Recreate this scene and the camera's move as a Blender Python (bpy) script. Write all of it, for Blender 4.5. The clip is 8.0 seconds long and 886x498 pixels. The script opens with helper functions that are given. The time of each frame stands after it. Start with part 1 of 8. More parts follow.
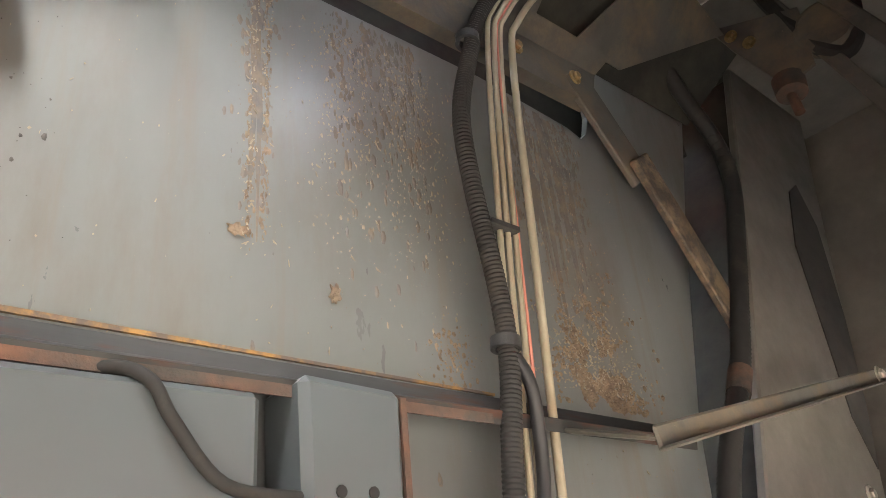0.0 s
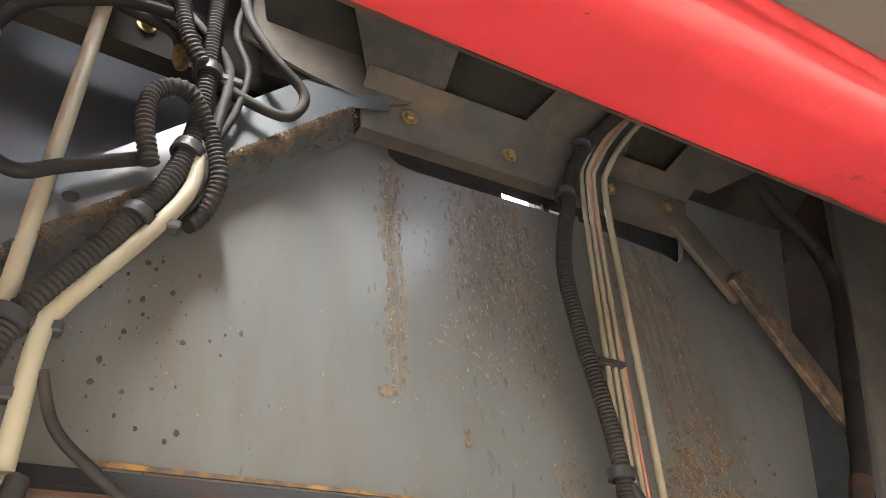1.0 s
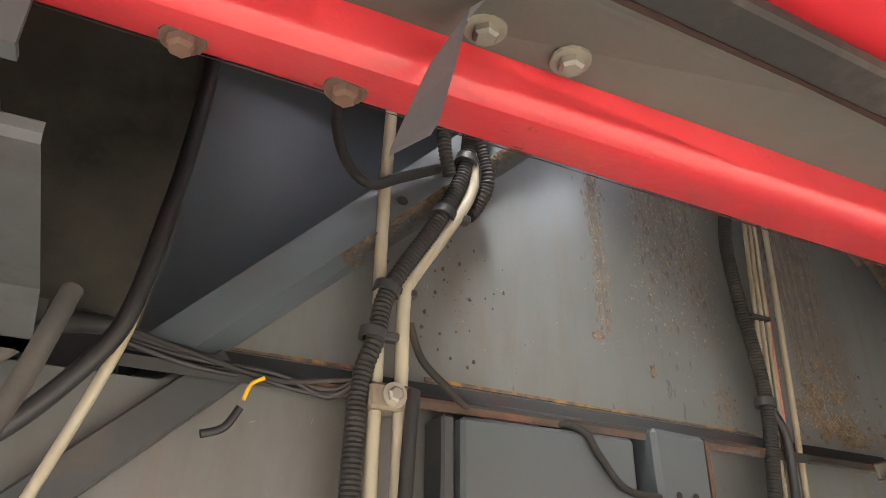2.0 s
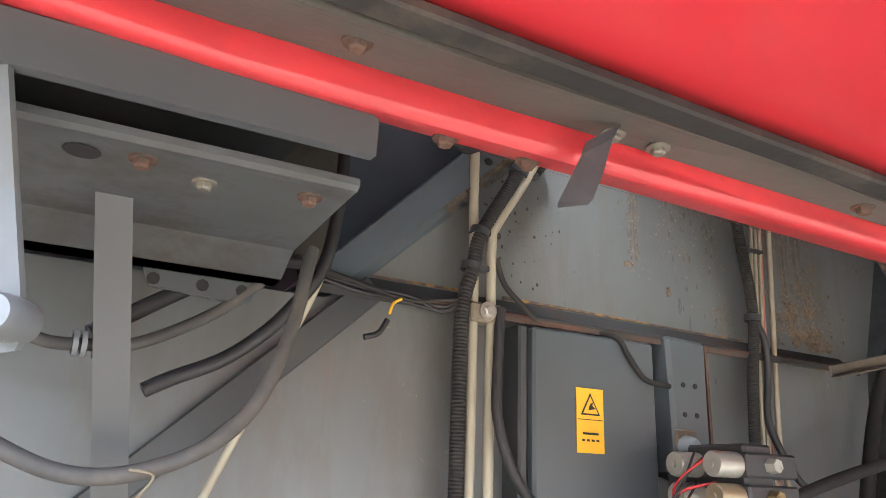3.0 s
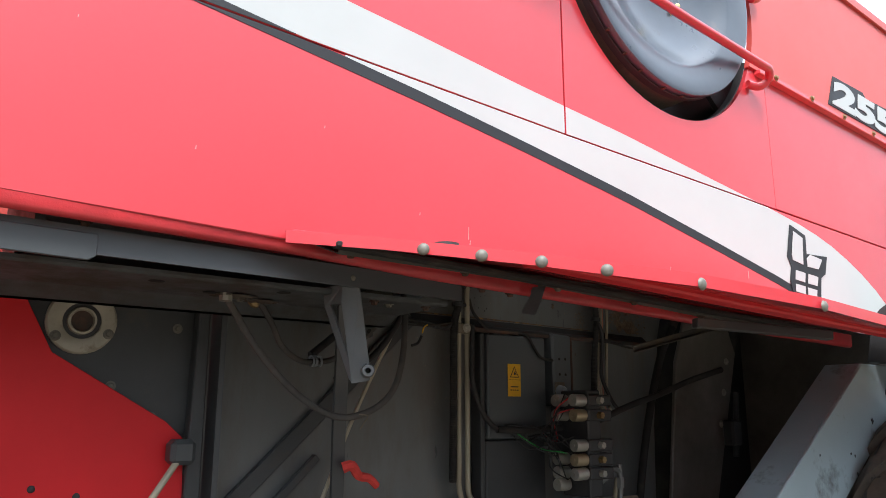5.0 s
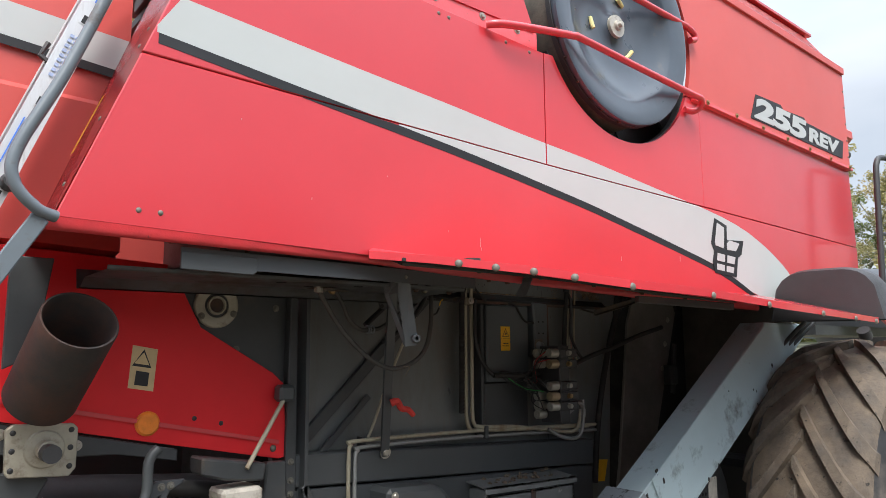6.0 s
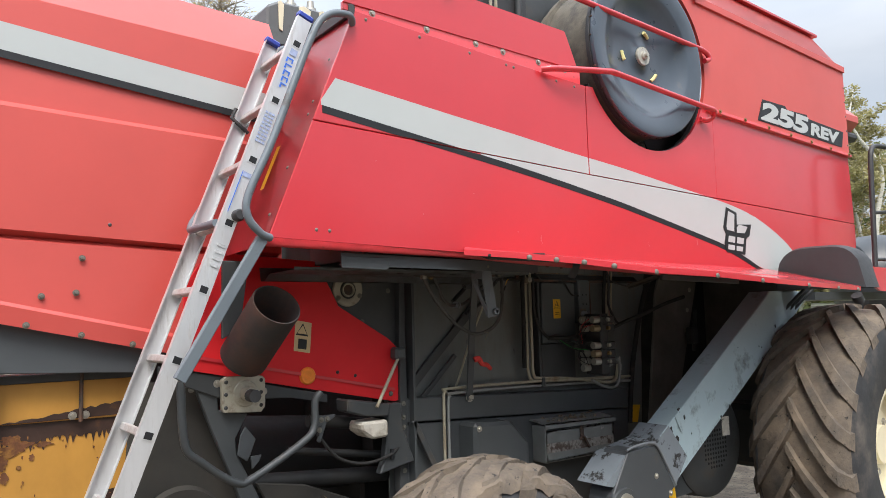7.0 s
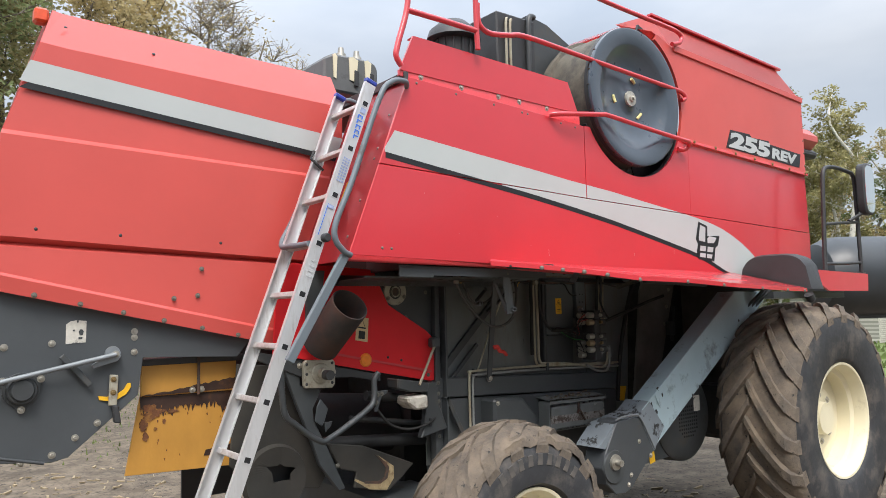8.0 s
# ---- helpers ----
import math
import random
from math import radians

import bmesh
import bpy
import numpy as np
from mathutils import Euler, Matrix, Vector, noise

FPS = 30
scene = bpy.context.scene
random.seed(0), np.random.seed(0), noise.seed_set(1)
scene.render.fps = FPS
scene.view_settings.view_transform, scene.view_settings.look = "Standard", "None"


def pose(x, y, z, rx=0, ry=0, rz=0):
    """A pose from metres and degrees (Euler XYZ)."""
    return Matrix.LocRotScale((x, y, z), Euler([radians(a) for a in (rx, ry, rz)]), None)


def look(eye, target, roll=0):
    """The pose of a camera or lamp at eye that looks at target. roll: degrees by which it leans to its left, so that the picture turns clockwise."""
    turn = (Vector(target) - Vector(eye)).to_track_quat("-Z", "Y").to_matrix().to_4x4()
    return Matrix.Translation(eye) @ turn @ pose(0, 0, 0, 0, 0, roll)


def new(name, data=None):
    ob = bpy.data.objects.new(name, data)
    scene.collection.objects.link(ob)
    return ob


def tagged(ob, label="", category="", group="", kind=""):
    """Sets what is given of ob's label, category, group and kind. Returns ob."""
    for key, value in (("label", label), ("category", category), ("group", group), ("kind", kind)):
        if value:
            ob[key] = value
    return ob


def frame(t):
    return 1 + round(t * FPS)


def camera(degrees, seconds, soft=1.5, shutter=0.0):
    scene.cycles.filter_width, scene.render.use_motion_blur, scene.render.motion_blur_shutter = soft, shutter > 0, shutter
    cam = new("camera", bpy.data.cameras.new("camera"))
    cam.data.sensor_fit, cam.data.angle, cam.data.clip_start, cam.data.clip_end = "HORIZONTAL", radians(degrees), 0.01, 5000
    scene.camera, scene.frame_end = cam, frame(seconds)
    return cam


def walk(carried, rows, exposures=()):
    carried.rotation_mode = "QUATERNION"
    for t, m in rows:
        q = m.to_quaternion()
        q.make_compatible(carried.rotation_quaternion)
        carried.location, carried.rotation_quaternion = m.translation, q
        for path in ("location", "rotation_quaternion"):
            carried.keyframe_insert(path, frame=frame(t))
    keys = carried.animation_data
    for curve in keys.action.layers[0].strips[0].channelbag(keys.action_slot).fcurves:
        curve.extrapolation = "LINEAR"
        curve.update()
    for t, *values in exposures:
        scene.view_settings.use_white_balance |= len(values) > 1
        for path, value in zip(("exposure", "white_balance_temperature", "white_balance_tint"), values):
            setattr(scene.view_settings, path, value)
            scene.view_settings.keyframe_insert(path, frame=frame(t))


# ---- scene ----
cam = camera(62.5, 8.0, soft=0.85)
PATH = [
    (0, (0.101, 0.053, 1.753), (1.312, 1.356, 2.668), -5.9),
    (0.5, (0.038, 0.001, 1.767), (1.118, 1.257, 2.888), -7.6),
    (1, (-0.006, -0.082, 1.752), (0.904, 1.285, 2.893), -5.2),
    (1.5, (-0.127, -0.151, 1.735), (0.692, 1.346, 2.777), -2.3),
    (2, (-0.37, -0.285, 1.69), (0.409, 1.319, 2.595), 0.8),
    (2.2, (-0.456, -0.332, 1.678), (0.328, 1.306, 2.516), 1.8),
    (3.3, (-0.789, -0.659, 1.645), (0.088, 1.05, 2.203), 1.8),
    (3.5, (-0.9, -0.743, 1.651), (0.008, 0.957, 2.188), 1.6),
    (4, (-1.186, -0.89, 1.667), (-0.178, 0.76, 2.179), 0.5),
    (4.5, (-1.446, -1.195, 1.65), (-0.363, 0.416, 2.132), 0.5),
    (5, (-1.656, -1.466, 1.663), (-0.486, 0.098, 2.093), 0.2),
    (5.2, (-1.797, -1.581, 1.657), (-0.592, -0.037, 2.064), 0.0),
    (6.3, (-2.542, -2.258, 1.713), (-1.295, -0.715, 1.965), -0.3),
    (6.5, (-2.691, -2.384, 1.714), (-1.457, -0.828, 1.952), -0.6),
    (6.9, (-3.069, -2.597, 1.723), (-1.853, -1.022, 1.922), -1.4),
    (7, (-3.112, -2.674, 1.718), (-1.919, -1.082, 1.912), -1.4),
    (7.5, (-3.491, -2.975, 1.722), (-2.31, -1.37, 1.9), -1.6),
    (8, (-3.89, -3.275, 1.753), (-2.666, -1.702, 1.923), -1.3),
]
# seconds, stops, kelvin, tint
EXPOSURES = [(0, 5.18, 6500, 10), (1, 4.78, 6500, 10), (2, 4.5, 6350, 10), (2.7, 4.42, 6100, 10), (3.5, 4.5, 5650, 10), (4, 2.6, 6200, 10), (4.5, 1.82, 6250, 10), (5, 1.44, 6300, 10), (6.3, 1.06, 6450, 10), (8, 0.88, 6500, 10)]
walk(cam, [(t, look(eye, target, roll)) for t, eye, target, roll in PATH], EXPOSURES)

# ---- light ----
world = bpy.data.worlds.new("overcast_sky")
scene.world = world
world.use_nodes = True
wn, wl = world.node_tree.nodes, world.node_tree.links
sky = wn.new("ShaderNodeTexSky")
sky.sky_type, sky.sun_disc = 'NISHITA', False
sky.sun_elevation, sky.sun_rotation = radians(54), radians(215)
sky.air_density, sky.dust_density, sky.ozone_density = 1.0, 4.0, 1.0
soft_cloud = wn.new("ShaderNodeTexNoise")
soft_cloud.inputs["Scale"].default_value, soft_cloud.inputs["Detail"].default_value = 2.2, 5
sky_map = wn.new("ShaderNodeMapping")
sky_map.inputs["Scale"].default_value = (1, 1, 3)
sky_co = wn.new("ShaderNodeTexCoord")
wl.new(sky_co.outputs["Generated"], sky_map.inputs["Vector"])
wl.new(sky_map.outputs["Vector"], soft_cloud.inputs["Vector"])
cloud_ramp = wn.new("ShaderNodeValToRGB")
cloud_ramp.color_ramp.elements[0].position, cloud_ramp.color_ramp.elements[0].color = 0.3, (5.2, 5.9, 6.9, 1)
cloud_ramp.color_ramp.elements[1].position, cloud_ramp.color_ramp.elements[1].color = 0.72, (8.2, 8.6, 9.2, 1)
wl.new(soft_cloud.outputs["Fac"], cloud_ramp.inputs["Fac"])
sky_mix = wn.new("ShaderNodeMix")
sky_mix.data_type = 'RGBA'
sky_mix.inputs["Factor"].default_value = 0.8
wl.new(sky.outputs["Color"], sky_mix.inputs["A"])
wl.new(cloud_ramp.outputs["Color"], sky_mix.inputs["B"])
split = wn.new("ShaderNodeSeparateXYZ")
wl.new(sky_co.outputs["Generated"], split.inputs["Vector"])
height = wn.new("ShaderNodeMapRange")
height.inputs["From Min"].default_value, height.inputs["From Max"].default_value = 0.3, 0.95
height.inputs["To Min"].default_value, height.inputs["To Max"].default_value = 0.5, 1.8
wl.new(split.outputs["Z"], height.inputs["Value"])
overcast = wn.new("ShaderNodeVectorMath")
overcast.operation = 'SCALE'
wl.new(sky_mix.outputs["Result"], overcast.inputs[0])
wl.new(height.outputs["Result"], overcast.inputs["Scale"])
wl.new(overcast.outputs["Vector"], wn["Background"].inputs["Color"])
wn["Background"].inputs["Strength"].default_value = 0.118

sun = new("sun", bpy.data.lights.new("sun", 'SUN'))
sun.data.energy, sun.data.angle, sun.data.color = 1.8, radians(25), (1.0, 0.96, 0.9)
sun.matrix_world = look((-7, -10, 17), (0, 0, 0))


# ---- materials ----
def paint(name, colour, rough=0.5, metal=0.0, vary=0.15, scale=6.0, bump=0.0, bump_scale=40.0, dirt=None, dirt_at=0.55, dirt_wide=0.12, dirt_scale=3.0, coat=0.0, stretch=(1, 1, 1), fine=None, fine_at=0.62, fine_scale=45.0, spec=0.5, per_object=0.0, streak=None, streak_at=0.6, streak_scale=(16, 1, 0.9), dirt_rough=0.9, coat_rough=0.28):
    m = bpy.data.materials.new(name)
    m.use_nodes = True
    n, l = m.node_tree.nodes, m.node_tree.links
    b = n["Principled BSDF"]
    co, mp = n.new("ShaderNodeTexCoord"), n.new("ShaderNodeMapping")
    mp.inputs["Scale"].default_value = stretch
    l.new(co.outputs["Object"], mp.inputs["Vector"])

    def noise_fac(s, detail=6, r=0.6):
        t = n.new("ShaderNodeTexNoise")
        t.inputs["Scale"].default_value, t.inputs["Detail"].default_value, t.inputs["Roughness"].default_value = s, detail, r
        l.new(mp.outputs["Vector"], t.inputs["Vector"])
        return t.outputs["Fac"]

    def blend(fac, a, c):
        x = n.new("ShaderNodeMix")
        x.data_type = 'RGBA'
        l.new(fac, x.inputs["Factor"])
        for v, s in ((a, "A"), (c, "B")):
            if isinstance(v, tuple):
                x.inputs[s].default_value = (*v[:3], 1)
            else:
                l.new(v, x.inputs[s])
        return x.outputs["Result"]

    def span(fac, lo, hi):
        x = n.new("ShaderNodeMapRange")
        x.inputs["From Min"].default_value, x.inputs["From Max"].default_value = lo, hi
        l.new(fac, x.inputs["Value"])
        return x.outputs["Result"]

    dark = tuple(c * (1 - vary) for c in colour)
    lite = tuple(min(1, c * (1 + vary)) for c in colour)
    out = blend(span(noise_fac(scale), 0.3, 0.7), dark, lite)
    if per_object:
        oi = n.new("ShaderNodeObjectInfo")
        hsv = n.new("ShaderNodeHueSaturation")
        l.new(span(oi.outputs["Random"], -0.0, 1.0), hsv.inputs["Value"])
        mr = n.new("ShaderNodeMapRange")
        mr.inputs["To Min"].default_value, mr.inputs["To Max"].default_value = 1 - per_object, 1 + per_object
        l.new(oi.outputs["Random"], mr.inputs["Value"])
        l.new(mr.outputs["Result"], hsv.inputs["Value"])
        l.new(out, hsv.inputs["Color"])
        out = hsv.outputs["Color"]
    rough_out = span(noise_fac(scale * 2.3), 0.0, 1.0)
    rr = n.new("ShaderNodeMapRange")
    rr.inputs["To Min"].default_value, rr.inputs["To Max"].default_value = max(0.02, rough - 0.09), min(1, rough + 0.09)
    l.new(rough_out, rr.inputs["Value"])
    rough_socket = rr.outputs["Result"]
    if dirt:
        f = span(noise_fac(dirt_scale, 9, 0.68), dirt_at - dirt_wide, dirt_at + dirt_wide)
        out = blend(f, out, dirt)
        x = n.new("ShaderNodeMix")
        l.new(f, x.inputs["Factor"])
        l.new(rough_socket, x.inputs["A"])
        x.inputs["B"].default_value = dirt_rough
        rough_socket = x.outputs["Result"]
    if streak:
        m2 = n.new("ShaderNodeMapping")
        m2.inputs["Scale"].default_value = streak_scale
        l.new(co.outputs["Object"], m2.inputs["Vector"])
        t2 = n.new("ShaderNodeTexNoise")
        t2.inputs["Scale"].default_value, t2.inputs["Detail"].default_value, t2.inputs["Roughness"].default_value = 1.0, 8, 0.65
        l.new(m2.outputs["Vector"], t2.inputs["Vector"])
        out = blend(span(t2.outputs["Fac"], streak_at - 0.05, streak_at + 0.14), out, streak)
    if fine:
        out = blend(span(noise_fac(fine_scale, 4, 0.7), fine_at, fine_at + 0.04), out, fine)
    l.new(out, b.inputs["Base Color"])
    l.new(rough_socket, b.inputs["Roughness"])
    b.inputs["Metallic"].default_value = metal
    b.inputs["Specular IOR Level"].default_value = spec
    if coat:
        b.inputs["Coat Weight"].default_value, b.inputs["Coat Roughness"].default_value = coat, coat_rough
    if bump:
        bp = n.new("ShaderNodeBump")
        bp.inputs["Strength"].default_value, bp.inputs["Distance"].default_value = bump, 0.01
        l.new(noise_fac(bump_scale, 5), bp.inputs["Height"])
        l.new(bp.outputs["Normal"], b.inputs["Normal"])
    return m


RED = paint("red_paint", (0.57, 0.031, 0.043), 0.42, vary=0.05, scale=1.6, bump=0.05, bump_scale=3.0, coat=1.0, coat_rough=0.16, spec=0.4, fine=(0.62, 0.16, 0.15), fine_at=0.78, fine_scale=30)
RED_FADED = paint("faded_red_paint", (0.57, 0.078, 0.065), 0.5, vary=0.07, scale=1.3, bump=0.05, bump_scale=3.0, coat=0.4, fine=(0.6, 0.2, 0.17), fine_at=0.8, fine_scale=30)
RED_LOWER = paint("dull_lower_red_paint", (0.7, 0.018, 0.024), 0.55, vary=0.08, scale=3, bump=0.05, bump_scale=3.0, coat=0.08, spec=0.3, fine=(0.5, 0.12, 0.1), fine_at=0.78, fine_scale=30)
# dusty red, base raised to stand in for bounced light under the ledge
RED_UNDER = paint("brightened_dusty_red_paint", (0.62, 0.018, 0.024), 0.5, vary=0.1, scale=5, bump=0.1, dirt=(0.16, 0.1, 0.07), dirt_at=0.74, dirt_wide=0.06, dirt_scale=6)
# RED with a lighter base: light on the rolled edge is in the colour; chips too
RED_EDGE = paint("brightened_worn_red_edge_paint", (0.8, 0.07, 0.085), 0.36, vary=0.1, scale=8, bump=0.12, bump_scale=50, coat=1.0, coat_rough=0.14, spec=0.5, fine=(0.16, 0.09, 0.06), fine_at=0.7, fine_scale=34, dirt=(0.12, 0.07, 0.05), dirt_at=0.7, dirt_wide=0.05, dirt_scale=22)
WHITE = paint("white_decal", (0.45, 0.48, 0.475), 0.42, vary=0.03, scale=3)
BLACK = paint("black_decal", (0.012, 0.013, 0.015), 0.45, vary=0.2, scale=6)
WALLGREY = paint("grey_sheet_wall", (0.131, 0.142, 0.141), 0.3, vary=0.12, scale=3.2, bump=0.05, bump_scale=5, dirt=(0.105, 0.092, 0.074), dirt_at=0.63, dirt_wide=0.16, dirt_scale=4.5, dirt_rough=0.5, stretch=(1.8, 1, 0.55), streak=(0.132, 0.119, 0.1), streak_at=0.62, streak_scale=(24, 1, 1.6), fine=(0.25, 0.225, 0.185), fine_at=0.715, fine_scale=120, spec=0.6)
DARKGREY = paint("dark_grey_paint", (0.046, 0.0505, 0.053), 0.45, vary=0.18, scale=4, bump=0.08, bump_scale=20, dirt=(0.1, 0.08, 0.06), dirt_at=0.68, dirt_wide=0.12, dirt_scale=4, fine=(0.3, 0.28, 0.25), fine_at=0.76, fine_scale=60)
SLATE = paint("slate_side_paint", (0.064, 0.071, 0.077), 0.42, vary=0.1, scale=3, bump=0.06, bump_scale=18, dirt=(0.13, 0.11, 0.09), dirt_at=0.72, dirt_wide=0.1, dirt_scale=3.5, fine=(0.35, 0.33, 0.3), fine_at=0.76, fine_scale=55)
RAILBLUE = paint("blue_grey_rail_paint", (0.13, 0.157, 0.178), 0.42, vary=0.1, scale=4, bump=0.06, bump_scale=20, dirt=(0.1, 0.075, 0.06), dirt_at=0.68, dirt_wide=0.08, dirt_scale=9)
# near-black for paint chips and for the shaded void inside the machine
NEARBLACK = paint("near_black_chip_and_void", (0.014, 0.014, 0.014), 0.6, vary=0.3, scale=7, bump=0.1, bump_scale=30, dirt=(0.035, 0.03, 0.024), dirt_at=0.64, dirt_wide=0.12, dirt_scale=6)
LEGGREY = paint("dusty_olive_grey_steel", (0.031, 0.03, 0.026), 0.65, vary=0.2, scale=4, bump=0.1, bump_scale=20, dirt=(0.06, 0.052, 0.042), dirt_at=0.6, dirt_wide=0.2, dirt_scale=3)
SCORCH = paint("scorched_paint", (0.34, 0.26, 0.14), 0.75, vary=0.3, scale=25, dirt=(0.12, 0.05, 0.025), dirt_at=0.62, dirt_wide=0.1, dirt_scale=20)
# SLATE darkened to carry the bay's shade; other grey parts use it too
GREY = paint("darkened_slate_grey_paint", (0.058, 0.0645, 0.068), 0.42, vary=0.1, scale=3, bump=0.06, bump_scale=18, dirt=(0.13, 0.11, 0.09), dirt_at=0.72, dirt_wide=0.1, dirt_scale=3.5, fine=(0.35, 0.33, 0.3), fine_at=0.76, fine_scale=55)
BLUEGREY = paint("blue_grey_paint", (0.36, 0.465, 0.5), 0.38, vary=0.07, scale=2.5, bump=0.06, bump_scale=15, dirt=(0.1, 0.1, 0.095), dirt_at=0.66, dirt_wide=0.09, dirt_scale=5, fine=(0.05, 0.048, 0.045), fine_at=0.7, fine_scale=26)
WORNGREY = paint("worn_blue_grey_paint", (0.2, 0.23, 0.255), 0.45, vary=0.1, scale=5, bump=0.15, bump_scale=30, dirt=(0.035, 0.035, 0.035), dirt_at=0.56, dirt_wide=0.03, dirt_scale=11)
CHAFF = paint("chaff_dust", (0.175, 0.133, 0.092), 0.95, vary=0.45, scale=60, bump=0.8, bump_scale=160)
RAILGREY = paint("dirty_rail_paint", (0.075, 0.075, 0.066), 0.6, vary=0.15, scale=5, bump=0.15, bump_scale=30, dirt=(0.2, 0.06, 0.05), dirt_at=0.72, dirt_wide=0.08, dirt_scale=6, fine=(0.3, 0.28, 0.24), fine_at=0.74, fine_scale=40)
BEAM = paint("dusty_beam_steel", (0.09, 0.087, 0.078), 0.6, spec=0.3, vary=0.25, scale=8, bump=0.15, bump_scale=40, dirt=(0.18, 0.14, 0.095), dirt_at=0.58, dirt_wide=0.13, dirt_scale=9, fine=(0.36, 0.29, 0.2), fine_at=0.72, fine_scale=90)
RUST = paint("rusted_steel", (0.12, 0.055, 0.032), 0.8, vary=0.4, scale=20, bump=0.3, bump_scale=80, dirt=(0.05, 0.045, 0.04), dirt_at=0.5, dirt_wide=0.12, dirt_scale=9)
ORANGE_RUST = paint("yellow_primer_edge", (0.27, 0.15, 0.045), 0.8, vary=0.3, scale=30, dirt=(0.09, 0.07, 0.055), dirt_at=0.47, dirt_wide=0.06, dirt_scale=26)
RUBBER = paint("black_rubber", (0.022, 0.022, 0.023), 0.6, vary=0.25, scale=12, bump=0.1, bump_scale=60, dirt=(0.12, 0.1, 0.08), dirt_at=0.68, dirt_wide=0.12, dirt_scale=7)
GREYHOSE = paint("faded_grey_hose", (0.062, 0.062, 0.06), 0.6, spec=0.3, vary=0.2, scale=14, dirt=(0.13, 0.115, 0.1), dirt_at=0.6, dirt_wide=0.15, dirt_scale=8)
HOSE = paint("dusty_hose_rubber", (0.024, 0.0235, 0.023), 0.72, spec=0.3, vary=0.2, scale=14, bump=0.1, bump_scale=50, dirt=(0.09, 0.075, 0.06), dirt_at=0.68, dirt_wide=0.15, dirt_scale=8)
MUDDY = paint("muddy_tyre_rubber", (0.045, 0.042, 0.04), 0.85, vary=0.3, scale=14, bump=0.6, bump_scale=45, dirt=(0.195, 0.152, 0.11), dirt_at=0.47, dirt_wide=0.2, dirt_scale=4, fine=(0.03, 0.028, 0.025), fine_at=0.63, fine_scale=26)
SIDEWALL = paint("tyre_sidewall", (0.03, 0.031, 0.034), 0.65, vary=0.2, scale=9, bump=0.15, bump_scale=30, dirt=(0.15, 0.13, 0.11), dirt_at=0.62, dirt_wide=0.13, dirt_scale=4)
CREAM = paint("cream_wheel_paint", (0.72, 0.66, 0.48), 0.42, vary=0.05, scale=3, dirt=(0.42, 0.36, 0.25), dirt_at=0.72, dirt_wide=0.12, dirt_scale=4)
DULLZINC = paint("dull_plated_bolt", (0.15, 0.145, 0.122), 0.5, metal=0.1, vary=0.15, scale=40, dirt=(0.2, 0.17, 0.13), dirt_at=0.62, dirt_wide=0.12, dirt_scale=30)
ZINC = paint("zinc_plated_steel", (0.42, 0.40, 0.35), 0.42, metal=0.7, vary=0.15, scale=30, dirt=(0.2, 0.15, 0.1), dirt_at=0.68, dirt_wide=0.1, dirt_scale=25)
GALV = paint("bare_grey_steel", (0.23, 0.25, 0.265), 0.5, metal=0.3, vary=0.12, scale=10, bump=0.1, bump_scale=40, dirt=(0.15, 0.12, 0.09), dirt_at=0.72, dirt_wide=0.1, dirt_scale=12)
BRASS = paint("yellow_zinc_bolt", (0.32, 0.23, 0.11), 0.4, metal=0.75, vary=0.25, scale=40, dirt=(0.16, 0.1, 0.05), dirt_at=0.6, dirt_wide=0.1, dirt_scale=50)
TAN = paint("tan_plastic_pipe", (0.36, 0.335, 0.25), 0.5, vary=0.12, scale=12, dirt=(0.2, 0.13, 0.07), dirt_at=0.64, dirt_wide=0.14, dirt_scale=9, stretch=(1, 1, 0.4))
ALU = paint("brushed_aluminium", (0.66, 0.67, 0.68), 0.38, metal=0.55, vary=0.07, scale=9, dirt=(0.42, 0.4, 0.38), dirt_at=0.66, dirt_wide=0.12, dirt_scale=9, stretch=(3, 3, 0.5))
BLUE = paint("blue_plastic", (0.03, 0.06, 0.35), 0.4, vary=0.1)
BLUEPRINT = paint("blue_print", (0.06, 0.2, 0.72), 0.5, vary=0.1)
PALEPRINT = paint("pale_blue_print", (0.35, 0.42, 0.62), 0.5, vary=0.15, scale=60)
YELLOW = paint("yellow_sticker", (0.78, 0.44, 0.02), 0.45, vary=0.08, scale=20, dirt=(0.4, 0.25, 0.08), dirt_at=0.74, dirt_wide=0.08, dirt_scale=25)
PALESTICK = paint("faded_sticker", (0.62, 0.47, 0.26), 0.5, vary=0.1, scale=20)
PALEWHITE = paint("worn_white_label", (0.55, 0.53, 0.47), 0.55, vary=0.15, scale=30, dirt=(0.06, 0.06, 0.06), dirt_at=0.62, dirt_wide=0.03, dirt_scale=22)
PLATEYEL = paint("worn_yellow_plate", (0.5, 0.25, 0.045), 0.55, vary=0.14, scale=4, bump=0.1, bump_scale=30, dirt=(0.1, 0.045, 0.02), dirt_at=0.69, dirt_wide=0.05, dirt_scale=4.5, stretch=(1, 1, 0.6), fine=(0.1, 0.05, 0.025), fine_at=0.72, fine_scale=30)
FLAPRUST = paint("flaking_brown_rust", (0.13, 0.05, 0.02), 0.8, vary=0.35, scale=16, bump=0.3, bump_scale=70, dirt=(0.33, 0.16, 0.035), dirt_at=0.6, dirt_wide=0.1, dirt_scale=24)
PLATEOIL = paint("oily_brown_stain", (0.04, 0.02, 0.014), 0.5, vary=0.4, scale=9, dirt=(0.2, 0.085, 0.02), dirt_at=0.7, dirt_wide=0.12, dirt_scale=6)
ORANGE = paint("orange_reflector", (0.85, 0.24, 0.03), 0.3, vary=0.12, scale=40)
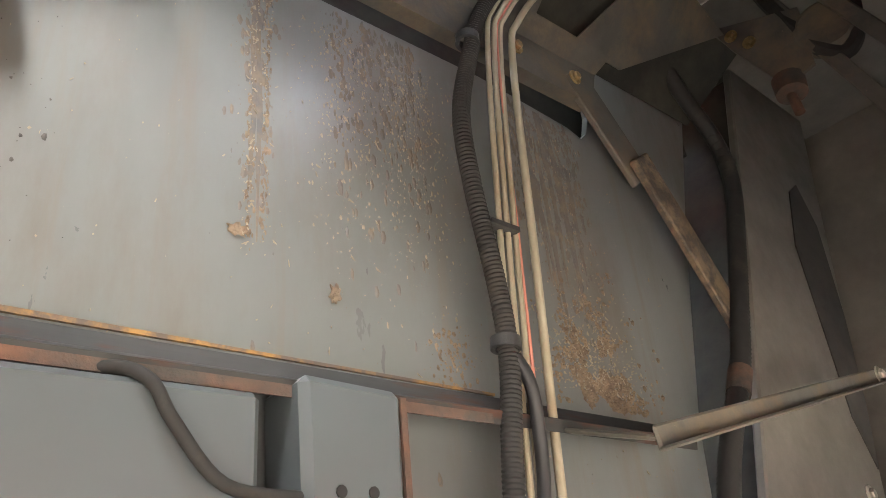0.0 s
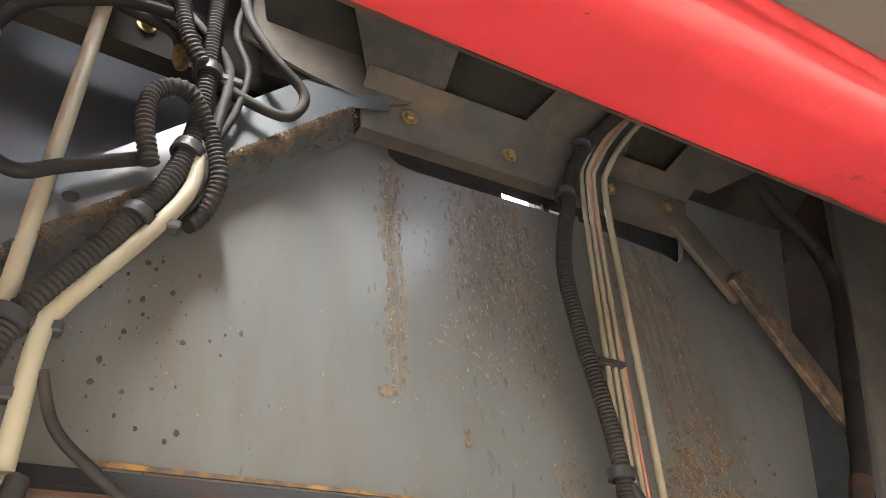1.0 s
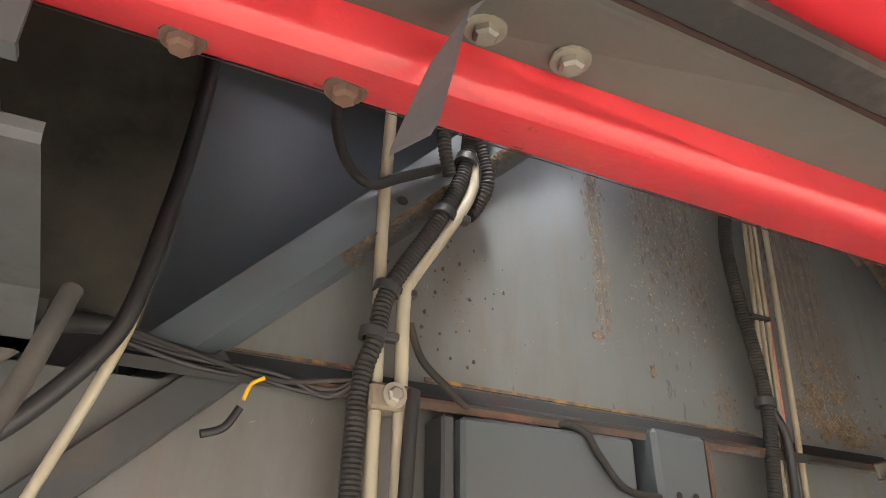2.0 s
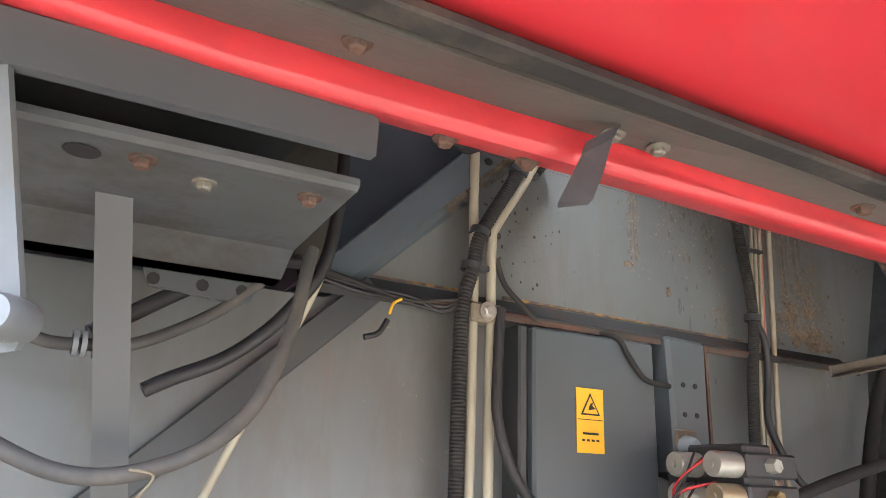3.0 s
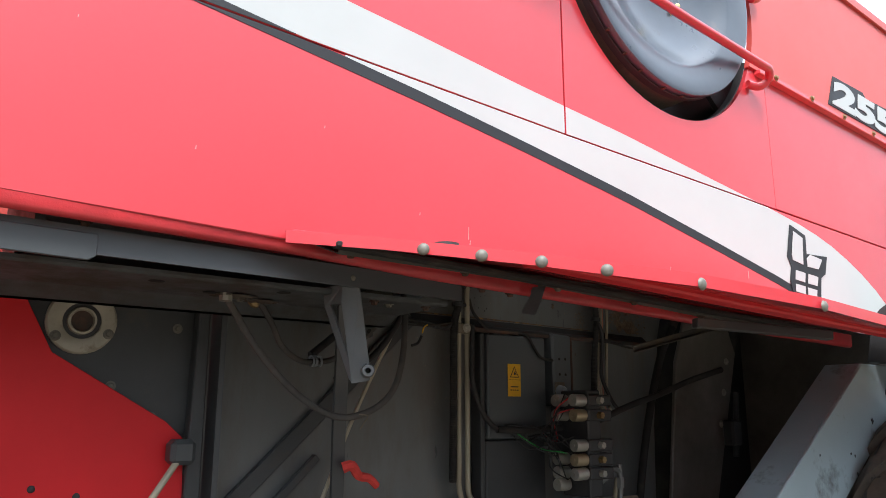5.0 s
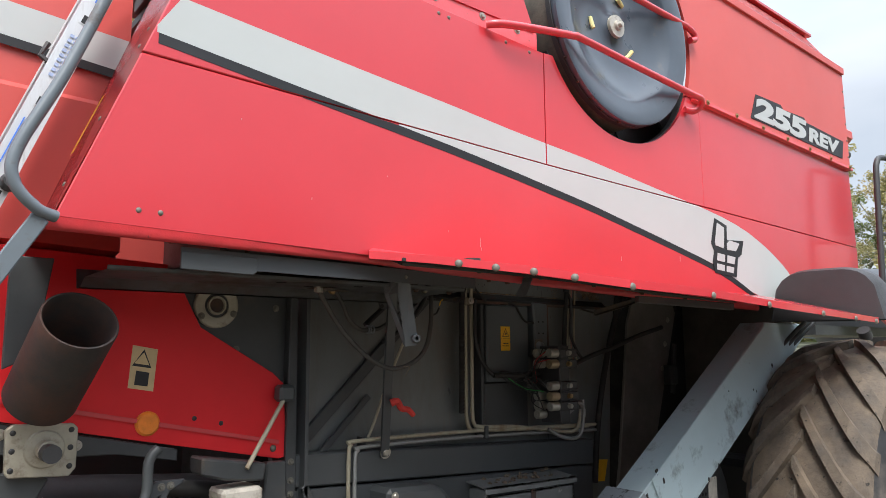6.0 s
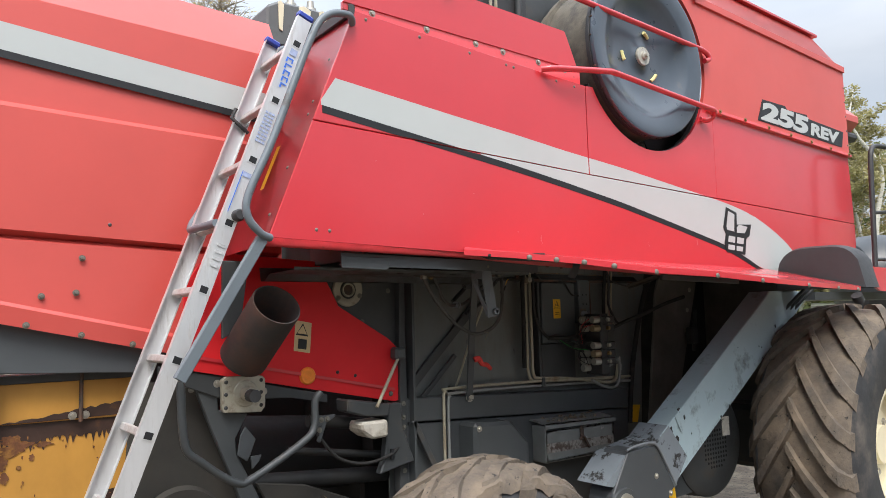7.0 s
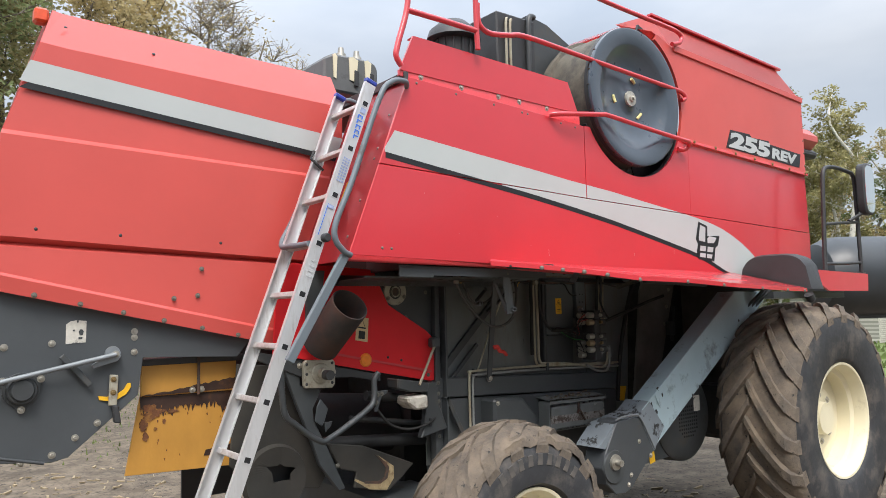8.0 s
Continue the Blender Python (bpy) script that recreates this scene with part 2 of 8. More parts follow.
PLASTIC = paint("black_moulded_plastic", (0.035, 0.036, 0.038), 0.5, vary=0.12, scale=8, bump=0.12, bump_scale=200)
SCREEN = paint("dark_blue_grey_disc", (0.05, 0.068, 0.09), 0.3, coat=0.6, coat_rough=0.2, vary=0.14, scale=4, bump=0.05, bump_scale=8, dirt=(0.13, 0.12, 0.1), dirt_at=0.72, dirt_wide=0.1, dirt_scale=5)
DRUM = paint("dusty_drum", (0.13, 0.115, 0.09), 0.75, vary=0.3, scale=8, bump=0.2, bump_scale=80, dirt=(0.05, 0.05, 0.05), dirt_at=0.6, dirt_wide=0.12, dirt_scale=6)
EXHAUST = paint("sooty_pipe", (0.03, 0.027, 0.026), 0.6, vary=0.3, scale=6, bump=0.1, bump_scale=40, dirt=(0.13, 0.06, 0.04), dirt_at=0.62, dirt_wide=0.2, dirt_scale=5)
GLASS = bpy.data.materials.new("dark_glass")
GLASS.use_nodes = True
gb = GLASS.node_tree.nodes["Principled BSDF"]
gb.inputs["Base Color"].default_value, gb.inputs["Roughness"].default_value = (0.03, 0.04, 0.04, 1), 0.08
MIRROR = bpy.data.materials.new("mirror_glass")
MIRROR.use_nodes = True
mb = MIRROR.node_tree.nodes["Principled BSDF"]
mb.inputs["Base Color"].default_value, mb.inputs["Roughness"].default_value, mb.inputs["Metallic"].default_value = (0.75, 0.8, 0.8, 1), 0.04, 1.0
WIRE_RED = paint("red_wire", (0.5, 0.03, 0.03), 0.5)
WIRE_BLACK = paint("black_wire", (0.02, 0.02, 0.022), 0.5, vary=0.2)
WIRE_GREEN = paint("green_wire", (0.03, 0.3, 0.06), 0.5)
RAG = paint("red_cloth", (0.6, 0.05, 0.04), 0.85, vary=0.2, scale=30)
PINKWIRE = paint("pinkish_wire", (0.5, 0.2, 0.15), 0.6)
WHITEPL = paint("off_white_plastic", (0.55, 0.52, 0.45), 0.5, vary=0.12, scale=15, dirt=(0.2, 0.15, 0.1), dirt_at=0.62, dirt_wide=0.12, dirt_scale=12)
def leafy(*args, **kw):
    """Leaf paint that also lets light through."""
    m = paint(*args, **kw)
    n, l = m.node_tree.nodes, m.node_tree.links
    b = n["Principled BSDF"]
    tr, mix = n.new("ShaderNodeBsdfTranslucent"), n.new("ShaderNodeMixShader")
    l.new(b.inputs["Base Color"].links[0].from_socket, tr.inputs["Color"])
    mix.inputs["Fac"].default_value = 0.45
    l.new(b.outputs["BSDF"], mix.inputs[1])
    l.new(tr.outputs["BSDF"], mix.inputs[2])
    l.new(mix.outputs["Shader"], n["Material Output"].inputs["Surface"])
    return m


LEAFMAT = leafy("autumn_leaves", (0.34, 0.31, 0.15), 0.7, vary=0.4, scale=0.9)
LEAFYEL = leafy("yellowed_leaves", (0.46, 0.38, 0.2), 0.7, vary=0.35, scale=1.2)
LEAFGREEN = leafy("green_leaves", (0.21, 0.25, 0.11), 0.7, vary=0.4, scale=1.0)
BARK = paint("brown_bark", (0.12, 0.1, 0.08), 0.9, vary=0.3, scale=12, bump=0.5, bump_scale=30)
PALEBARK = paint("pale_grey_brown_bark", (0.25, 0.215, 0.165), 0.9, vary=0.25, scale=10, bump=0.4, bump_scale=30)
BIRCH = paint("birch_bark", (0.5, 0.48, 0.43), 0.8, vary=0.1, scale=6, dirt=(0.06, 0.055, 0.05), dirt_at=0.6, dirt_wide=0.05, dirt_scale=7, stretch=(1, 1, 3))
SOIL = paint("trampled_soil", (0.096, 0.074, 0.051), 0.95, vary=0.35, scale=1.1, bump=0.9, bump_scale=14, dirt=(0.2, 0.16, 0.115), dirt_at=0.58, dirt_wide=0.14, dirt_scale=5, fine=(0.034, 0.027, 0.02), fine_at=0.57, fine_scale=16)
GRASS = paint("rough_grass", (0.1, 0.14, 0.035), 0.9, vary=0.35, scale=2, bump=0.6, bump_scale=30)


# ---- building blocks ----
WORLD = {}


def thing(name, at, label, category, group="", kind=""):
    e = new(name)
    e.location = at
    WORLD[e] = Vector(at)
    return tagged(e, label, category, group, kind)


def mesh_of(name, bm, material, smooth=False):
    bmesh.ops.recalc_face_normals(bm, faces=bm.faces)
    me = bpy.data.meshes.new(name)
    if smooth:
        for f in bm.faces:
            f.smooth = True
        for e in bm.edges:
            if len(e.link_faces) == 2 and e.calc_face_angle(0) > radians(38):
                e.smooth = False
    bm.to_mesh(me)
    bm.free()
    me.materials.append(material)
    return me


def part(name, bm, material, parent=None, label="", smooth=False):
    """One mesh object under a thing or a part; bm is in world metres."""
    base = WORLD[parent] if parent else Vector((0, 0, 0))
    bmesh.ops.translate(bm, verts=bm.verts, vec=-base)
    ob = new(name, mesh_of(name, bm, material, smooth))
    ob.parent = parent
    WORLD[ob] = base
    if label:
        ob["label"] = label
    return ob


def put(name, me, parent, m, label=""):
    """A shared mesh placed by a world matrix under a part."""
    ob = new(name, me)
    ob.parent = parent
    ob.matrix_basis = Matrix.Translation(-WORLD[parent]) @ m
    WORLD[ob] = m.translation.copy()
    if label:
        ob["label"] = label
    return ob


def bevel(bm, w=0.004, n=1):
    bmesh.ops.bevel(bm, geom=[e for e in bm.edges if len(e.link_faces) == 2 and e.calc_face_angle(0) > 0.6], offset=w, segments=n, affect='EDGES', clamp_overlap=True)
    return bm


def box(lo, hi, bm=None, w=0.0):
    one = bmesh.new()
    bmesh.ops.create_cube(one, size=1)
    lo, hi = Vector(lo), Vector(hi)
    for v in one.verts:
        v.co = Vector([(lo[i] + hi[i]) / 2 + v.co[i] * (hi[i] - lo[i]) for i in range(3)])
    if w:
        bevel(one, w)
    return join(bm, one)


def join(bm, other):
    if bm is None:
        return other
    me = bpy.data.meshes.new("tmp")
    other.to_mesh(me)
    other.free()
    bm.from_mesh(me)
    bpy.data.meshes.remove(me)
    return bm


def slab(outline, y0, y1, bm=None, w=0.0, axis="y"):
    """A plate: an outline in x and z (axis y), y and z (axis x) or x and y (axis z), between two depths."""
    one = bmesh.new()
    mk = {"y": lambda a, b, d: (a, d, b), "x": lambda a, b, d: (d, a, b), "z": lambda a, b, d: (a, b, d)}[axis]
    front = [one.verts.new(mk(a, b, y0)) for a, b in outline]
    back = [one.verts.new(mk(a, b, y1)) for a, b in outline]
    one.faces.new(front)
    one.faces.new(back[::-1])
    k = len(outline)
    for i in range(k):
        one.faces.new((front[i], back[i], back[(i + 1) % k], front[(i + 1) % k]))
    bmesh.ops.recalc_face_normals(one, faces=one.faces)
    if w:
        bevel(one, w)
    return join(bm, one)


def beam(a, b, wide, deep, up=(0, 0, 1), bm=None, w=0.003):
    """A bar from a to b: wide across, deep along 'up'."""
    a, b = Vector(a), Vector(b)
    d = (b - a).normalized()
    s = d.cross(Vector(up)).normalized()
    u = s.cross(d)
    one = bmesh.new()
    r = []
    for p in (a, b):
        r.append([one.verts.new(p + s * (i * wide / 2) + u * (j * deep / 2)) for i, j in ((-1, -1), (1, -1), (1, 1), (-1, 1))])
    one.faces.new(r[0][::-1])
    one.faces.new(r[1])
    for i in range(4):
        one.faces.new((r[0][i], r[0][(i + 1) % 4], r[1][(i + 1) % 4], r[1][i]))
    bmesh.ops.recalc_face_normals(one, faces=one.faces)
    if w:
        bevel(one, w)
    return join(bm, one)


def smooth_path(pts, n=6, closed=False):
    pts = [Vector(p) for p in pts]
    out = []
    for i in range(len(pts) - 1):
        p0, p1, p2, p3 = pts[max(i - 1, 0)], pts[i], pts[i + 1], pts[min(i + 2, len(pts) - 1)]
        for k in range(n):
            t = k / n
            out.append(0.5 * (2 * p1 + (p2 - p0) * t + (2 * p0 - 5 * p1 + 4 * p2 - p3) * t * t + (3 * p1 - p0 - 3 * p2 + p3) * t ** 3))
    out.append(pts[-1])
    return out


def tube(pts, r, sides=10, bm=None, ribs=0.0, rib_step=0.0, taper=1.0):
    """A round tube along points; ribs: the depth of the rings of a corrugated hose."""
    pts = [Vector(p) for p in pts]
    if ribs:
        line = [pts[0]]
        for a, b in zip(pts, pts[1:]):
            k = max(1, int((b - a).length / (rib_step / 2)))
            line += [a.lerp(b, (i + 1) / k) for i in range(k)]
        pts = line
    one = bmesh.new()
    rings, ref = [], None
    for i, p in enumerate(pts):
        d = (pts[min(i + 1, len(pts) - 1)] - pts[max(i - 1, 0)]).normalized()
        if ref is None:
            ref = d.orthogonal().normalized()
        ref = (ref - d * ref.dot(d)).normalized()
        s = d.cross(ref)
        rad = r * (1 + (taper - 1) * i / max(1, len(pts) - 1)) - (ribs if i % 2 else 0)
        rings.append([one.verts.new(p + (ref * math.cos(2 * math.pi * k / sides) + s * math.sin(2 * math.pi * k / sides)) * rad) for k in range(sides)])
    for a, b in zip(rings, rings[1:]):
        for k in range(sides):
            one.faces.new((a[k], a[(k + 1) % sides], b[(k + 1) % sides], b[k]))
    one.faces.new(rings[0][::-1])
    one.faces.new(rings[-1])
    return join(bm, one)


def rod(a, b, r, sides=14, bm=None, r2=None):
    return tube([a, b], r, sides, bm, taper=(r2 or r) / r)


def lathe(profile, at, axis, steps=48, bm=None):
    """Turns a profile of (radius, along) round an axis through 'at'."""
    at, d = Vector(at), Vector(axis).normalized()
    u = d.orthogonal().normalized()
    v = d.cross(u)
    one = bmesh.new()
    rings = []
    for k in range(steps):
        c, s = math.cos(2 * math.pi * k / steps), math.sin(2 * math.pi * k / steps)
        rings.append([one.verts.new(at + d * h + (u * c + v * s) * r) for r, h in profile])
    for k in range(steps):
        a, b = rings[k], rings[(k + 1) % steps]
        for i in range(len(profile) - 1):
            one.faces.new((a[i], a[i + 1], b[i + 1], b[i]))
    bmesh.ops.remove_doubles(one, verts=one.verts, dist=1e-5)
    return join(bm, one)


def bolt_mesh(name, r, h, material, washer=True):
    bm = lathe([(0, h), (r * 0.75, h), (r, h * 0.75), (r, 0.0)], (0, 0, 0), (0, 0, 1), 6)
    if washer:
        lathe([(0, h * 0.25), (r * 1.55, h * 0.25), (r * 1.6, 0), (0, 0)], (0, 0, 0), (0, 0, 1), 14, bm)
    return mesh_of(name, bm, material)


def dome_mesh(name, r, material):
    return mesh_of(name, lathe([(0, r * 0.55), (r * 0.5, r * 0.48), (r * 0.85, r * 0.28), (r, 0)], (0, 0, 0), (0, 0, 1), 14), material, True)


def facing(p, d):
    """A pose at p whose z points along d."""
    return Matrix.Translation(p) @ Vector(d).to_track_quat("Z", "Y").to_matrix().to_4x4()


BOLT_SMALL = bolt_mesh("bolt", 0.0085, 0.009, DULLZINC)
BOLT_ZINC = bolt_mesh("bolt", 0.011, 0.010, ZINC)
BOLT_BRASS = bolt_mesh("bolt", 0.009, 0.010, BRASS)
BOLT_RUST = bolt_mesh("bolt", 0.009, 0.011, RUST)
BOLT_BIG = bolt_mesh("bolt", 0.017, 0.014, ZINC)
RIVET_RED = dome_mesh("bolt", 0.008, DULLZINC)
DOME = dome_mesh("bolt", 0.0135, DULLZINC)
RIVET_DARK = dome_mesh("bolt", 0.009, PLASTIC)
OUT = (0, -1, 0)


def bolts(parent, places, me=None, d=OUT):
    for p in places:
        put("bolt", me or BOLT_ZINC, parent, facing(p, d))

# ---- ground ----
GROUND = -0.12


def ground_sheet():
    bm = bmesh.new()
    # fine near the machine, coarse out to the horizon
    xs = [-900, -300, -120, -60, -30, -16] + [-9 + 0.25 * i for i in range(61)] + [10, 16, 30, 60, 120, 300, 900]
    ys = [-900, -300, -100, -40, -16] + [-7 + 0.25 * i for i in range(57)] + [10, 16, 30, 60, 120, 300, 900]
    grid = []
    for y in ys:
        row = []
        for x in xs:
            near = 1.0 if -9 <= x <= 6 and -7 <= y <= 7 else 0.0
            h = 0.05 * noise.noise((x * 0.8, y * 0.8, 0)) + 0.035 * noise.noise((x * 2.7, y * 2.7, 3))
            row.append(bm.verts.new((x, y, GROUND + near * h - 0.02)))
        grid.append(row)
    for a, b in zip(grid, grid[1:]):
        for i in range(len(xs) - 1):
            bm.faces.new((a[i], a[i + 1], b[i + 1], b[i]))
    return tagged(part("ground", bm, SOIL, smooth=True), "trampled bare brown soil of a farm yard", "ground", kind="structure")


ground_sheet()


def straw_litter():
    """Loose clods and straw on the soil near the machine."""
    rng = random.Random(4)
    bm = bmesh.new()
    for _ in range(1500):
        x, y = rng.uniform(-7, 3), rng.uniform(-1, 7)
        z = GROUND + 0.05 * noise.noise((x * 0.8, y * 0.8, 0)) + 0.035 * noise.noise((x * 2.7, y * 2.7, 3)) - 0.02
        a, n = rng.uniform(0, 6.3), rng.uniform(0.03, 0.12)
        s = rng.uniform(0.004, 0.03)
        beam((x, y, z), (x + n * math.cos(a), y + n * math.sin(a), z + 0.01), s, s * 0.7, bm=bm, w=0)
    return tagged(part("straw_litter", bm, paint("dry_straw", (0.3, 0.24, 0.15), 0.9, vary=0.3, scale=3)), "scattered dry straw and clods lying on the soil", "straw", kind="stuff")


straw_litter()

# ---- combine harvester ----
combine = thing("combine_harvester", (0.5, 1.2, GROUND), "red combine harvester with grey underside, white stripe and muddy tyres", "combine harvester")
PY = 0.02          # outer face of the side panels
WY = 0.66          # inner side wall


def bottom_z(x):
    return 2.027 - 0.026 * (x + 1.966) if x < 0 else 1.976 - 0.012 * x


def seam_z(x):
    return 2.558 - 0.0369 * (x + 1.64) if x < -0.07 else 2.5 - 0.0285 * (x + 0.07)


def rear_x(z):
    return -1.966 + (z - 2.027) * 0.396


SCREEN_C, CUT_R = (0.50, 3.29), 0.585


def arc(c, r, a0, a1, n):
    return [(c[0] + r * math.cos(radians(a0 + (a1 - a0) * i / n)), c[1] + r * math.sin(radians(a0 + (a1 - a0) * i / n))) for i in range(n + 1)]


INSIDE = paint("dusty_panel_back", (0.27, 0.26, 0.25), 0.7, vary=0.2, scale=4, bump=0.1, bump_scale=20, dirt=(0.2, 0.17, 0.14), dirt_at=0.6, dirt_wide=0.15, dirt_scale=5, spec=0.3)
SCRATCH = paint("scratched_paint", (0.62, 0.35, 0.33), 0.6, vary=0.1, scale=20)


def lug_sheet():
    bm = bmesh.new()
    rows = [[(-0.222, 0.03, 2.004), (-0.216, -0.024, 2.004)], [(-0.231, 0.022, 1.985), (-0.232, -0.03, 1.982)], [(-0.238, 0.036, 1.958), (-0.234, -0.016, 1.95)], [(-0.243, 0.05, 1.936), (-0.235, 0.0, 1.926)], [(-0.244, 0.048, 1.93), (-0.236, 0.008, 1.922)]]
    vs = [[bm.verts.new(p) for p in r] for r in rows]
    for a, b in zip(vs, vs[1:]):
        bm.faces.new((a[0], a[1], b[1], b[0]))
    bmesh.ops.solidify(bm, geom=bm.faces, thickness=0.004)
    return bm


EDGE_Y = lambda x: float(np.interp(x, (-1.97, -1.1, -0.95, -0.8, -0.6, 0.0, 0.45, 1.6), (0.0215, 0.0215, 0.03, 0.046, 0.05, 0.01, -0.015, -0.015)))
EDGE_Z = lambda x: float(np.interp(x, (-1.97, -1.02, -0.85, -0.6, 0.0, 0.6, 1.6), (2.045, 2.03, 2.034, 2.032, 1.998, 1.966, 1.95)))
LIP_Y = lambda x: float(np.interp(x, (-1.97, -0.95, 0.0, 0.55, 1.6), (0.11, 0.118, 0.0716, 0.046, 0.046)))
LIP_Z = lambda x: float(np.interp(x, (-1.97, -0.95, 0.0, 0.55, 1.6), (2.052, 2.022, 1.981, 1.9575, 1.937)))


def side_panels():
    g = 0.002
    xs = [-1.95, -1.5, -1.0, -0.5, 0.0, 0.6, 1.2, 1.8, 2.4, 3.06]
    low = [(x, bottom_z(x) + (0.032 if x < -0.9 else 0.05)) for x in xs] + [(3.075, seam_z(3.07) - g)] + [(x, seam_z(x) - g) for x in (1.5, -0.07)] + [(rear_x(2.56), seam_z(-1.75) - g)]
    panel = part("lower_side_panel", slab(low, PY, PY + 0.018, w=0.003), RED, combine, "glossy red sheet-metal lower side panel")
    # rolled bottom edge
    bm = bmesh.new()
    def roll(x):
        y0, zt = EDGE_Y(x), EDGE_Z(x)
        ly, lz = LIP_Y(x), LIP_Z(x)
        by, bz = y0 + 0.012, min(zt - 0.02, lz - 0.012)
        head = [(y0 - 0.001, zt + 0.03), (y0, zt), (y0 + 0.001, bz + 0.01), (y0 + 0.004, bz + 0.004), (by, bz)]
        return head + [(by + (ly - by) * k, bz + (lz - bz) * k - 0.003 * k * (1 - k)) for k in (0.3, 0.65, 1.0)]
    rows = []
    for x in [-1.966, -1.5, -1.0, -0.85, -0.6, -0.3, 0.0, 0.3, 0.6, 1.0, 1.6]:
        rows.append([bm.verts.new((x, a, b)) for a, b in roll(x)])
    for a, b in zip(rows, rows[1:]):
        for i in range(7):
            bm.faces.new((a[i], a[i + 1], b[i + 1], b[i]))
    bmesh.ops.solidify(bm, geom=bm.faces, thickness=0.0015)
    part("rolled_edge", bm, RED_EDGE, panel, "rolled bottom edge with chipped red paint", True)
    # bare rusty lip of the return, ragged where the paint has flaked
    bm = bmesh.new()
    rr = random.Random(31)
    n = 420
    lip = []
    for i in range(n + 1):
        x = -1.95 + 3.5 * i / n
        w = 0.0006 + 0.0035 * max(0, noise.noise((x * 11, 0, 0))) + rr.uniform(0, 0.0012)
        lip.append([bm.verts.new((x, LIP_Y(x) + 0.0005, LIP_Z(x) - 0.0022)), bm.verts.new((x, LIP_Y(x) - w, LIP_Z(x) - 0.0026 - w * 0.2))])
    for a, b in zip(lip, lip[1:]):
        bm.faces.new((a[0], a[1], b[1], b[0]))
    bmesh.ops.solidify(bm, geom=bm.faces, thickness=0.0015)
    part("flaked_lip", bm, RUST, panel, "rusty lip where the paint has flaked")
    left = [(rear_x(2.565), seam_z(-1.75) + g), (-0.07 - g, seam_z(-0.07) + g), (-0.07 - g, 3.003), (-1.548, 3.083)]
    upper = part("upper_side_panel", slab(left, PY, PY + 0.018, w=0.003), RED, combine, "glossy red upper side panel")
    cut = arc(SCREEN_C, CUT_R, 209, 337, 26)
    mid = [(-0.07 + g, seam_z(-0.07) + g), (1.148, seam_z(1.148) + g), (1.148, 3.05), (1.08, 3.055)] + cut[::-1] + [(-0.07 + g, 3.003)]
    middle = part("upper_side_panel", slab(mid, PY, PY + 0.018), RED, combine, "glossy red side panel with a round cut-out")
    inside = [(-1.85, 2.09), (-0.9, 2.1), (0.0, 2.07), (1.2, 2.04), (3.0, 2.0), (3.0, 2.94), (1.14, 2.98), (1.12, 2.66), (-0.12, 2.66), (-0.12, 2.98), (-1.5, 3.02)]
    part("panel_inside", slab(inside, PY + 0.024, PY + 0.034), INSIDE, panel, "dusty dark back of the side panel")
    # rim round the cut-out
    ring = [Vector((x, PY + 0.02, z)) for x, z in arc(SCREEN_C, CUT_R - 0.004, 206, 340, 30)]
    bm = bmesh.new()
    for a, b in zip(ring, ring[1:]):
        q = [bm.verts.new(p) for p in (a, b, b + Vector((0, 0.035, 0)), a + Vector((0, 0.035, 0)))]
        bm.faces.new(q)
    bmesh.ops.remove_doubles(bm, verts=bm.verts, dist=1e-4)
    bmesh.ops.solidify(bm, geom=bm.faces, thickness=0.006)
    part("cut_out_flange", bm, PLASTIC, middle, "black flange inside the round cut-out", True)
    right = [(1.152, seam_z(1.152) + g), (3.07, seam_z(3.07) + g), (3.046, 2.955), (1.152, 3.045)]
    part("upper_side_panel", slab(right, PY, PY + 0.018, w=0.003), RED, combine, "red front upper side panel")
    # rear return face towards the rear hood
    bm = bmesh.new()
    q = [(-1.966, PY + 0.004, 2.03), (-1.548, PY + 0.004, 3.08), (-1.54, 0.63, 3.08), (-1.92, 0.63, 2.03)]
    bm.faces.new([bm.verts.new(p) for p in q])
    bmesh.ops.solidify(bm, geom=bm.faces, thickness=-0.012)
    rear = part("panel_end", bm, RED, combine, "red end face of the side panel with a yellow sticker")
    for z in (2.16, 2.36, 2.6, 2.66, 2.86):
        x = rear_x(z)
        put("bolt", RIVET_RED, rear, facing((x + 0.006 - 0.012, PY + 0.06, z), (-0.93, 0, 0.37)))
    s = [(0.27, 2.3), (0.31, 2.3), (0.31, 2.5), (0.27, 2.5)]
    bm = bmesh.new()
    bm.faces.new([bm.verts.new((rear_x(z) - 0.006, y, z)) for y, z in s])
    bmesh.ops.solidify(bm, geom=bm.faces, thickness=0.004)
    part("sticker", bm, YELLOW, rear, "yellow warning sticker")
    bolts(panel, [(x, PY, 2.10 - 0.02 * (x + 1.7)) for x in (-1.74, -1.68)], RIVET_RED)
    bolts(upper, [(x, PY - 0.0, 3.055 - 0.054 * (x + 1.5)) for x in (-1.49, -1.2, -0.9, -0.66, -0.61, -0.3, -0.16)], RIVET_RED)
    for x, z, n in ((-0.46, 2.108, 0.035), (-0.455, 2.095, 0.012), (-0.62, 2.15, 0.008), (-0.9, 2.32, 0.006), (0.42, 2.12, 0.02), (0.9, 2.15, 0.03), (-1.2, 2.2, 0.008), (-1.45, 2.42, 0.006)):
        part("scratch", slab([(x, z), (x + 0.0014, z), (x + 0.002, z + n), (x + 0.0012, z + n)], PY - 0.0012, PY + 0.001), SCRATCH, panel)
    # small hanging lug on the bottom edge
    part("hook_lug", lug_sheet(), GALV, panel, "bare steel lug on the bottom edge")
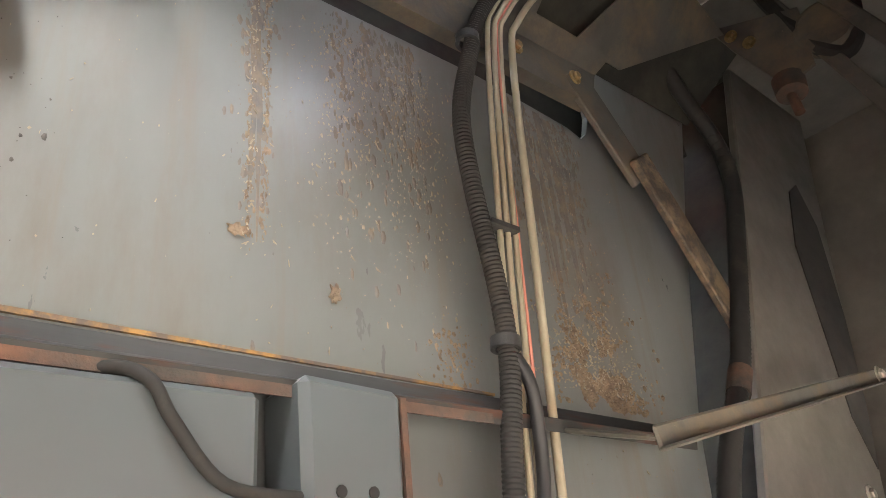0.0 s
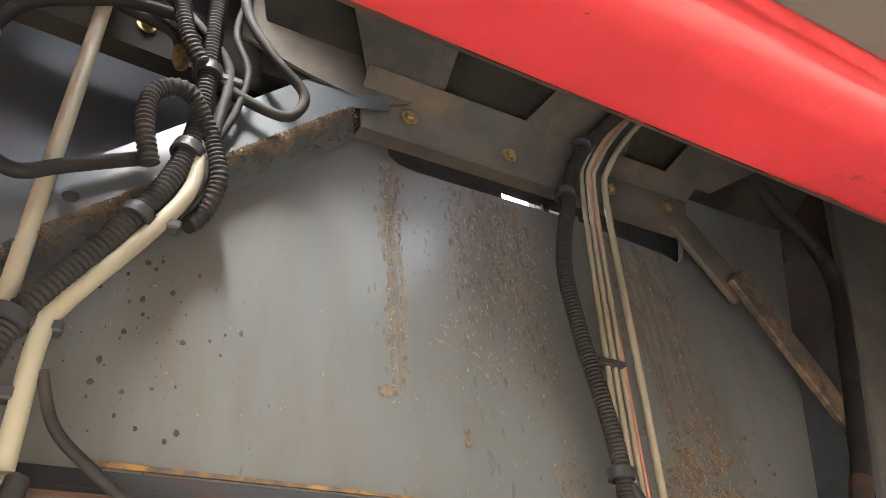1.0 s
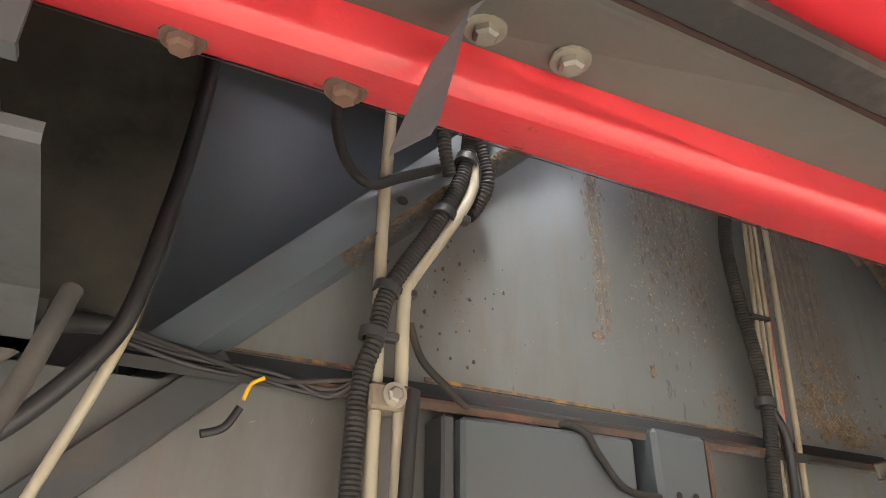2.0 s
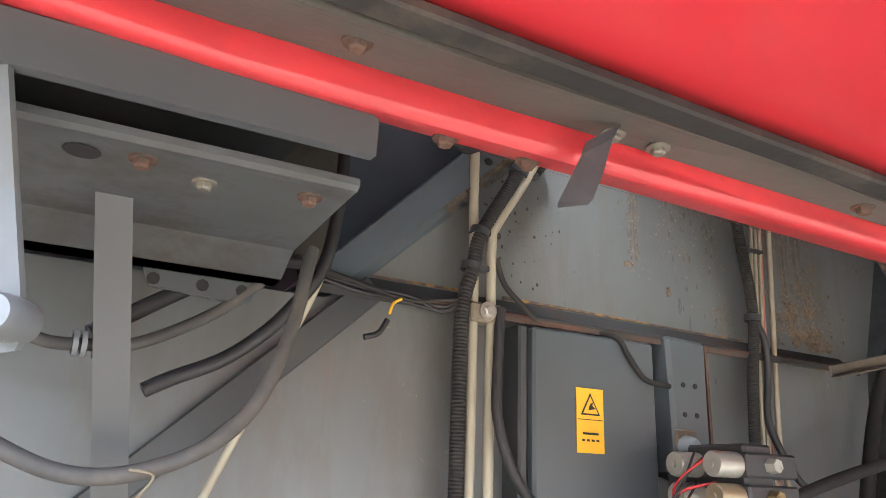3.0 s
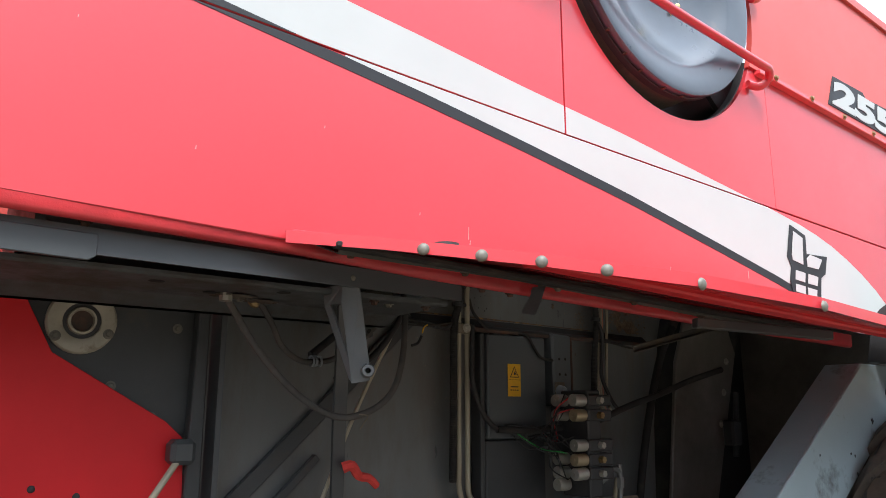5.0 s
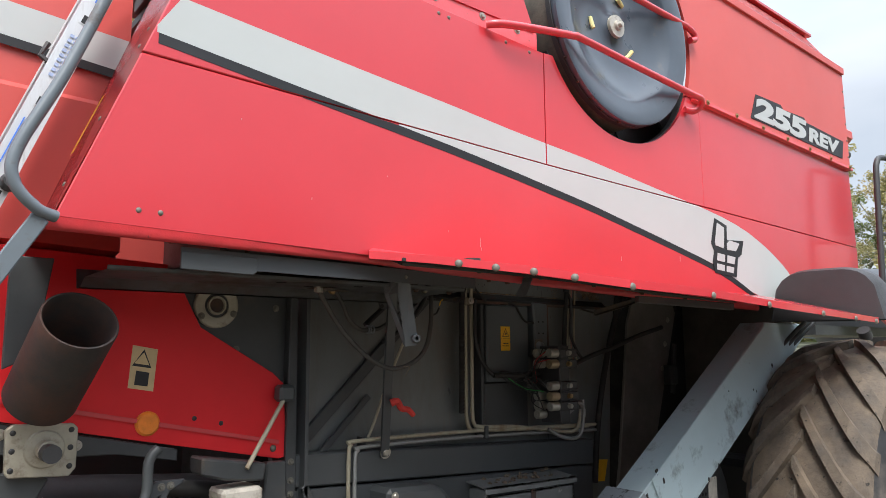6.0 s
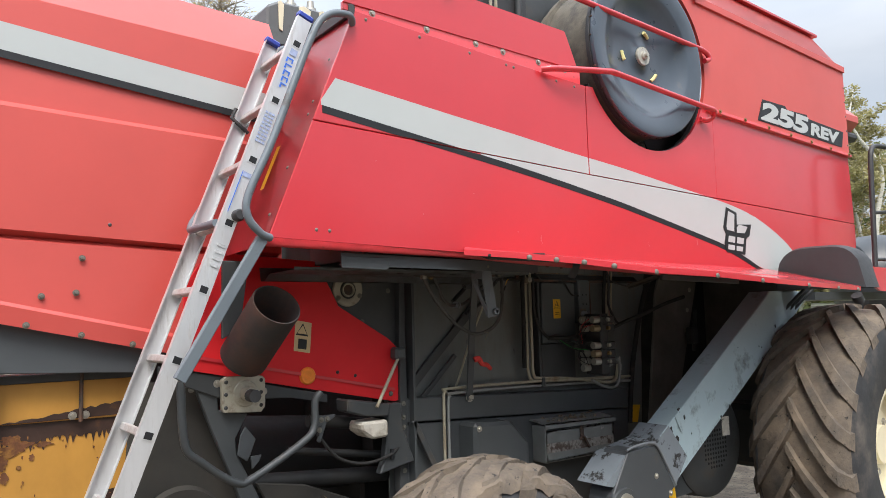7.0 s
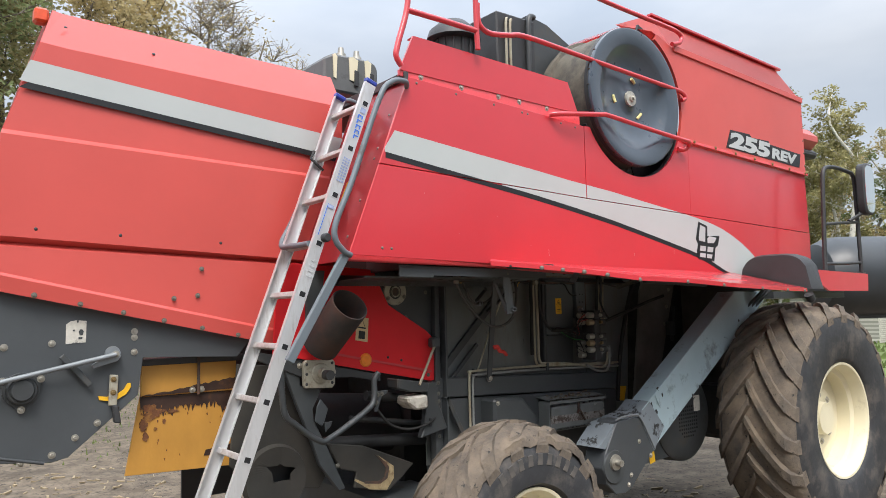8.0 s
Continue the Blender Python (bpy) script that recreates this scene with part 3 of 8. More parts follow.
    bolts(panel, [(x, LIP_Y(x) - 0.014, LIP_Z(x) - 0.004) for x in (-1.62, -1.38, -0.87, -0.746, -0.61, -0.49, -0.366, -0.267)], BOLT_RUST, (0, 0, -1))
    return panel, upper, middle


panel, upper_panel, middle_panel = side_panels()


def strip_pieces(parent_of, top, low, y, material, name, label):
    """A decal between two lines, cut where it crosses the panel seams."""
    for parent, x0, x1 in parent_of:
        n = 24
        xs = [x0 + (x1 - x0) * i / n for i in range(n + 1)]
        bm = bmesh.new()
        v = [[bm.verts.new((x, y, f(x))) for x in xs] for f in (low, top)]
        for i in range(n):
            if top(xs[i]) - low(xs[i]) > 1e-4 or top(xs[i + 1]) - low(xs[i + 1]) > 1e-4:
                bm.faces.new((v[0][i], v[0][i + 1], v[1][i + 1], v[1][i]))
        bmesh.ops.remove_doubles(bm, verts=bm.verts, dist=1e-5)
        bmesh.ops.solidify(bm, geom=bm.faces, thickness=0.0015)
        part(name, bm, material, parent, label)


def curve(pts):
    xs, zs = [p[0] for p in pts], [p[1] for p in pts]
    return lambda x: float(np.interp(x, xs, zs))


STRIP_TOP = curve([(-1.9, 2.79), (-1.655, 2.76), (-1.0, 2.69), (-0.6, 2.65), (-0.25, 2.61), (0.2, 2.568), (0.73, 2.504), (1.15, 2.455), (1.35, 2.425), (1.55, 2.385), (1.8, 2.3), (2.04, 2.18), (2.2, 2.06), (2.25, 1.99)])
STRIP_LOW = curve([(-1.9, 2.655), (-1.7, 2.63), (-1.0, 2.54), (-0.6, 2.488), (-0.25, 2.436), (0.2, 2.364), (0.7, 2.267), (1.19, 2.168), (1.4, 2.105), (1.58, 2.04), (1.75, 1.96)])


def clip_top(f, g):
    return lambda x: min(f(x), g(x))


def clip_low(f, g):
    return lambda x: max(f(x), g(x))


Z_BACK = lambda x: 2.03 + (x + 1.962) / 0.396          # the sloping rear edge
above = lambda x: seam_z(x) + 0.003
below = lambda x: seam_z(x) - 0.003
BLACK_LOW = lambda x: STRIP_LOW(x) - 0.032
PAD = PY - 0.001
scan = [-1.7 + 0.005 * i for i in range(300)]
BLACK_CROSS = (max(x for x in scan if STRIP_LOW(x) > above(x) + 0.001), min(x for x in scan if BLACK_LOW(x) < below(x) - 0.001))
flat = lambda x: 1.99
strip_pieces([(upper_panel, -1.715, -0.074), (middle_panel, -0.066, 1.146)], clip_top(STRIP_TOP, Z_BACK), lambda x: min(clip_low(STRIP_LOW, above)(x), clip_top(STRIP_TOP, Z_BACK)(x)), PAD, WHITE, "white_stripe", "white decal stripe")
strip_pieces([(panel, -0.85, 2.24)], lambda x: max(min(STRIP_TOP(x), below(x)), 2.0), lambda x: max(2.0, min(STRIP_LOW(x), below(x), STRIP_TOP(x))), PAD, WHITE, "white_stripe", "white decal stripe")
strip_pieces([(upper_panel, -1.71, BLACK_CROSS[0])], lambda x: max(above(x), min(STRIP_LOW(x), Z_BACK(x))), lambda x: max(above(x), min(BLACK_LOW(x), Z_BACK(x))), PAD - 0.0005, BLACK, "black_stripe", "black edge of the decal stripe")
strip_pieces([(panel, BLACK_CROSS[1], 1.74)], lambda x: max(2.0, min(STRIP_LOW(x), below(x))), lambda x: max(2.0, min(BLACK_LOW(x), below(x))), PAD - 0.0005, BLACK, "black_stripe", "black edge of the decal stripe")


def maker_mark():
    """The maker's sign on the stripe, as plain black and white shapes."""
    def shape(pts, y, mat_, nm):
        part(nm, slab(pts, y, y + 0.0015), mat_, panel, "plain black and white sign on the stripe" if mat_ is BLACK else "")
    x0, z0 = 1.20, 2.115
    shape([(x0 + 0.04, z0 + 0.3), (x0 + 0.16, z0 + 0.27), (x0 + 0.155, z0 + 0.19), (x0 + 0.33, z0 + 0.2), (x0 + 0.3, z0 + 0.12), (x0 + 0.26, z0 + 0.1), (x0 + 0.235, z0 - 0.01), (x0 + 0.02, z0), (x0, z0 + 0.06), (x0 + 0.02, z0 + 0.12), (x0 - 0.005, z0 + 0.16)], PAD - 0.0035, BLACK, "sign")
    w = PAD - 0.0055
    for pts in ([(0.06, 0.275), (0.13, 0.255), (0.115, 0.14), (0.035, 0.15), (0.03, 0.17)],
                [(0.15, 0.17), (0.18, 0.19), (0.28, 0.18), (0.24, 0.135), (0.15, 0.135)],
                [(0.04, 0.07), (0.05, 0.11), (0.125, 0.105), (0.115, 0.065)], [(0.14, 0.064), (0.15, 0.105), (0.23, 0.1), (0.215, 0.06)],
                [(0.035, 0.02), (0.04, 0.052), (0.115, 0.048), (0.11, 0.015)], [(0.13, 0.014), (0.135, 0.046), (0.21, 0.042), (0.2, 0.01)]):
        shape([(x0 + a, z0 + b) for a, b in pts], w, WHITE, "sign_field")


maker_mark()


RIBDIRT = paint("dirty_red_seam", (0.36, 0.09, 0.08), 0.7, vary=0.2, scale=9, dirt=(0.2, 0.14, 0.11), dirt_at=0.55, dirt_wide=0.15, dirt_scale=10)


def fender():
    # outer edge of the ledge that widens over the front wheel
    edge = [(-1.004, -0.024, 2.035), (-0.84, -0.165, 2.016), (-0.60, -0.38, 1.977), (-0.375, -0.612, 1.925), (0.05, -0.648, 1.912), (0.6, -0.65, 1.885), (1.2, -0.62, 1.868), (1.72, -0.575, 1.858)]
    bm = bmesh.new()
    lip = 0.018
    rows = []
    for i, (x, y, z) in enumerate(edge):
        inner = Vector((max(x, -0.96) if i == 0 else x + 0.0, PY + 0.003, bottom_z(x) + 0.06))
        o = Vector((x, y, z))
        rows.append([inner, inner.lerp(o, 0.5) + Vector((0, 0, 0.004)), o + Vector((0, 0.004, 0.010)), o + Vector((0, 0, 0.009)), o - Vector((0, 0, lip))])
    vs = [[bm.verts.new(p) for p in r] for r in rows]
    for a, b in zip(vs, vs[1:]):
        for k in range(4):
            bm.faces.new((a[k], a[k + 1], b[k + 1], b[k]))
    bmesh.ops.recalc_face_normals(bm, faces=bm.faces)
    bmesh.ops.solidify(bm, geom=bm.faces, thickness=0.004)
    f = part("fender_ledge", bm, RED, combine, "red ledge widening over the front wheel, with bolted lip")

    for x, y, z in ((-0.779, -0.222, 2.0), (-0.685, -0.302, 1.985), (-0.592, -0.386, 1.97), (-0.5, -0.482, 1.948)):
        put("bolt", DOME, f, facing((x - 0.003, y - 0.006, z - 0.004), (-0.68, -0.73, 0)))
    for x, y, z in ((-0.374, -0.618, 1.915), (0.05, -0.652, 1.903), (0.45, -0.652, 1.885), (0.95, -0.637, 1.866), (1.35, -0.61, 1.855), (1.66, -0.583, 1.85)):
        put("bolt", DOME, f, facing((x, y - 0.002, z - 0.004), (0, -1, 0)))
    # underside: a dark sealing strip by the panel, a stiffening rib and a prop
    inner = lambda x: Vector((x, EDGE_Y(x) + 0.006, EDGE_Z(x) + 0.006))
    outer = lambda x: Vector((x, -0.0516 + 0.0188 * min(x, 0.4), min(2.0, EDGE_Z(x) + 0.004)))
    bm = bmesh.new()
    rows_ = [[bm.verts.new(inner(x)), bm.verts.new(inner(x).lerp(outer(x), 0.93)), bm.verts.new(outer(x)), bm.verts.new(outer(x) + Vector((0, -0.001, 0.02)))] for x in (-0.9, -0.6, -0.3, 0.0, 0.3, 0.6, 1.0, 1.3)]
    for a, b in zip(rows_, rows_[1:]):
        for k in range(3):
            bm.faces.new((a[k], a[k + 1], b[k + 1], b[k]))
    bmesh.ops.recalc_face_normals(bm, faces=bm.faces)
    bmesh.ops.solidify(bm, geom=bm.faces, thickness=0.003)
    part("seal_rail", bm, RAILGREY, f, "grey rail under the ledge")
    part("seal_strip", beam(outer(-0.92) + Vector((0, -0.022, 0.012)), outer(1.3) + Vector((0, -0.016, 0.008)), 0.03, 0.014), HOSE, f, "black rubber strip along the ledge")
    bolts(f, [inner(x).lerp(outer(x), 0.6) - Vector((0, 0, 0.002)) for x in (-0.84, -0.5, 0.16, 0.5, 0.85)], BOLT_RUST, (0, 0, -1))
    bolts(f, [inner(x).lerp(outer(x), 0.3) - Vector((0, 0, 0.002)) for x in (-0.203, -0.143)], BOLT_SMALL, (0, 0, -1))
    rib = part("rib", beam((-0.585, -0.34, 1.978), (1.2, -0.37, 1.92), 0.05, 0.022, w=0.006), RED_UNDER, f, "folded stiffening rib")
    part("rib_seam", beam((-0.6, -0.306, 1.984), (1.2, -0.336, 1.93), 0.016, 0.012), RIBDIRT, rib, "dirty seam along the rib")
    part("drain_plug", lathe([(0, -0.01), (0.024, -0.01), (0.03, -0.005), (0.03, 0.012)], (-0.718, -0.222, 2.005), (0, 0, 1), 20), PLASTIC, f, "dark rubber plug under the ledge", True)
    part("prop", beam((0.33, -0.12, 1.93), (0.75, -0.33, 1.90), 0.035, 0.03), DARKGREY, f, "black prop under the ledge")
    # black moulded mudguard that runs forward over the wheel, domed across
    bm = bmesh.new()
    n = 16
    rr = []
    for x, h, w in ((1.755, 0.80, 0.94), (1.76, 0.95, 0.985), (1.80, 1.0, 1.0), (1.86, 1.0, 1.0), (1.94, 0.97, 0.99), (1.97, 0.8, 0.96)):
        row = []
        for i in range(n + 1):
            u = 2 * i / n - 1
            row.append(bm.verts.new((x, -0.295 + 0.30 * u * w, 1.86 + 0.005 * (u + 1) + 0.285 * h * (1 - abs(u) ** 4.2) ** 0.5)))
        rr.append(row)
    for a, b in zip(rr, rr[1:]):
        for i in range(n):
            bm.faces.new((a[i], a[i + 1], b[i + 1], b[i]))
    bm.faces.new(rr[0])
    bm.faces.new(rr[-1])
    part("mudguard", bm, PLASTIC, f, "black moulded plastic mudguard over the wheel", True)
    return f


fender()


def deck_box():
    b = slab([(-1.60, 3.115), (-0.12, 3.085), (-0.215, 3.288), (-1.505, 3.332)], PY + 0.005, PY + 0.02)
    d = part("deck_box", b, RED, combine, "red raised sheet along the service deck")
    bm = bmesh.new()
    q = [(-1.505, PY + 0.02, 3.33), (-0.215, PY + 0.02, 3.286), (-0.22, 0.1, 3.286), (-1.50, 0.1, 3.33)]
    bm.faces.new([bm.verts.new(p) for p in q])
    bmesh.ops.solidify(bm, geom=bm.faces, thickness=0.01)
    part("top_sheet", bm, RED_FADED, d)
    part("crease", slab([(-1.6, 3.085), (-0.1, 3.01), (-0.1, 3.088), (-1.6, 3.118)], PY + 0.012, PY + 0.03), RED_EDGE, d, "recessed dark crease with bolts")
    bolts(d, [(x, PY + 0.012, 3.098 - 0.022 * (x + 1.5)) for x in (-1.45, -1.15, -0.85, -0.67, -0.42, -0.22)], BOLT_ZINC)
    # unseen sheet, added to block skylight from above the diagonal flange
    part("deck", box((-0.096, 0.42, 3.04), (0.34, 0.82, 3.06)), DARKGREY, combine, "unseen dark sheet added to keep skylight off the flange")
    part("deck", box((-1.53, PY + 0.03, 3.04), (-0.1, 1.2, 3.07)), DARKGREY, combine, "dark service deck")
    part("deck_edge", beam((-1.56, PY + 0.0, 3.085), (-1.53, 0.9, 3.10), 0.03, 0.05), DARKGREY, combine, "dark edge of the service deck")


deck_box()


def front_hood():
    """Upper front hood with the model number, its sloping top and the tank cover."""
    cut = [(x, z) for x, z in arc(SCREEN_C, 0.575, -24, 62, 22)]
    out = [(1.075, 3.055), (3.046, 2.972), (3.042, 3.676), (1.012, 3.768), (0.80, 3.84)] + cut[::-1]
    h = part("front_hood", slab(out, PY - 0.012, PY + 0.012), RED_FADED, combine, "faded red upper hood with the model number")
    bm = bmesh.new()
    a = [(1.012, PY - 0.012, 3.768), (3.042, PY - 0.012, 3.676), (3.16, 0.3, 4.085), (1.10, 0.3, 4.16)]
    bm.faces.new([bm.verts.new(p) for p in a])
    bm.faces.new([bm.verts.new(p) for p in ((1.012, PY - 0.012, 3.768), (1.10, 0.3, 4.16), (0.70, 0.32, 4.0), (0.75, PY, 3.86))])
    bmesh.ops.solidify(bm, geom=bm.faces, thickness=0.012)
    part("slope", bm, RED_FADED, h, "sloping faded red top of the hood")
    part("fold_edge", beam((1.0, PY - 0.016, 3.772), (3.045, PY - 0.016, 3.68), 0.022, 0.05), RED_FADED, h)
    part("roof_lip", beam((1.1, 0.285, 4.165), (3.2, 0.285, 4.09), 0.05, 0.022), RED, h, "red overhanging roof lip")
    bm = bmesh.new()
    q = [(1.15, 0.3, 4.17), (3.15, 0.3, 4.095), (2.6, 0.9, 4.34), (1.55, 0.9, 4.38)]
    bm.faces.new([bm.verts.new(p) for p in q])
    bm.faces.new([bm.verts.new(p) for p in ((1.15, 0.3, 4.17), (1.55, 0.9, 4.38), (1.3, 1.9, 4.3), (0.95, 1.9, 4.1))])
    bm.faces.new([bm.verts.new(p) for p in ((1.55, 0.9, 4.38), (2.6, 0.9, 4.34), (2.6, 1.9, 4.3), (1.3, 1.9, 4.3))])
    bmesh.ops.solidify(bm, geom=bm.faces, thickness=0.02)
    part("tank_cover", bm, RED, h, "red folding grain tank cover")
    part("ledge", beam((1.08, PY - 0.004, 3.046), (3.05, PY - 0.004, 2.963), 0.05, 0.022), RED_EDGE, h, "bolted ledge under the hood")
    bolts(h, [(1.2 + 0.3 * i, PY - 0.03, 3.046 - 0.0127 * i) for i in range(7)], BOLT_BRASS)
    bolts(h, [(3.03, PY - 0.012, 3.05 + 0.12 * i) for i in range(5)], RIVET_RED)
    # model number on a dark field
    n = [(1.69, 3.065), (2.925, 3.022), (2.962, 3.15), (2.40, 3.178), (2.385, 3.205), (2.1, 3.2), (2.07, 3.225), (1.765, 3.225)]
    part("number_field", slab(n, PY - 0.016, PY - 0.012), BLACK, h, "dark field behind the model number")

    def lettering(text, at, size, sx, slant, bold):
        cu = bpy.data.curves.new("lettering", 'FONT')
        cu.body, cu.size, cu.extrude, cu.shear = text, size, 0.001, slant
        cu.offset = bold
        ob = new("lettering", cu)
        ob.parent = h
        ob.matrix_basis = Matrix.Translation(-WORLD[h]) @ Matrix.Translation(at) @ pose(0, 0, 0, 0, 2.2, 0) @ pose(0, 0, 0, 90, 0, 0) @ Matrix.Diagonal((sx, 1, 1, 1))
        cu.materials.append(WHITE)
        ob["label"] = "white model lettering"
    lettering("255", (1.735, PY - 0.018, 3.083), 0.175, 2.45, 0.12, 0.0095)
    lettering("REV", (2.415, PY - 0.018, 3.062), 0.125, 2.0, 0.12, 0.0065)


front_hood()


ZINCPLATE = paint("bright_hub_plate", (0.5, 0.48, 0.42), 0.4, metal=0.4, vary=0.15, scale=30, dirt=(0.16, 0.1, 0.06), dirt_at=0.66, dirt_wide=0.08, dirt_scale=30)
SLOTYEL = paint("pale_yellow_paint", (0.72, 0.66, 0.3), 0.5, vary=0.1, scale=30)


def rotary_screen():
    c = (0.465, -0.032, 3.285)
    s = thing("rotary_screen", c, "", "")
    s.parent = combine
    s.location = Vector(c) - WORLD[combine]
    for k in list(s.keys()):
        del s[k]
    face = lathe([(0, 0.065), (0.05, 0.065), (0.07, 0.08), (0.12, 0.088), (0.22, 0.085), (0.30, 0.066), (0.36, 0.036), (0.385, 0.017), (0.40, 0.012), (0.44, 0.007), (0.495, -0.004), (0.509, 0.0), (0.513, 0.014), (0.511, 0.026), (0.5, 0.03)], c, (0, 1, 0), 72)
    part("screen_disc", face, SCREEN, s, "dished dark blue-grey disc", True)
    part("drum", lathe([(0.505, 0.03), (0.497, 0.036), (0.495, 0.39), (0.52, 0.395), (0.52, 0.43), (0.49, 0.435), (0.49, 0.51), (0.0, 0.51)], c, (0, 1, 0), 64), DRUM, s, "dusty perforated drum of the air screen", True)
    part("hub", lathe([(0, 0.02), (0.012, 0.02), (0.014, 0.036), (0.024, 0.038), (0.027, 0.05), (0.056, 0.052), (0.058, 0.068)], c, (0, 1, 0), 24), ZINCPLATE, s, "bright plated hub plate with its nut", True)
    rim = random.Random(14)
    for a in (150, 165, 178, 196, 204, 215, 226, 238, 250, 262, 276):
        q = radians(a + rim.uniform(-3, 3))
        part("rust_chip", box((c[0] + 0.5115 * math.cos(q) - 0.006, c[1] + 0.012, c[2] + 0.5115 * math.sin(q) - 0.004), (c[0] + 0.5115 * math.cos(q) + 0.006, c[1] + 0.03, c[2] + 0.5115 * math.sin(q) + 0.004), w=0.002), RUST, s)
    part("rim_band", lathe([(0.509, 0.031), (0.5115, 0.033), (0.5115, 0.058), (0.498, 0.06)], c, (0, 1, 0), 72), PLASTIC, s, "black band behind the disc's rim", True)
    for a in (67, 187, 318):
        p = [Vector((c[0] + 0.165 * math.cos(radians(a + t)) * 1.0, c[1] + 0.08 - 0.0006 * t, c[2] + 0.165 * math.sin(radians(a + t)))) for t in (-10, -4, 4, 10)]
        part("slot_mark", tube(p, 0.011, 8), SLOTYEL, s, "pale yellow slot", True)
    # black fillers added round the disc, so gaps look dark instead of sky
    part("screen_well", slab(arc(SCREEN_C, 0.8, 296, 350, 16) + arc(SCREEN_C, 0.46, 350, 296, 16), 0.24, 0.25), PLASTIC, s, "black sheet added to block sky in the gap round the drum")
    part("disc_back", slab(arc(SCREEN_C, 0.62, -28, 52, 18) + arc(SCREEN_C, 0.5, 52, -28, 18), 0.075, 0.087), PLASTIC, s, "black filler added for the dark gap beside the disc")
    bm = slab([(-0.62, 3.1), (-0.05, 3.1), (0.25, 3.35), (0.42, 3.78), (0.1, 3.92), (-0.10, 3.95), (-0.12, 3.6)], 0.5, 1.5)
    part("cooler_housing", bm, DARKGREY, combine, "dark cooler housing behind the air screen")
    part("cooler_box", box((-0.49, 0.42, 3.1), (-0.11, 1.4, 3.87), w=0.01), PLASTIC, combine, "black radiator box")
    part("cooler_panel", box((-0.10, 0.46, 3.1), (-0.085, 0.52, 3.92)), DARKGREY, combine)
    for x in (-0.42, -0.38):
        part("cooler_pipe", tube(smooth_path([(x, 0.40, 3.2), (x, 0.40, 3.75), (x + 0.03, 0.42, 3.83), (x + 0.06, 0.5, 3.85)]), 0.01, 8), TAN, combine, "tan pipe", True)
    part("cooler_hose", tube(smooth_path([(-0.2, 0.4, 3.15), (-0.2, 0.4, 3.6), (-0.19, 0.4, 3.86), (-0.12, 0.42, 3.9)]), 0.022, 10), DARKGREY, combine, "grey hose", True)
    # another added black filler, for the dark between disc and hood
    shroud = arc(SCREEN_C, 0.70, -40, 70, 20) + arc(SCREEN_C, 0.47, 70, -40, 20)
    part("screen_shroud", slab(shroud, 0.13, 0.15), PLASTIC, combine, "black backing added for the dark inside of the hood")
    # air intake cap
    part("intake_cap", lathe([(0, 0.14), (0.09, 0.13), (0.17, 0.06), (0.19, 0.0), (0.175, -0.01), (0.14, -0.01), (0.13, -0.16), (0.0, -0.16)], (-0.78, 0.55, 3.62), (0, 0, 1), 40), PLASTIC, combine, "black mushroom air intake cap", True)
    for k in range(14):
        a = 2 * math.pi * k / 14
        d = Vector((math.cos(a), math.sin(a), 0))
        part("fin", beam(Vector((-0.78, 0.55, 3.47)) + d * 0.135, Vector((-0.78, 0.55, 3.6)) + d * 0.14, 0.012, 0.02, up=tuple(d)), PLASTIC, combine)


rotary_screen()


def handrails():
    y = -0.02
    r = 0.017

    def rail(pts, label="red tubular handrail", yy=y):
        return part("handrail", tube(smooth_path([(a, yy + (p[0] if p else 0), b) for a, b, *p in pts], 8), r, 10), RED, combine, label, True)
    rail([(-0.42, 3.03, 0.03), (-0.34, 3.035, -0.02), (0.0, 3.075, -0.05), (0.1, 3.08, -0.05), (0.5, 3.05, -0.05), (0.95, 3.02, -0.05), (1.04, 3.018, -0.045), (1.075, 2.99, -0.02), (1.05, 2.965, 0.01), (1.0, 2.97, 0.03)], "red guard rail in front of the air screen")
    rail([(-1.05, 3.62), (-1.04, 3.5), (-0.96, 3.455), (-0.8, 3.475), (-0.62, 3.5), (0.0, 3.472), (0.9, 3.432), (1.02, 3.425), (1.08, 3.405), (1.09, 3.375), (1.04, 3.355)])
    rail([(-1.55, 3.9), (-1.57, 3.5), (-1.64, 3.25), (-1.655, 3.17), (-1.62, 3.12)])
    rail([(-1.57, 3.452), (-1.3, 3.45), (-1.06, 3.445)])
    rail([(-1.07, 3.9), (-1.06, 3.45), (-1.055, 3.33)])
    rail([(-1.55, 3.9), (-1.3, 4.0), (-0.5, 4.0), (0.1, 3.94), (0.9, 3.915), (1.04, 3.9), (1.08, 3.87), (1.05, 3.82), (0.95, 3.79)])


handrails()


LAMPRED = paint("red_lamp_lens", (0.72, 0.1, 0.04), 0.3, vary=0.12, scale=30)


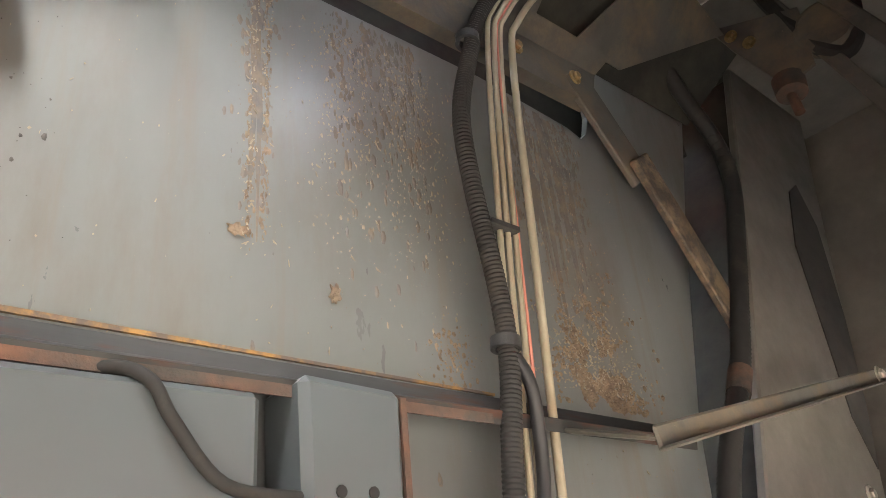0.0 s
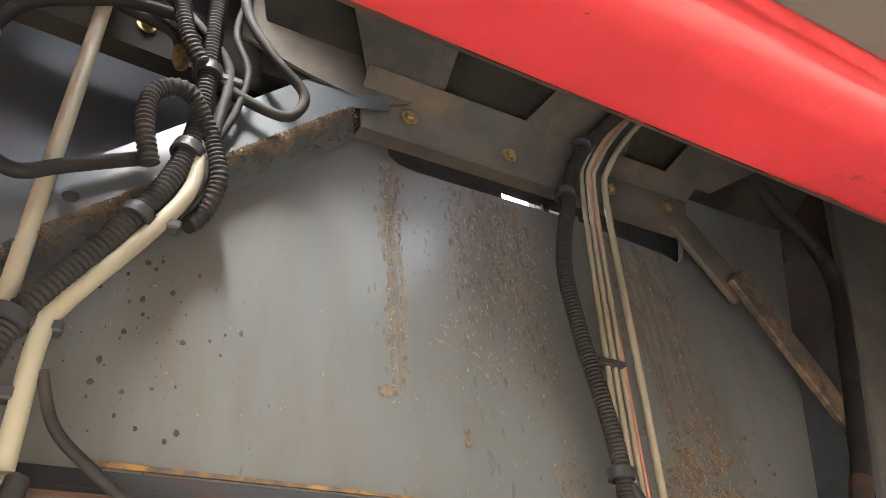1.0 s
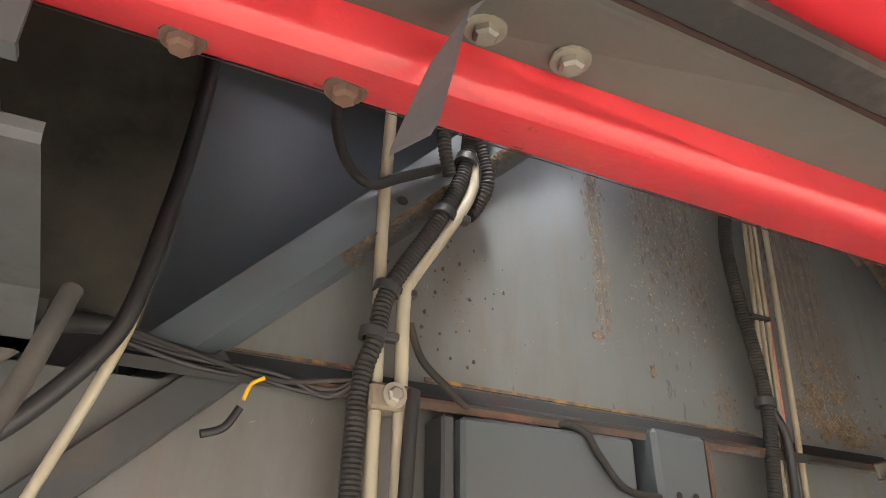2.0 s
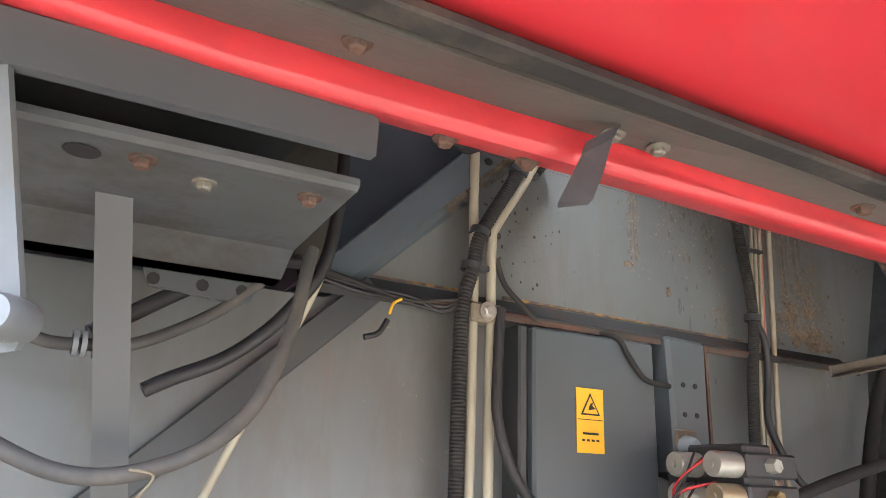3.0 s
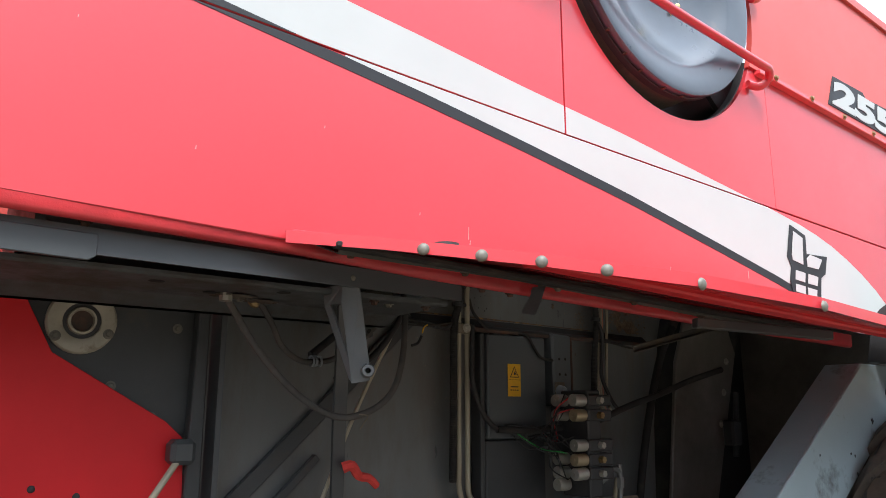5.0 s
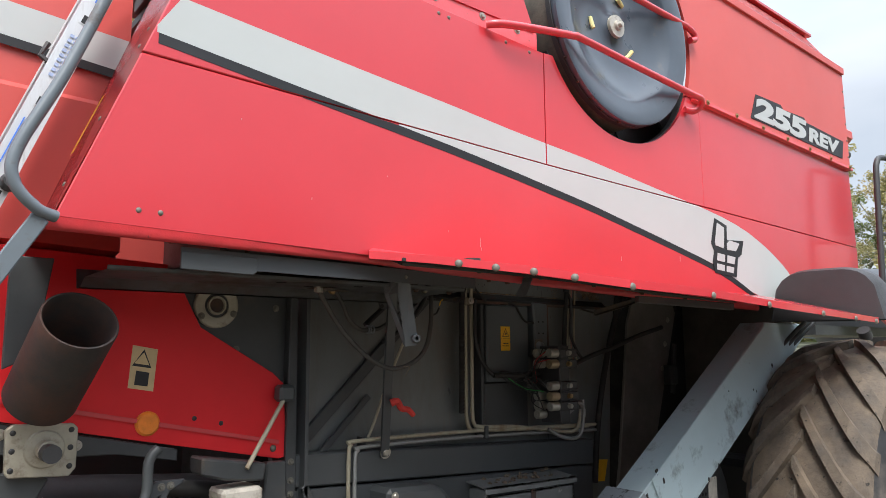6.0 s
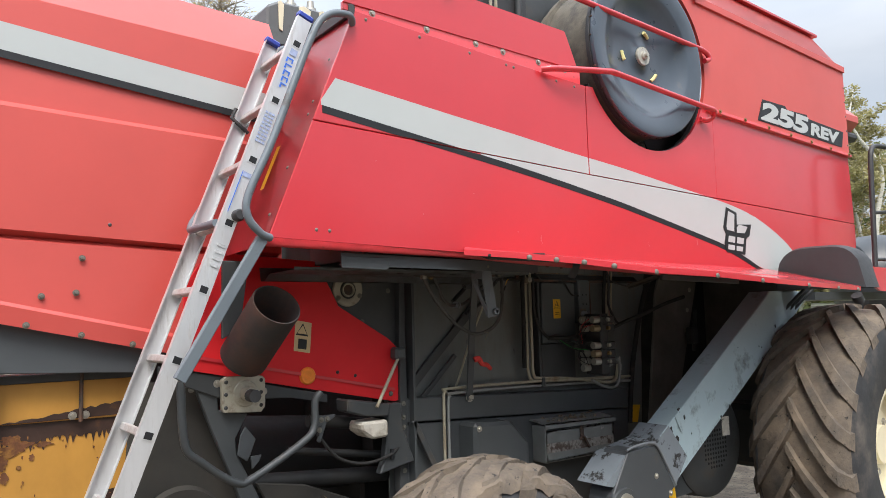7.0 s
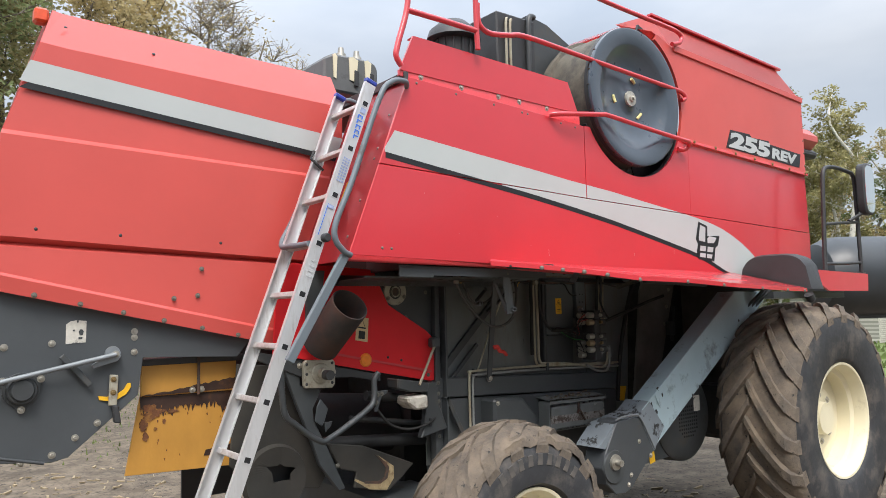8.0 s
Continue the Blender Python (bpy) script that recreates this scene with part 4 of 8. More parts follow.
def rear_hood():
    HY = 0.63
    # lines of the hood along x: height at the rear end and at the front end
    X0, X1 = -3.46, -1.62

    def at(z0, z1, x):
        return z0 + (z1 - z0) * (x - X0) / (X1 - X0)
    lines = [(1.895, 1.485, HY + 0.01), (1.97, 1.56, HY), (1.985, 1.575, HY + 0.012), (2.105, 2.03, HY + 0.014), (2.125, 2.05, HY + 0.05), (2.15, 2.06, HY - 0.0), (2.63, 2.57, HY - 0.012), (2.655, 2.59, HY + 0.01), (3.105, 3.04, HY + 0.01), (3.33, 3.27, HY + 0.15), (3.42, 3.36, 1.2)]
    xs = [X0] + [-3.18 + (X1 + 3.18) * i / 11 for i in range(12)]
    bm = bmesh.new()
    rows = []
    for x in xs:
        r = []
        for z0, z1, y in lines:
            z = at(z0, z1, x)
            lean = max(0, (z - 2.62)) * 0.33 * (1 if x == X0 else 0)
            r.append(bm.verts.new((x + lean, y, z)))
        rows.append(r)
    for a, b in zip(rows, rows[1:]):
        for i in range(len(lines) - 1):
            bm.faces.new((a[i], a[i + 1], b[i + 1], b[i]))
    bmesh.ops.recalc_face_normals(bm, faces=bm.faces)
    bmesh.ops.solidify(bm, geom=bm.faces, thickness=0.012)
    hood = part("rear_hood", bm, RED_FADED, combine, "faded red rear hood with pressed ledges and a white stripe")
    # rear end wall, far side and top
    bm = bmesh.new()
    end = [rows_co for rows_co in [(X0 + max(0, at(z0, z1, X0) - 2.62) * 0.33, y, at(z0, z1, X0)) for z0, z1, y in lines]]
    bm.faces.new([bm.verts.new((x, y, z)) for x, y, z in end] + [bm.verts.new((-3.0, 1.6, 3.42)), bm.verts.new((-3.2, 1.6, 1.9))])
    bmesh.ops.solidify(bm, geom=bm.faces, thickness=0.012)
    part("hood_end", bm, RED_FADED, hood)
    part("hood_far_side", box((-2.95, 2.0, 1.6), (-1.0, 2.02, 3.3)), RED_FADED, hood)

    def stripe(top, low, m, nm, y):
        part(nm, slab([(X0 + 0.075, low[0]), (-1.62, low[1]), (-1.62, top[1]), (X0 + 0.118, top[0])], y, y + 0.002), m, hood)
    stripe((3.003, 2.835), (2.895, 2.712), WHITE, "white_stripe", HY - 0.006)
    stripe((2.895, 2.712), (2.862, 2.68), BLACK, "black_stripe", HY - 0.0058)
    for x in (-3.36, -3.15, -2.95):
        put("bolt", RIVET_DARK, hood, facing((x, HY + 0.006, 2.605 - 0.03 * (x + 3.4)), OUT))
    for x in (-3.3, -2.92, -2.4):
        put("bolt", RIVET_DARK, hood, facing((x, HY + 0.0, 2.19 - 0.035 * (x + 3.4)), OUT))
    for x, z in ((-3.18, 3.22), (-2.82, 3.12), (-2.6, 3.13), (-2.75, 3.17)):
        put("bolt", RIVET_DARK, hood, facing((x, HY + 0.06, z), (0, -0.7, 0.7)))
    for p in ((-2.503, 2.01), (-2.523, 1.867), (-2.649, 1.852)):
        put("bolt", BOLT_SMALL, hood, facing((p[0], HY + 0.004, p[1]), OUT))
    bolts(hood, [(-3.3 + 0.2 * i, HY - 0.002, 1.872 - 0.224 * 0.2 * i) for i in range(6)], BOLT_SMALL)
    part("tail_lamp", box((-3.31, HY + 0.12, 3.25), (-3.245, HY + 0.2, 3.325), w=0.012), LAMPRED, hood, "small red-orange tail lamp")
    return hood


rear_hood()


FLANGE = paint("yellow_plated_flange", (0.4, 0.375, 0.3), 0.45, metal=0.3, vary=0.12, scale=20, dirt=(0.14, 0.1, 0.06), dirt_at=0.66, dirt_wide=0.12, dirt_scale=18)


def star_cap(c, r, star):
    """Round dust cap with a star-shaped opening cut through it."""
    bm = bmesh.new()
    cx, cz = c
    sx, sz = sum(p[0] for p in star) / len(star), sum(p[1] for p in star) / len(star)
    rim, hole, n = [], [], 60
    for k in range(n):
        a = 2 * math.pi * k / n
        u = k / n * len(star)
        i, f = int(u), u - int(u)
        ordered = sorted(star, key=lambda p: math.atan2(p[1] - sz, p[0] - sx) % (2 * math.pi))
        p, q = ordered[i % len(star)], ordered[(i + 1) % len(star)]
        hole.append(bm.verts.new((p[0] + (q[0] - p[0]) * f, 0.575, p[1] + (q[1] - p[1]) * f)))
        rim.append((bm.verts.new((cx + r * 0.93 * math.cos(a), 0.565, cz + r * 0.93 * math.sin(a))), bm.verts.new((cx + r * math.cos(a), 0.60, cz + r * math.sin(a)))))
    for k in range(n):
        j = (k + 1) % n
        bm.faces.new((hole[k], hole[j], rim[j][0], rim[k][0]))
        bm.faces.new((rim[k][0], rim[j][0], rim[j][1], rim[k][1]))
    bmesh.ops.recalc_face_normals(bm, faces=bm.faces)
    bmesh.ops.solidify(bm, geom=bm.faces, thickness=0.006)
    cap = part("dust_cap", bm, LEGGREY, combine, "dusty olive-grey cap with a star-shaped opening")
    part("cap_back", lathe([(0, 0), (r * 0.95, 0)], (cx, 0.64, cz), (0, 1, 0), 32), BLACK, cap)


def lower_side():
    # red lower plate and the grey plates beside it
    RY = 0.572
    red = [(-2.12, 1.535), (-1.51, 1.405), (-1.02, 1.305), (-0.985, 1.31), (-1.0, 1.585), (-1.05, 1.63), (-1.34, 1.80), (-1.42, 1.95), (-1.45, 2.02), (-2.0, 2.05), (-2.1, 1.9)]
    plate = part("lower_red_plate", slab(red, RY, RY + 0.012, w=0.002), RED_LOWER, combine, "red lower side plate with an orange reflector and stickers")
    part("fold", slab([(-2.1, 1.60), (-1.02, 1.375), (-1.02, 1.36), (-2.1, 1.585)], RY - 0.008, RY), RED, plate)
    bm = lathe([(0, -0.012), (0.035, -0.012), (0.042, -0.004), (0.042, 0)], (-1.514, RY, 1.467), (0, 1, 0), 28)
    part("reflector", bm, ORANGE, plate, "round orange reflector", True)
    st = part("sticker", slab([(-1.585, 1.59), (-1.50, 1.575), (-1.49, 1.72), (-1.575, 1.735)], RY - 0.002, RY), PALESTICK, plate, "faded warning sticker")
    part("sticker_sign", slab([(-1.575, 1.665), (-1.51, 1.655), (-1.536, 1.72)], RY - 0.003, RY - 0.002), BLACK, plate)
    part("sticker_field", slab([(-1.568, 1.665 + 0.008), (-1.517, 1.663 + 0.002), (-1.537, 1.71)], RY - 0.0035, RY - 0.003), PALESTICK, plate)
    part("sticker_sign", slab([(-1.565, 1.60), (-1.52, 1.593), (-1.516, 1.64), (-1.56, 1.648)], RY - 0.003, RY - 0.002), BLACK, plate)
    for x, z in ((-1.35, 1.475), (-1.25, 1.452)):
        put("hole", RIVET_DARK, plate, facing((x, RY, z), OUT))
    put("bolt", DOME, plate, facing((-1.04, RY, 1.345), OUT))
    # dark bearing plate
    BY = 0.60
    dark = [(-1.46, 2.2), (-1.45, 1.9), (-1.36, 1.80), (-1.01, 1.585), (-0.98, 1.6), (-0.985, 2.2)]
    d = part("bearing_plate", slab(dark, BY, BY + 0.02, w=0.003), DARKGREY, combine, "dark grey plate with a flanged bearing")
    b = part("bearing_flange", lathe([(0.046, 0.0), (0.046, -0.012), (0.05, -0.014), (0.08, -0.014), (0.085, -0.01), (0.085, 0.0)], (-1.276, BY, 1.883), (0, 1, 0), 36), FLANGE, d, "yellow-plated bearing flange", True)
    part("bearing_seal", lathe([(0.034, -0.004), (0.047, -0.004), (0.047, 0.002)], (-1.276, BY - 0.004, 1.883), (0, 1, 0), 32), PLASTIC, d, "black seal ring", True)
    part("bearing_ring", lathe([(0.026, -0.01), (0.029, -0.018), (0.034, -0.018), (0.036, -0.006)], (-1.276, BY - 0.002, 1.883), (0, 1, 0), 32), FLANGE, d, "plated inner ring", True)
    part("bearing_core", lathe([(0, -0.008), (0.026, -0.008), (0.027, 0.008)], (-1.276, BY - 0.003, 1.883), (0, 1, 0), 24), RUST, d, "rusty shaft end", True)
    for a in (95, 215, 335):
        put("bolt", BOLT_SMALL, d, facing((-1.276 + 0.072 * math.cos(radians(a)), BY - 0.014, 1.883 + 0.072 * math.sin(radians(a))), OUT))
    bolts(d, [(-1.40, BY, 1.885), (-1.36, BY, 1.80), (-1.19, BY, 1.72), (-1.03, BY, 1.88), (-1.08, BY, 1.64)], BOLT_SMALL)
    part("plate_edge", beam((-1.37, BY - 0.012, 1.80), (-1.01, BY - 0.012, 1.578), 0.012, 0.012), DARKGREY, d)
    # upright post
    post = part("post", slab([(-1.005, 0.7), (-0.945, 0.7), (-0.955, 2.0), (-0.985, 2.0)], 0.555, 0.60, w=0.004), DARKGREY, combine, "dark upright post with bolt holes")
    bolts(post, [(-0.973, 0.555, z) for z in (0.95, 1.0, 1.12, 1.17, 1.22, 1.29)], BOLT_SMALL)
    part("flange", slab([(-0.93, 0.7), (-0.915, 0.7), (-0.92, 2.0), (-0.935, 2.0)], 0.52, 0.60), GREY, post)
    # grey rod with bracket
    part("rod", rod((-1.015, 0.52, 1.55), (-1.20, 0.45, 1.30), 0.0085), TAN, combine, "pale plated prop rod", True)
    bm = box((-1.05, 0.50, 1.52), (-0.985, 0.565, 1.585), w=0.012)
    part("rod_pivot", bm, GREY, combine, "pivot block")
    part("latch", slab([(-1.359, 1.349), (-1.116, 1.309), (-1.125, 1.248), (-1.271, 1.263), (-1.356, 1.288)], 0.46, 0.58, w=0.008), DARKGREY, combine, "dark latch block")
    part("pale_block", slab([(-1.289, 1.232), (-1.133, 1.234), (-1.131, 1.152), (-1.221, 1.145), (-1.283, 1.189)], 0.45, 0.6, w=0.012), WHITEPL, combine, "off-white plastic reservoir")
    # grey sub-frame under the red plate
    rail = part("side_rail", slab([(-2.2, 1.55), (-1.40, 1.37), (-1.40, 1.33), (-1.6, 1.37), (-1.9, 1.38), (-2.2, 1.50)], 0.585, 0.62, w=0.003), DARKGREY, combine, "dark rail under the red plate")
    bolts(rail, [(-2.1, 0.585, 1.50), (-1.95, 0.585, 1.46), (-1.73, 0.585, 1.41)], BOLT_ZINC)
    hp = part("hub_plate", slab([(-1.935, 1.345), (-1.925, 1.33), (-1.755, 1.32), (-1.735, 1.345), (-1.735, 1.47), (-1.75, 1.485), (-1.92, 1.49), (-1.94, 1.475)], 0.555, 0.585, w=0.003), FLANGE, combine, "plated bearing plate with a shaft hub")
    part("hub", lathe([(0, -0.06), (0.03, -0.06), (0.03, -0.01), (0.055, -0.008), (0.06, 0)], (-1.83, 0.555, 1.41), (0, 1, 0), 24), FLANGE, hp, "", True)
    part("shaft_end", rod((-1.83, 0.44, 1.405), (-1.83, 0.50, 1.405), 0.028), PLASTIC, hp, "black shaft end", True)
    for x in (-1.92, -1.755):
        for z in (1.352, 1.41, 1.465):
            put("hole", RIVET_DARK, hp, facing((x, 0.555, z), OUT))
    leg = part("frame_leg", slab([(-2.046, 1.46), (-1.945, 1.468), (-1.938, 1.34), (-1.801, 1.315), (-1.859, 1.206), (-1.851, 1.134), (-1.763, 0.967), (-1.649, 0.721), (-1.691, 0.713), (-1.813, 0.874), (-1.868, 1.022), (-1.962, 1.244)], 0.60, 0.64, w=0.004), GREY, combine, "grey inclined frame leg")
    part("gusset", slab([(-1.821, 1.261), (-1.772, 1.199), (-1.797, 1.13), (-1.814, 1.103), (-1.859, 1.137), (-1.845, 1.22)], 0.575, 0.585, w=0.003), SLATE, leg, "bent lighter grey gusset")
    part("gusset", slab([(-1.795, 1.122), (-1.742, 1.124), (-1.754, 1.096), (-1.787, 1.064)], 0.58, 0.59, w=0.002), SLATE, leg)
    part("leg_panel", slab([(-2.277, 1.484), (-1.974, 1.452), (-1.799, 1.002), (-1.709, 0.815), (-1.768, 0.723), (-2.189, 0.80), (-2.319, 0.93)], 0.70, 0.715, w=0.003), LEGGREY, combine, "dusty dark panel behind the frame leg")
    for x, z in ((-2.06, 1.44), (-1.70, 0.86)):
        put("bolt", BOLT_SMALL, leg, facing((x, 0.60, z), OUT))
    star = [(-2.159, 0.921), (-2.092, 0.918), (-2.077, 0.93), (-2.047, 0.905), (-1.979, 0.895), (-2.013, 0.866), (-2.017, 0.832), (-2.063, 0.833), (-2.115, 0.83), (-2.126, 0.883)]
    star_cap((-2.1, 0.845), 0.191, star)
    sc = part("scorched_sheet", slab([(-1.743, 0.987), (-1.485, 0.94), (-1.112, 0.783), (-1.211, 0.704), (-1.307, 0.642), (-1.559, 0.698), (-1.54, 0.791), (-1.652, 0.822)], 0.65, 0.67, w=0.006), LEGGREY, combine, "sooty sheet with a scorched patch")
    part("scorch_rim", slab([(-1.558, 0.742), (-1.453, 0.673), (-1.326, 0.65), (-1.272, 0.713), (-1.271, 0.789), (-1.395, 0.875), (-1.332, 0.821), (-1.304, 0.787), (-1.319, 0.72), (-1.371, 0.695), (-1.471, 0.71), (-1.55, 0.752)], 0.6475, 0.6502), SCORCH, sc, "pale burnt edge of the paint")
    part("scorch_rim", slab([(-1.488, 0.713), (-1.371, 0.695), (-1.319, 0.72), (-1.304, 0.787), (-1.332, 0.821), (-1.414, 0.882), (-1.36, 0.825), (-1.331, 0.787), (-1.343, 0.731), (-1.389, 0.713), (-1.479, 0.727)], 0.6465, 0.6502), RUST, sc, "rusty ring inside the burnt edge")
    # bent grey tube
    part("bent_tube", tube(smooth_path([(-1.52, 0.42, 1.40), (-1.55, 0.42, 1.36), (-1.56, 0.41, 1.25), (-1.62, 0.4, 1.19), (-1.86, 0.38, 1.07), (-1.95, 0.36, 1.065), (-2.1, 0.34, 1.17), (-2.17, 0.33, 1.25), (-2.19, 0.33, 1.5)], 8), 0.017, 10), GREY, combine, "bent grey tube guard", True)
    # grey rear side plate
    gp = [(-3.6, 1.12), (-3.2, 1.075), (-3.13, 1.09), (-2.81, 1.36), (-2.785, 1.55), (-2.28, 1.525), (-2.2, 1.62), (-2.7, 1.735), (-3.43, 1.90), (-3.6, 1.93)]
    side = part("rear_side_plate", slab(gp, 0.69, 0.72, w=0.003), SLATE, combine, "slate grey rear side plate with levers and a bearing")
    part("sticker", slab([(-3.15, 1.635), (-3.06, 1.64), (-3.058, 1.745), (-3.1, 1.75), (-3.13, 1.745), (-3.15, 1.73)], 0.687, 0.69), PALEWHITE, side, "torn white sticker")
    bolts(side, [(-3.41, 0.69, 1.63), (-3.21, 0.69, 1.64), (-2.83, 0.69, 1.685), (-2.83, 0.69, 1.58), (-3.0, 0.69, 1.24), (-3.1, 0.69, 1.18), (-3.2, 0.69, 1.11), (-3.33, 0.69, 1.09), (-2.83, 0.69, 1.655)], BOLT_ZINC)
    part("rod", tube([(-3.7, 0.62, 1.42), (-2.93, 0.64, 1.575)], 0.012, 10), GALV, side, "long bright control rod", True)
    part("lever", slab([(-2.99, 1.56), (-2.93, 1.59), (-2.9, 1.565), (-2.92, 1.54), (-3.03, 1.51), (-3.04, 1.525)], 0.655, 0.675, w=0.003), GALV, side, "bright crank lever")
    lobe = []
    for k in range(48):
        a = 2 * math.pi * k / 48
        rr = 0.08 + 0.028 * max(0, math.cos(3 * (a - radians(30)))) ** 3
        lobe.append((-3.335 + rr * math.cos(a), 1.43 + rr * math.sin(a)))
    part("bearing_flange", slab(lobe, 0.676, 0.689, w=0.002), DARKGREY, side, "dark three-lobed bearing flange")
    part("bearing", lathe([(0, -0.045), (0.045, -0.045), (0.05, -0.04), (0.052, -0.03), (0.06, -0.03), (0.066, -0.024), (0.068, 0)], (-3.335, 0.678, 1.43), (0, 1, 0), 32), DARKGREY, side, "dark bearing cap", True)
    for a in (30, 150, 270):
        put("bolt", BOLT_ZINC, side, facing((-3.335 + 0.092 * math.cos(radians(a)), 0.676, 1.43 + 0.092 * math.sin(radians(a))), OUT))
    part("crank_disc", lathe([(0, -0.012), (0.036, -0.012), (0.038, 0.0)], (-2.935, 0.688, 1.578), (0, 1, 0), 24), GALV, side, "plated crank disc", True)
    put("bolt", BOLT_ZINC, side, facing((-2.93, 0.64, 1.577), OUT))
    bolts(side, [(-2.934, 0.665, 1.45), (-2.934, 0.665, 1.385)], BOLT_BRASS)
    for x, z, rx, rz in ((-3.082, 1.69, 0.012, 0.016), (-3.115, 1.70, 0.005, 0.005), (-3.085, 1.662, 0.012, 0.006), (-3.098, 1.745, 0.004, 0.01)):
        part("torn_spot", slab([(x + rx * math.cos(a), z + rz * math.sin(a)) for a in (0.2, 1.2, 2.0, 3.0, 4.1, 5.2)], 0.6845, 0.6868), DARKGREY, side)
    part("strap", beam((-3.17, 0.67, 1.58), (-3.04, 0.66, 1.43), 0.03, 0.012, up=(0, 1, 0)), DARKGREY, side)
    part("adjuster", slab([(-2.955, 1.32), (-2.915, 1.32), (-2.91, 1.47), (-2.95, 1.475)], 0.665, 0.68, w=0.004), FLANGE, side, "plated adjuster lever with black grip")
    part("grip", slab([(-2.93, 1.235), (-2.895, 1.23), (-2.91, 1.32), (-2.94, 1.325)], 0.655, 0.685, w=0.006), PLASTIC, side)
    part("quadrant", slab([(-3.0, 1.372), (-2.995, 1.352), (-2.96, 1.345), (-2.91, 1.348), (-2.87, 1.37), (-2.845, 1.405), (-2.848, 1.425), (-2.862, 1.425), (-2.88, 1.395), (-2.92, 1.37), (-2.96, 1.365)], 0.682, 0.688), YELLOW, side, "curved yellow scale", True)
    part("lower_rod", rod((-3.7, 0.64, 1.20), (-3.24, 0.64, 1.085), 0.008), DARKGREY, side)
    # yellow plates of the straw spreader
    yp = part("spreader_plate", slab([(-2.77, 1.34), (-2.25, 1.335), (-2.25, 1.5), (-2.77, 1.5)], 0.78, 0.80, w=0.002), PLATEYEL, combine, "worn yellow spreader plate with dark oil stains")
    part("spreader_flap", slab([(-2.84, 0.94), (-2.25, 0.915), (-2.25, 1.335), (-2.77, 1.34)], 0.795, 0.81, w=0.002), PLATEYEL, yp, "lower yellow flap, oil-stained")
    rs = random.Random(17)
    top = [(-2.77 + 0.02 * i, 1.342 + 0.0026 * i + rs.uniform(-0.006, 0.004)) for i in range(27)]
    part("oil_stain", slab(top + [(-2.25, 1.345), (-2.768, 1.3425)], 0.7765, 0.7785), PLATEOIL, yp, "dark oil stain along the lower edge")
    low = []
    for i in range(72):
        x = -2.255 - 0.0072 * i
        drip = rs.random() ** 3 * 0.05
        low.append((x, 1.332 - 0.055 - 0.02 * noise.noise((x * 7, 0, 0)) - drip - (0.03 if i < 14 else 0)))
    part("oil_stain", slab([(-2.772, 1.338), (-2.252, 1.334)] + low, 0.7915, 0.7935), PLATEOIL, yp, "dark oil running down the flap")
    part("rust_patch", slab([(-2.42, 1.02), (-2.25, 1.04), (-2.25, 0.99), (-2.33, 0.985), (-2.43, 0.99)], 0.7915, 0.7935), PLATEOIL, yp)
    def rusty(x, z, rx, rz, m, n=26):
        pts = []
        for k in range(n):
            a = 2 * math.pi * k / n
            g = 0.55 + 0.5 * abs(noise.noise((x * 3 + math.cos(a) * 1.7, z, math.sin(a) * 1.7))) + rs.uniform(-0.12, 0.22)
            pts.append((x + rx * g * math.cos(a), z + rz * g * math.sin(a)))
        part("rust_patch", slab(pts, 0.7912 - 0.0006 * rs.random(), 0.7935), m, yp)
    for x, z, rx, rz in ((-2.715, 1.235, 0.055, 0.035), (-2.75, 1.19, 0.03, 0.045), (-2.68, 1.255, 0.06, 0.02), (-2.72, 1.275, 0.05, 0.03), (-2.74, 1.13, 0.02, 0.035), (-2.60, 1.25, 0.04, 0.015), (-2.645, 1.2, 0.014, 0.02), (-2.69, 1.165, 0.012, 0.012)):
        rusty(x, z, rx, rz, FLAPRUST)
    for _ in range(26):
        rusty(-2.77 + 0.5 * rs.random() ** 1.5, 1.29 - 0.3 * rs.random() ** 1.6, rs.uniform(0.002, 0.006), rs.uniform(0.003, 0.012), FLAPRUST, 9)
    part("flap_rod", rod((-2.47, 0.765, 1.33), (-2.47, 0.765, 1.56), 0.008), RUST, yp)
    bolts(yp, [(-2.5, 0.775, 1.355), (-2.45, 0.775, 1.355)], BOLT_ZINC)
    part("spreader_beam", box((-2.85, 0.78, 1.50), (-2.2, 0.9, 1.535), w=0.003), DARKGREY, yp, "dark beam over the plate")
    # dark machinery between rear wheel and side plates; near-black colour carries the void's shade
    part("straw_drum", rod((-2.1, 1.15, 1.08), (-1.0, 1.15, 0.98), 0.2, 28), NEARBLACK, combine, "added near-black drum standing in for the dark void", True)
    part("inner_wall", box((-2.25, 1.7, 0.55), (-0.9, 1.72, 1.9)), PLASTIC, combine, "black sheet added as the dark void behind the frame")
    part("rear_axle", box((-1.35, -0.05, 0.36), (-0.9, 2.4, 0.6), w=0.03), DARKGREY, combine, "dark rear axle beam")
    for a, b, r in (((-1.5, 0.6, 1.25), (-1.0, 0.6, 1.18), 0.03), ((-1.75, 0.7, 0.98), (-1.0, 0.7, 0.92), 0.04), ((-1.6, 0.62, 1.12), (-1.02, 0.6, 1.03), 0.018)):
        part("cross_tube", rod(a, b, r), NEARBLACK, combine, "", True)
    bk = part("bracket", slab([(-1.503, 1.283), (-1.405, 1.283), (-1.414, 1.268), (-1.454, 1.247), (-1.488, 1.157), (-1.505, 1.166), (-1.483, 1.237), (-1.522, 1.219), (-1.525, 1.256)], 0.49, 0.505, w=0.003), SLATE, combine, "bent grey bracket with bolts")
    bolts(bk, [(x, 0.49, z) for x, z in [(-1.483, 1.263), (-1.453, 1.265), (-1.493, 1.217)]], BOLT_SMALL)
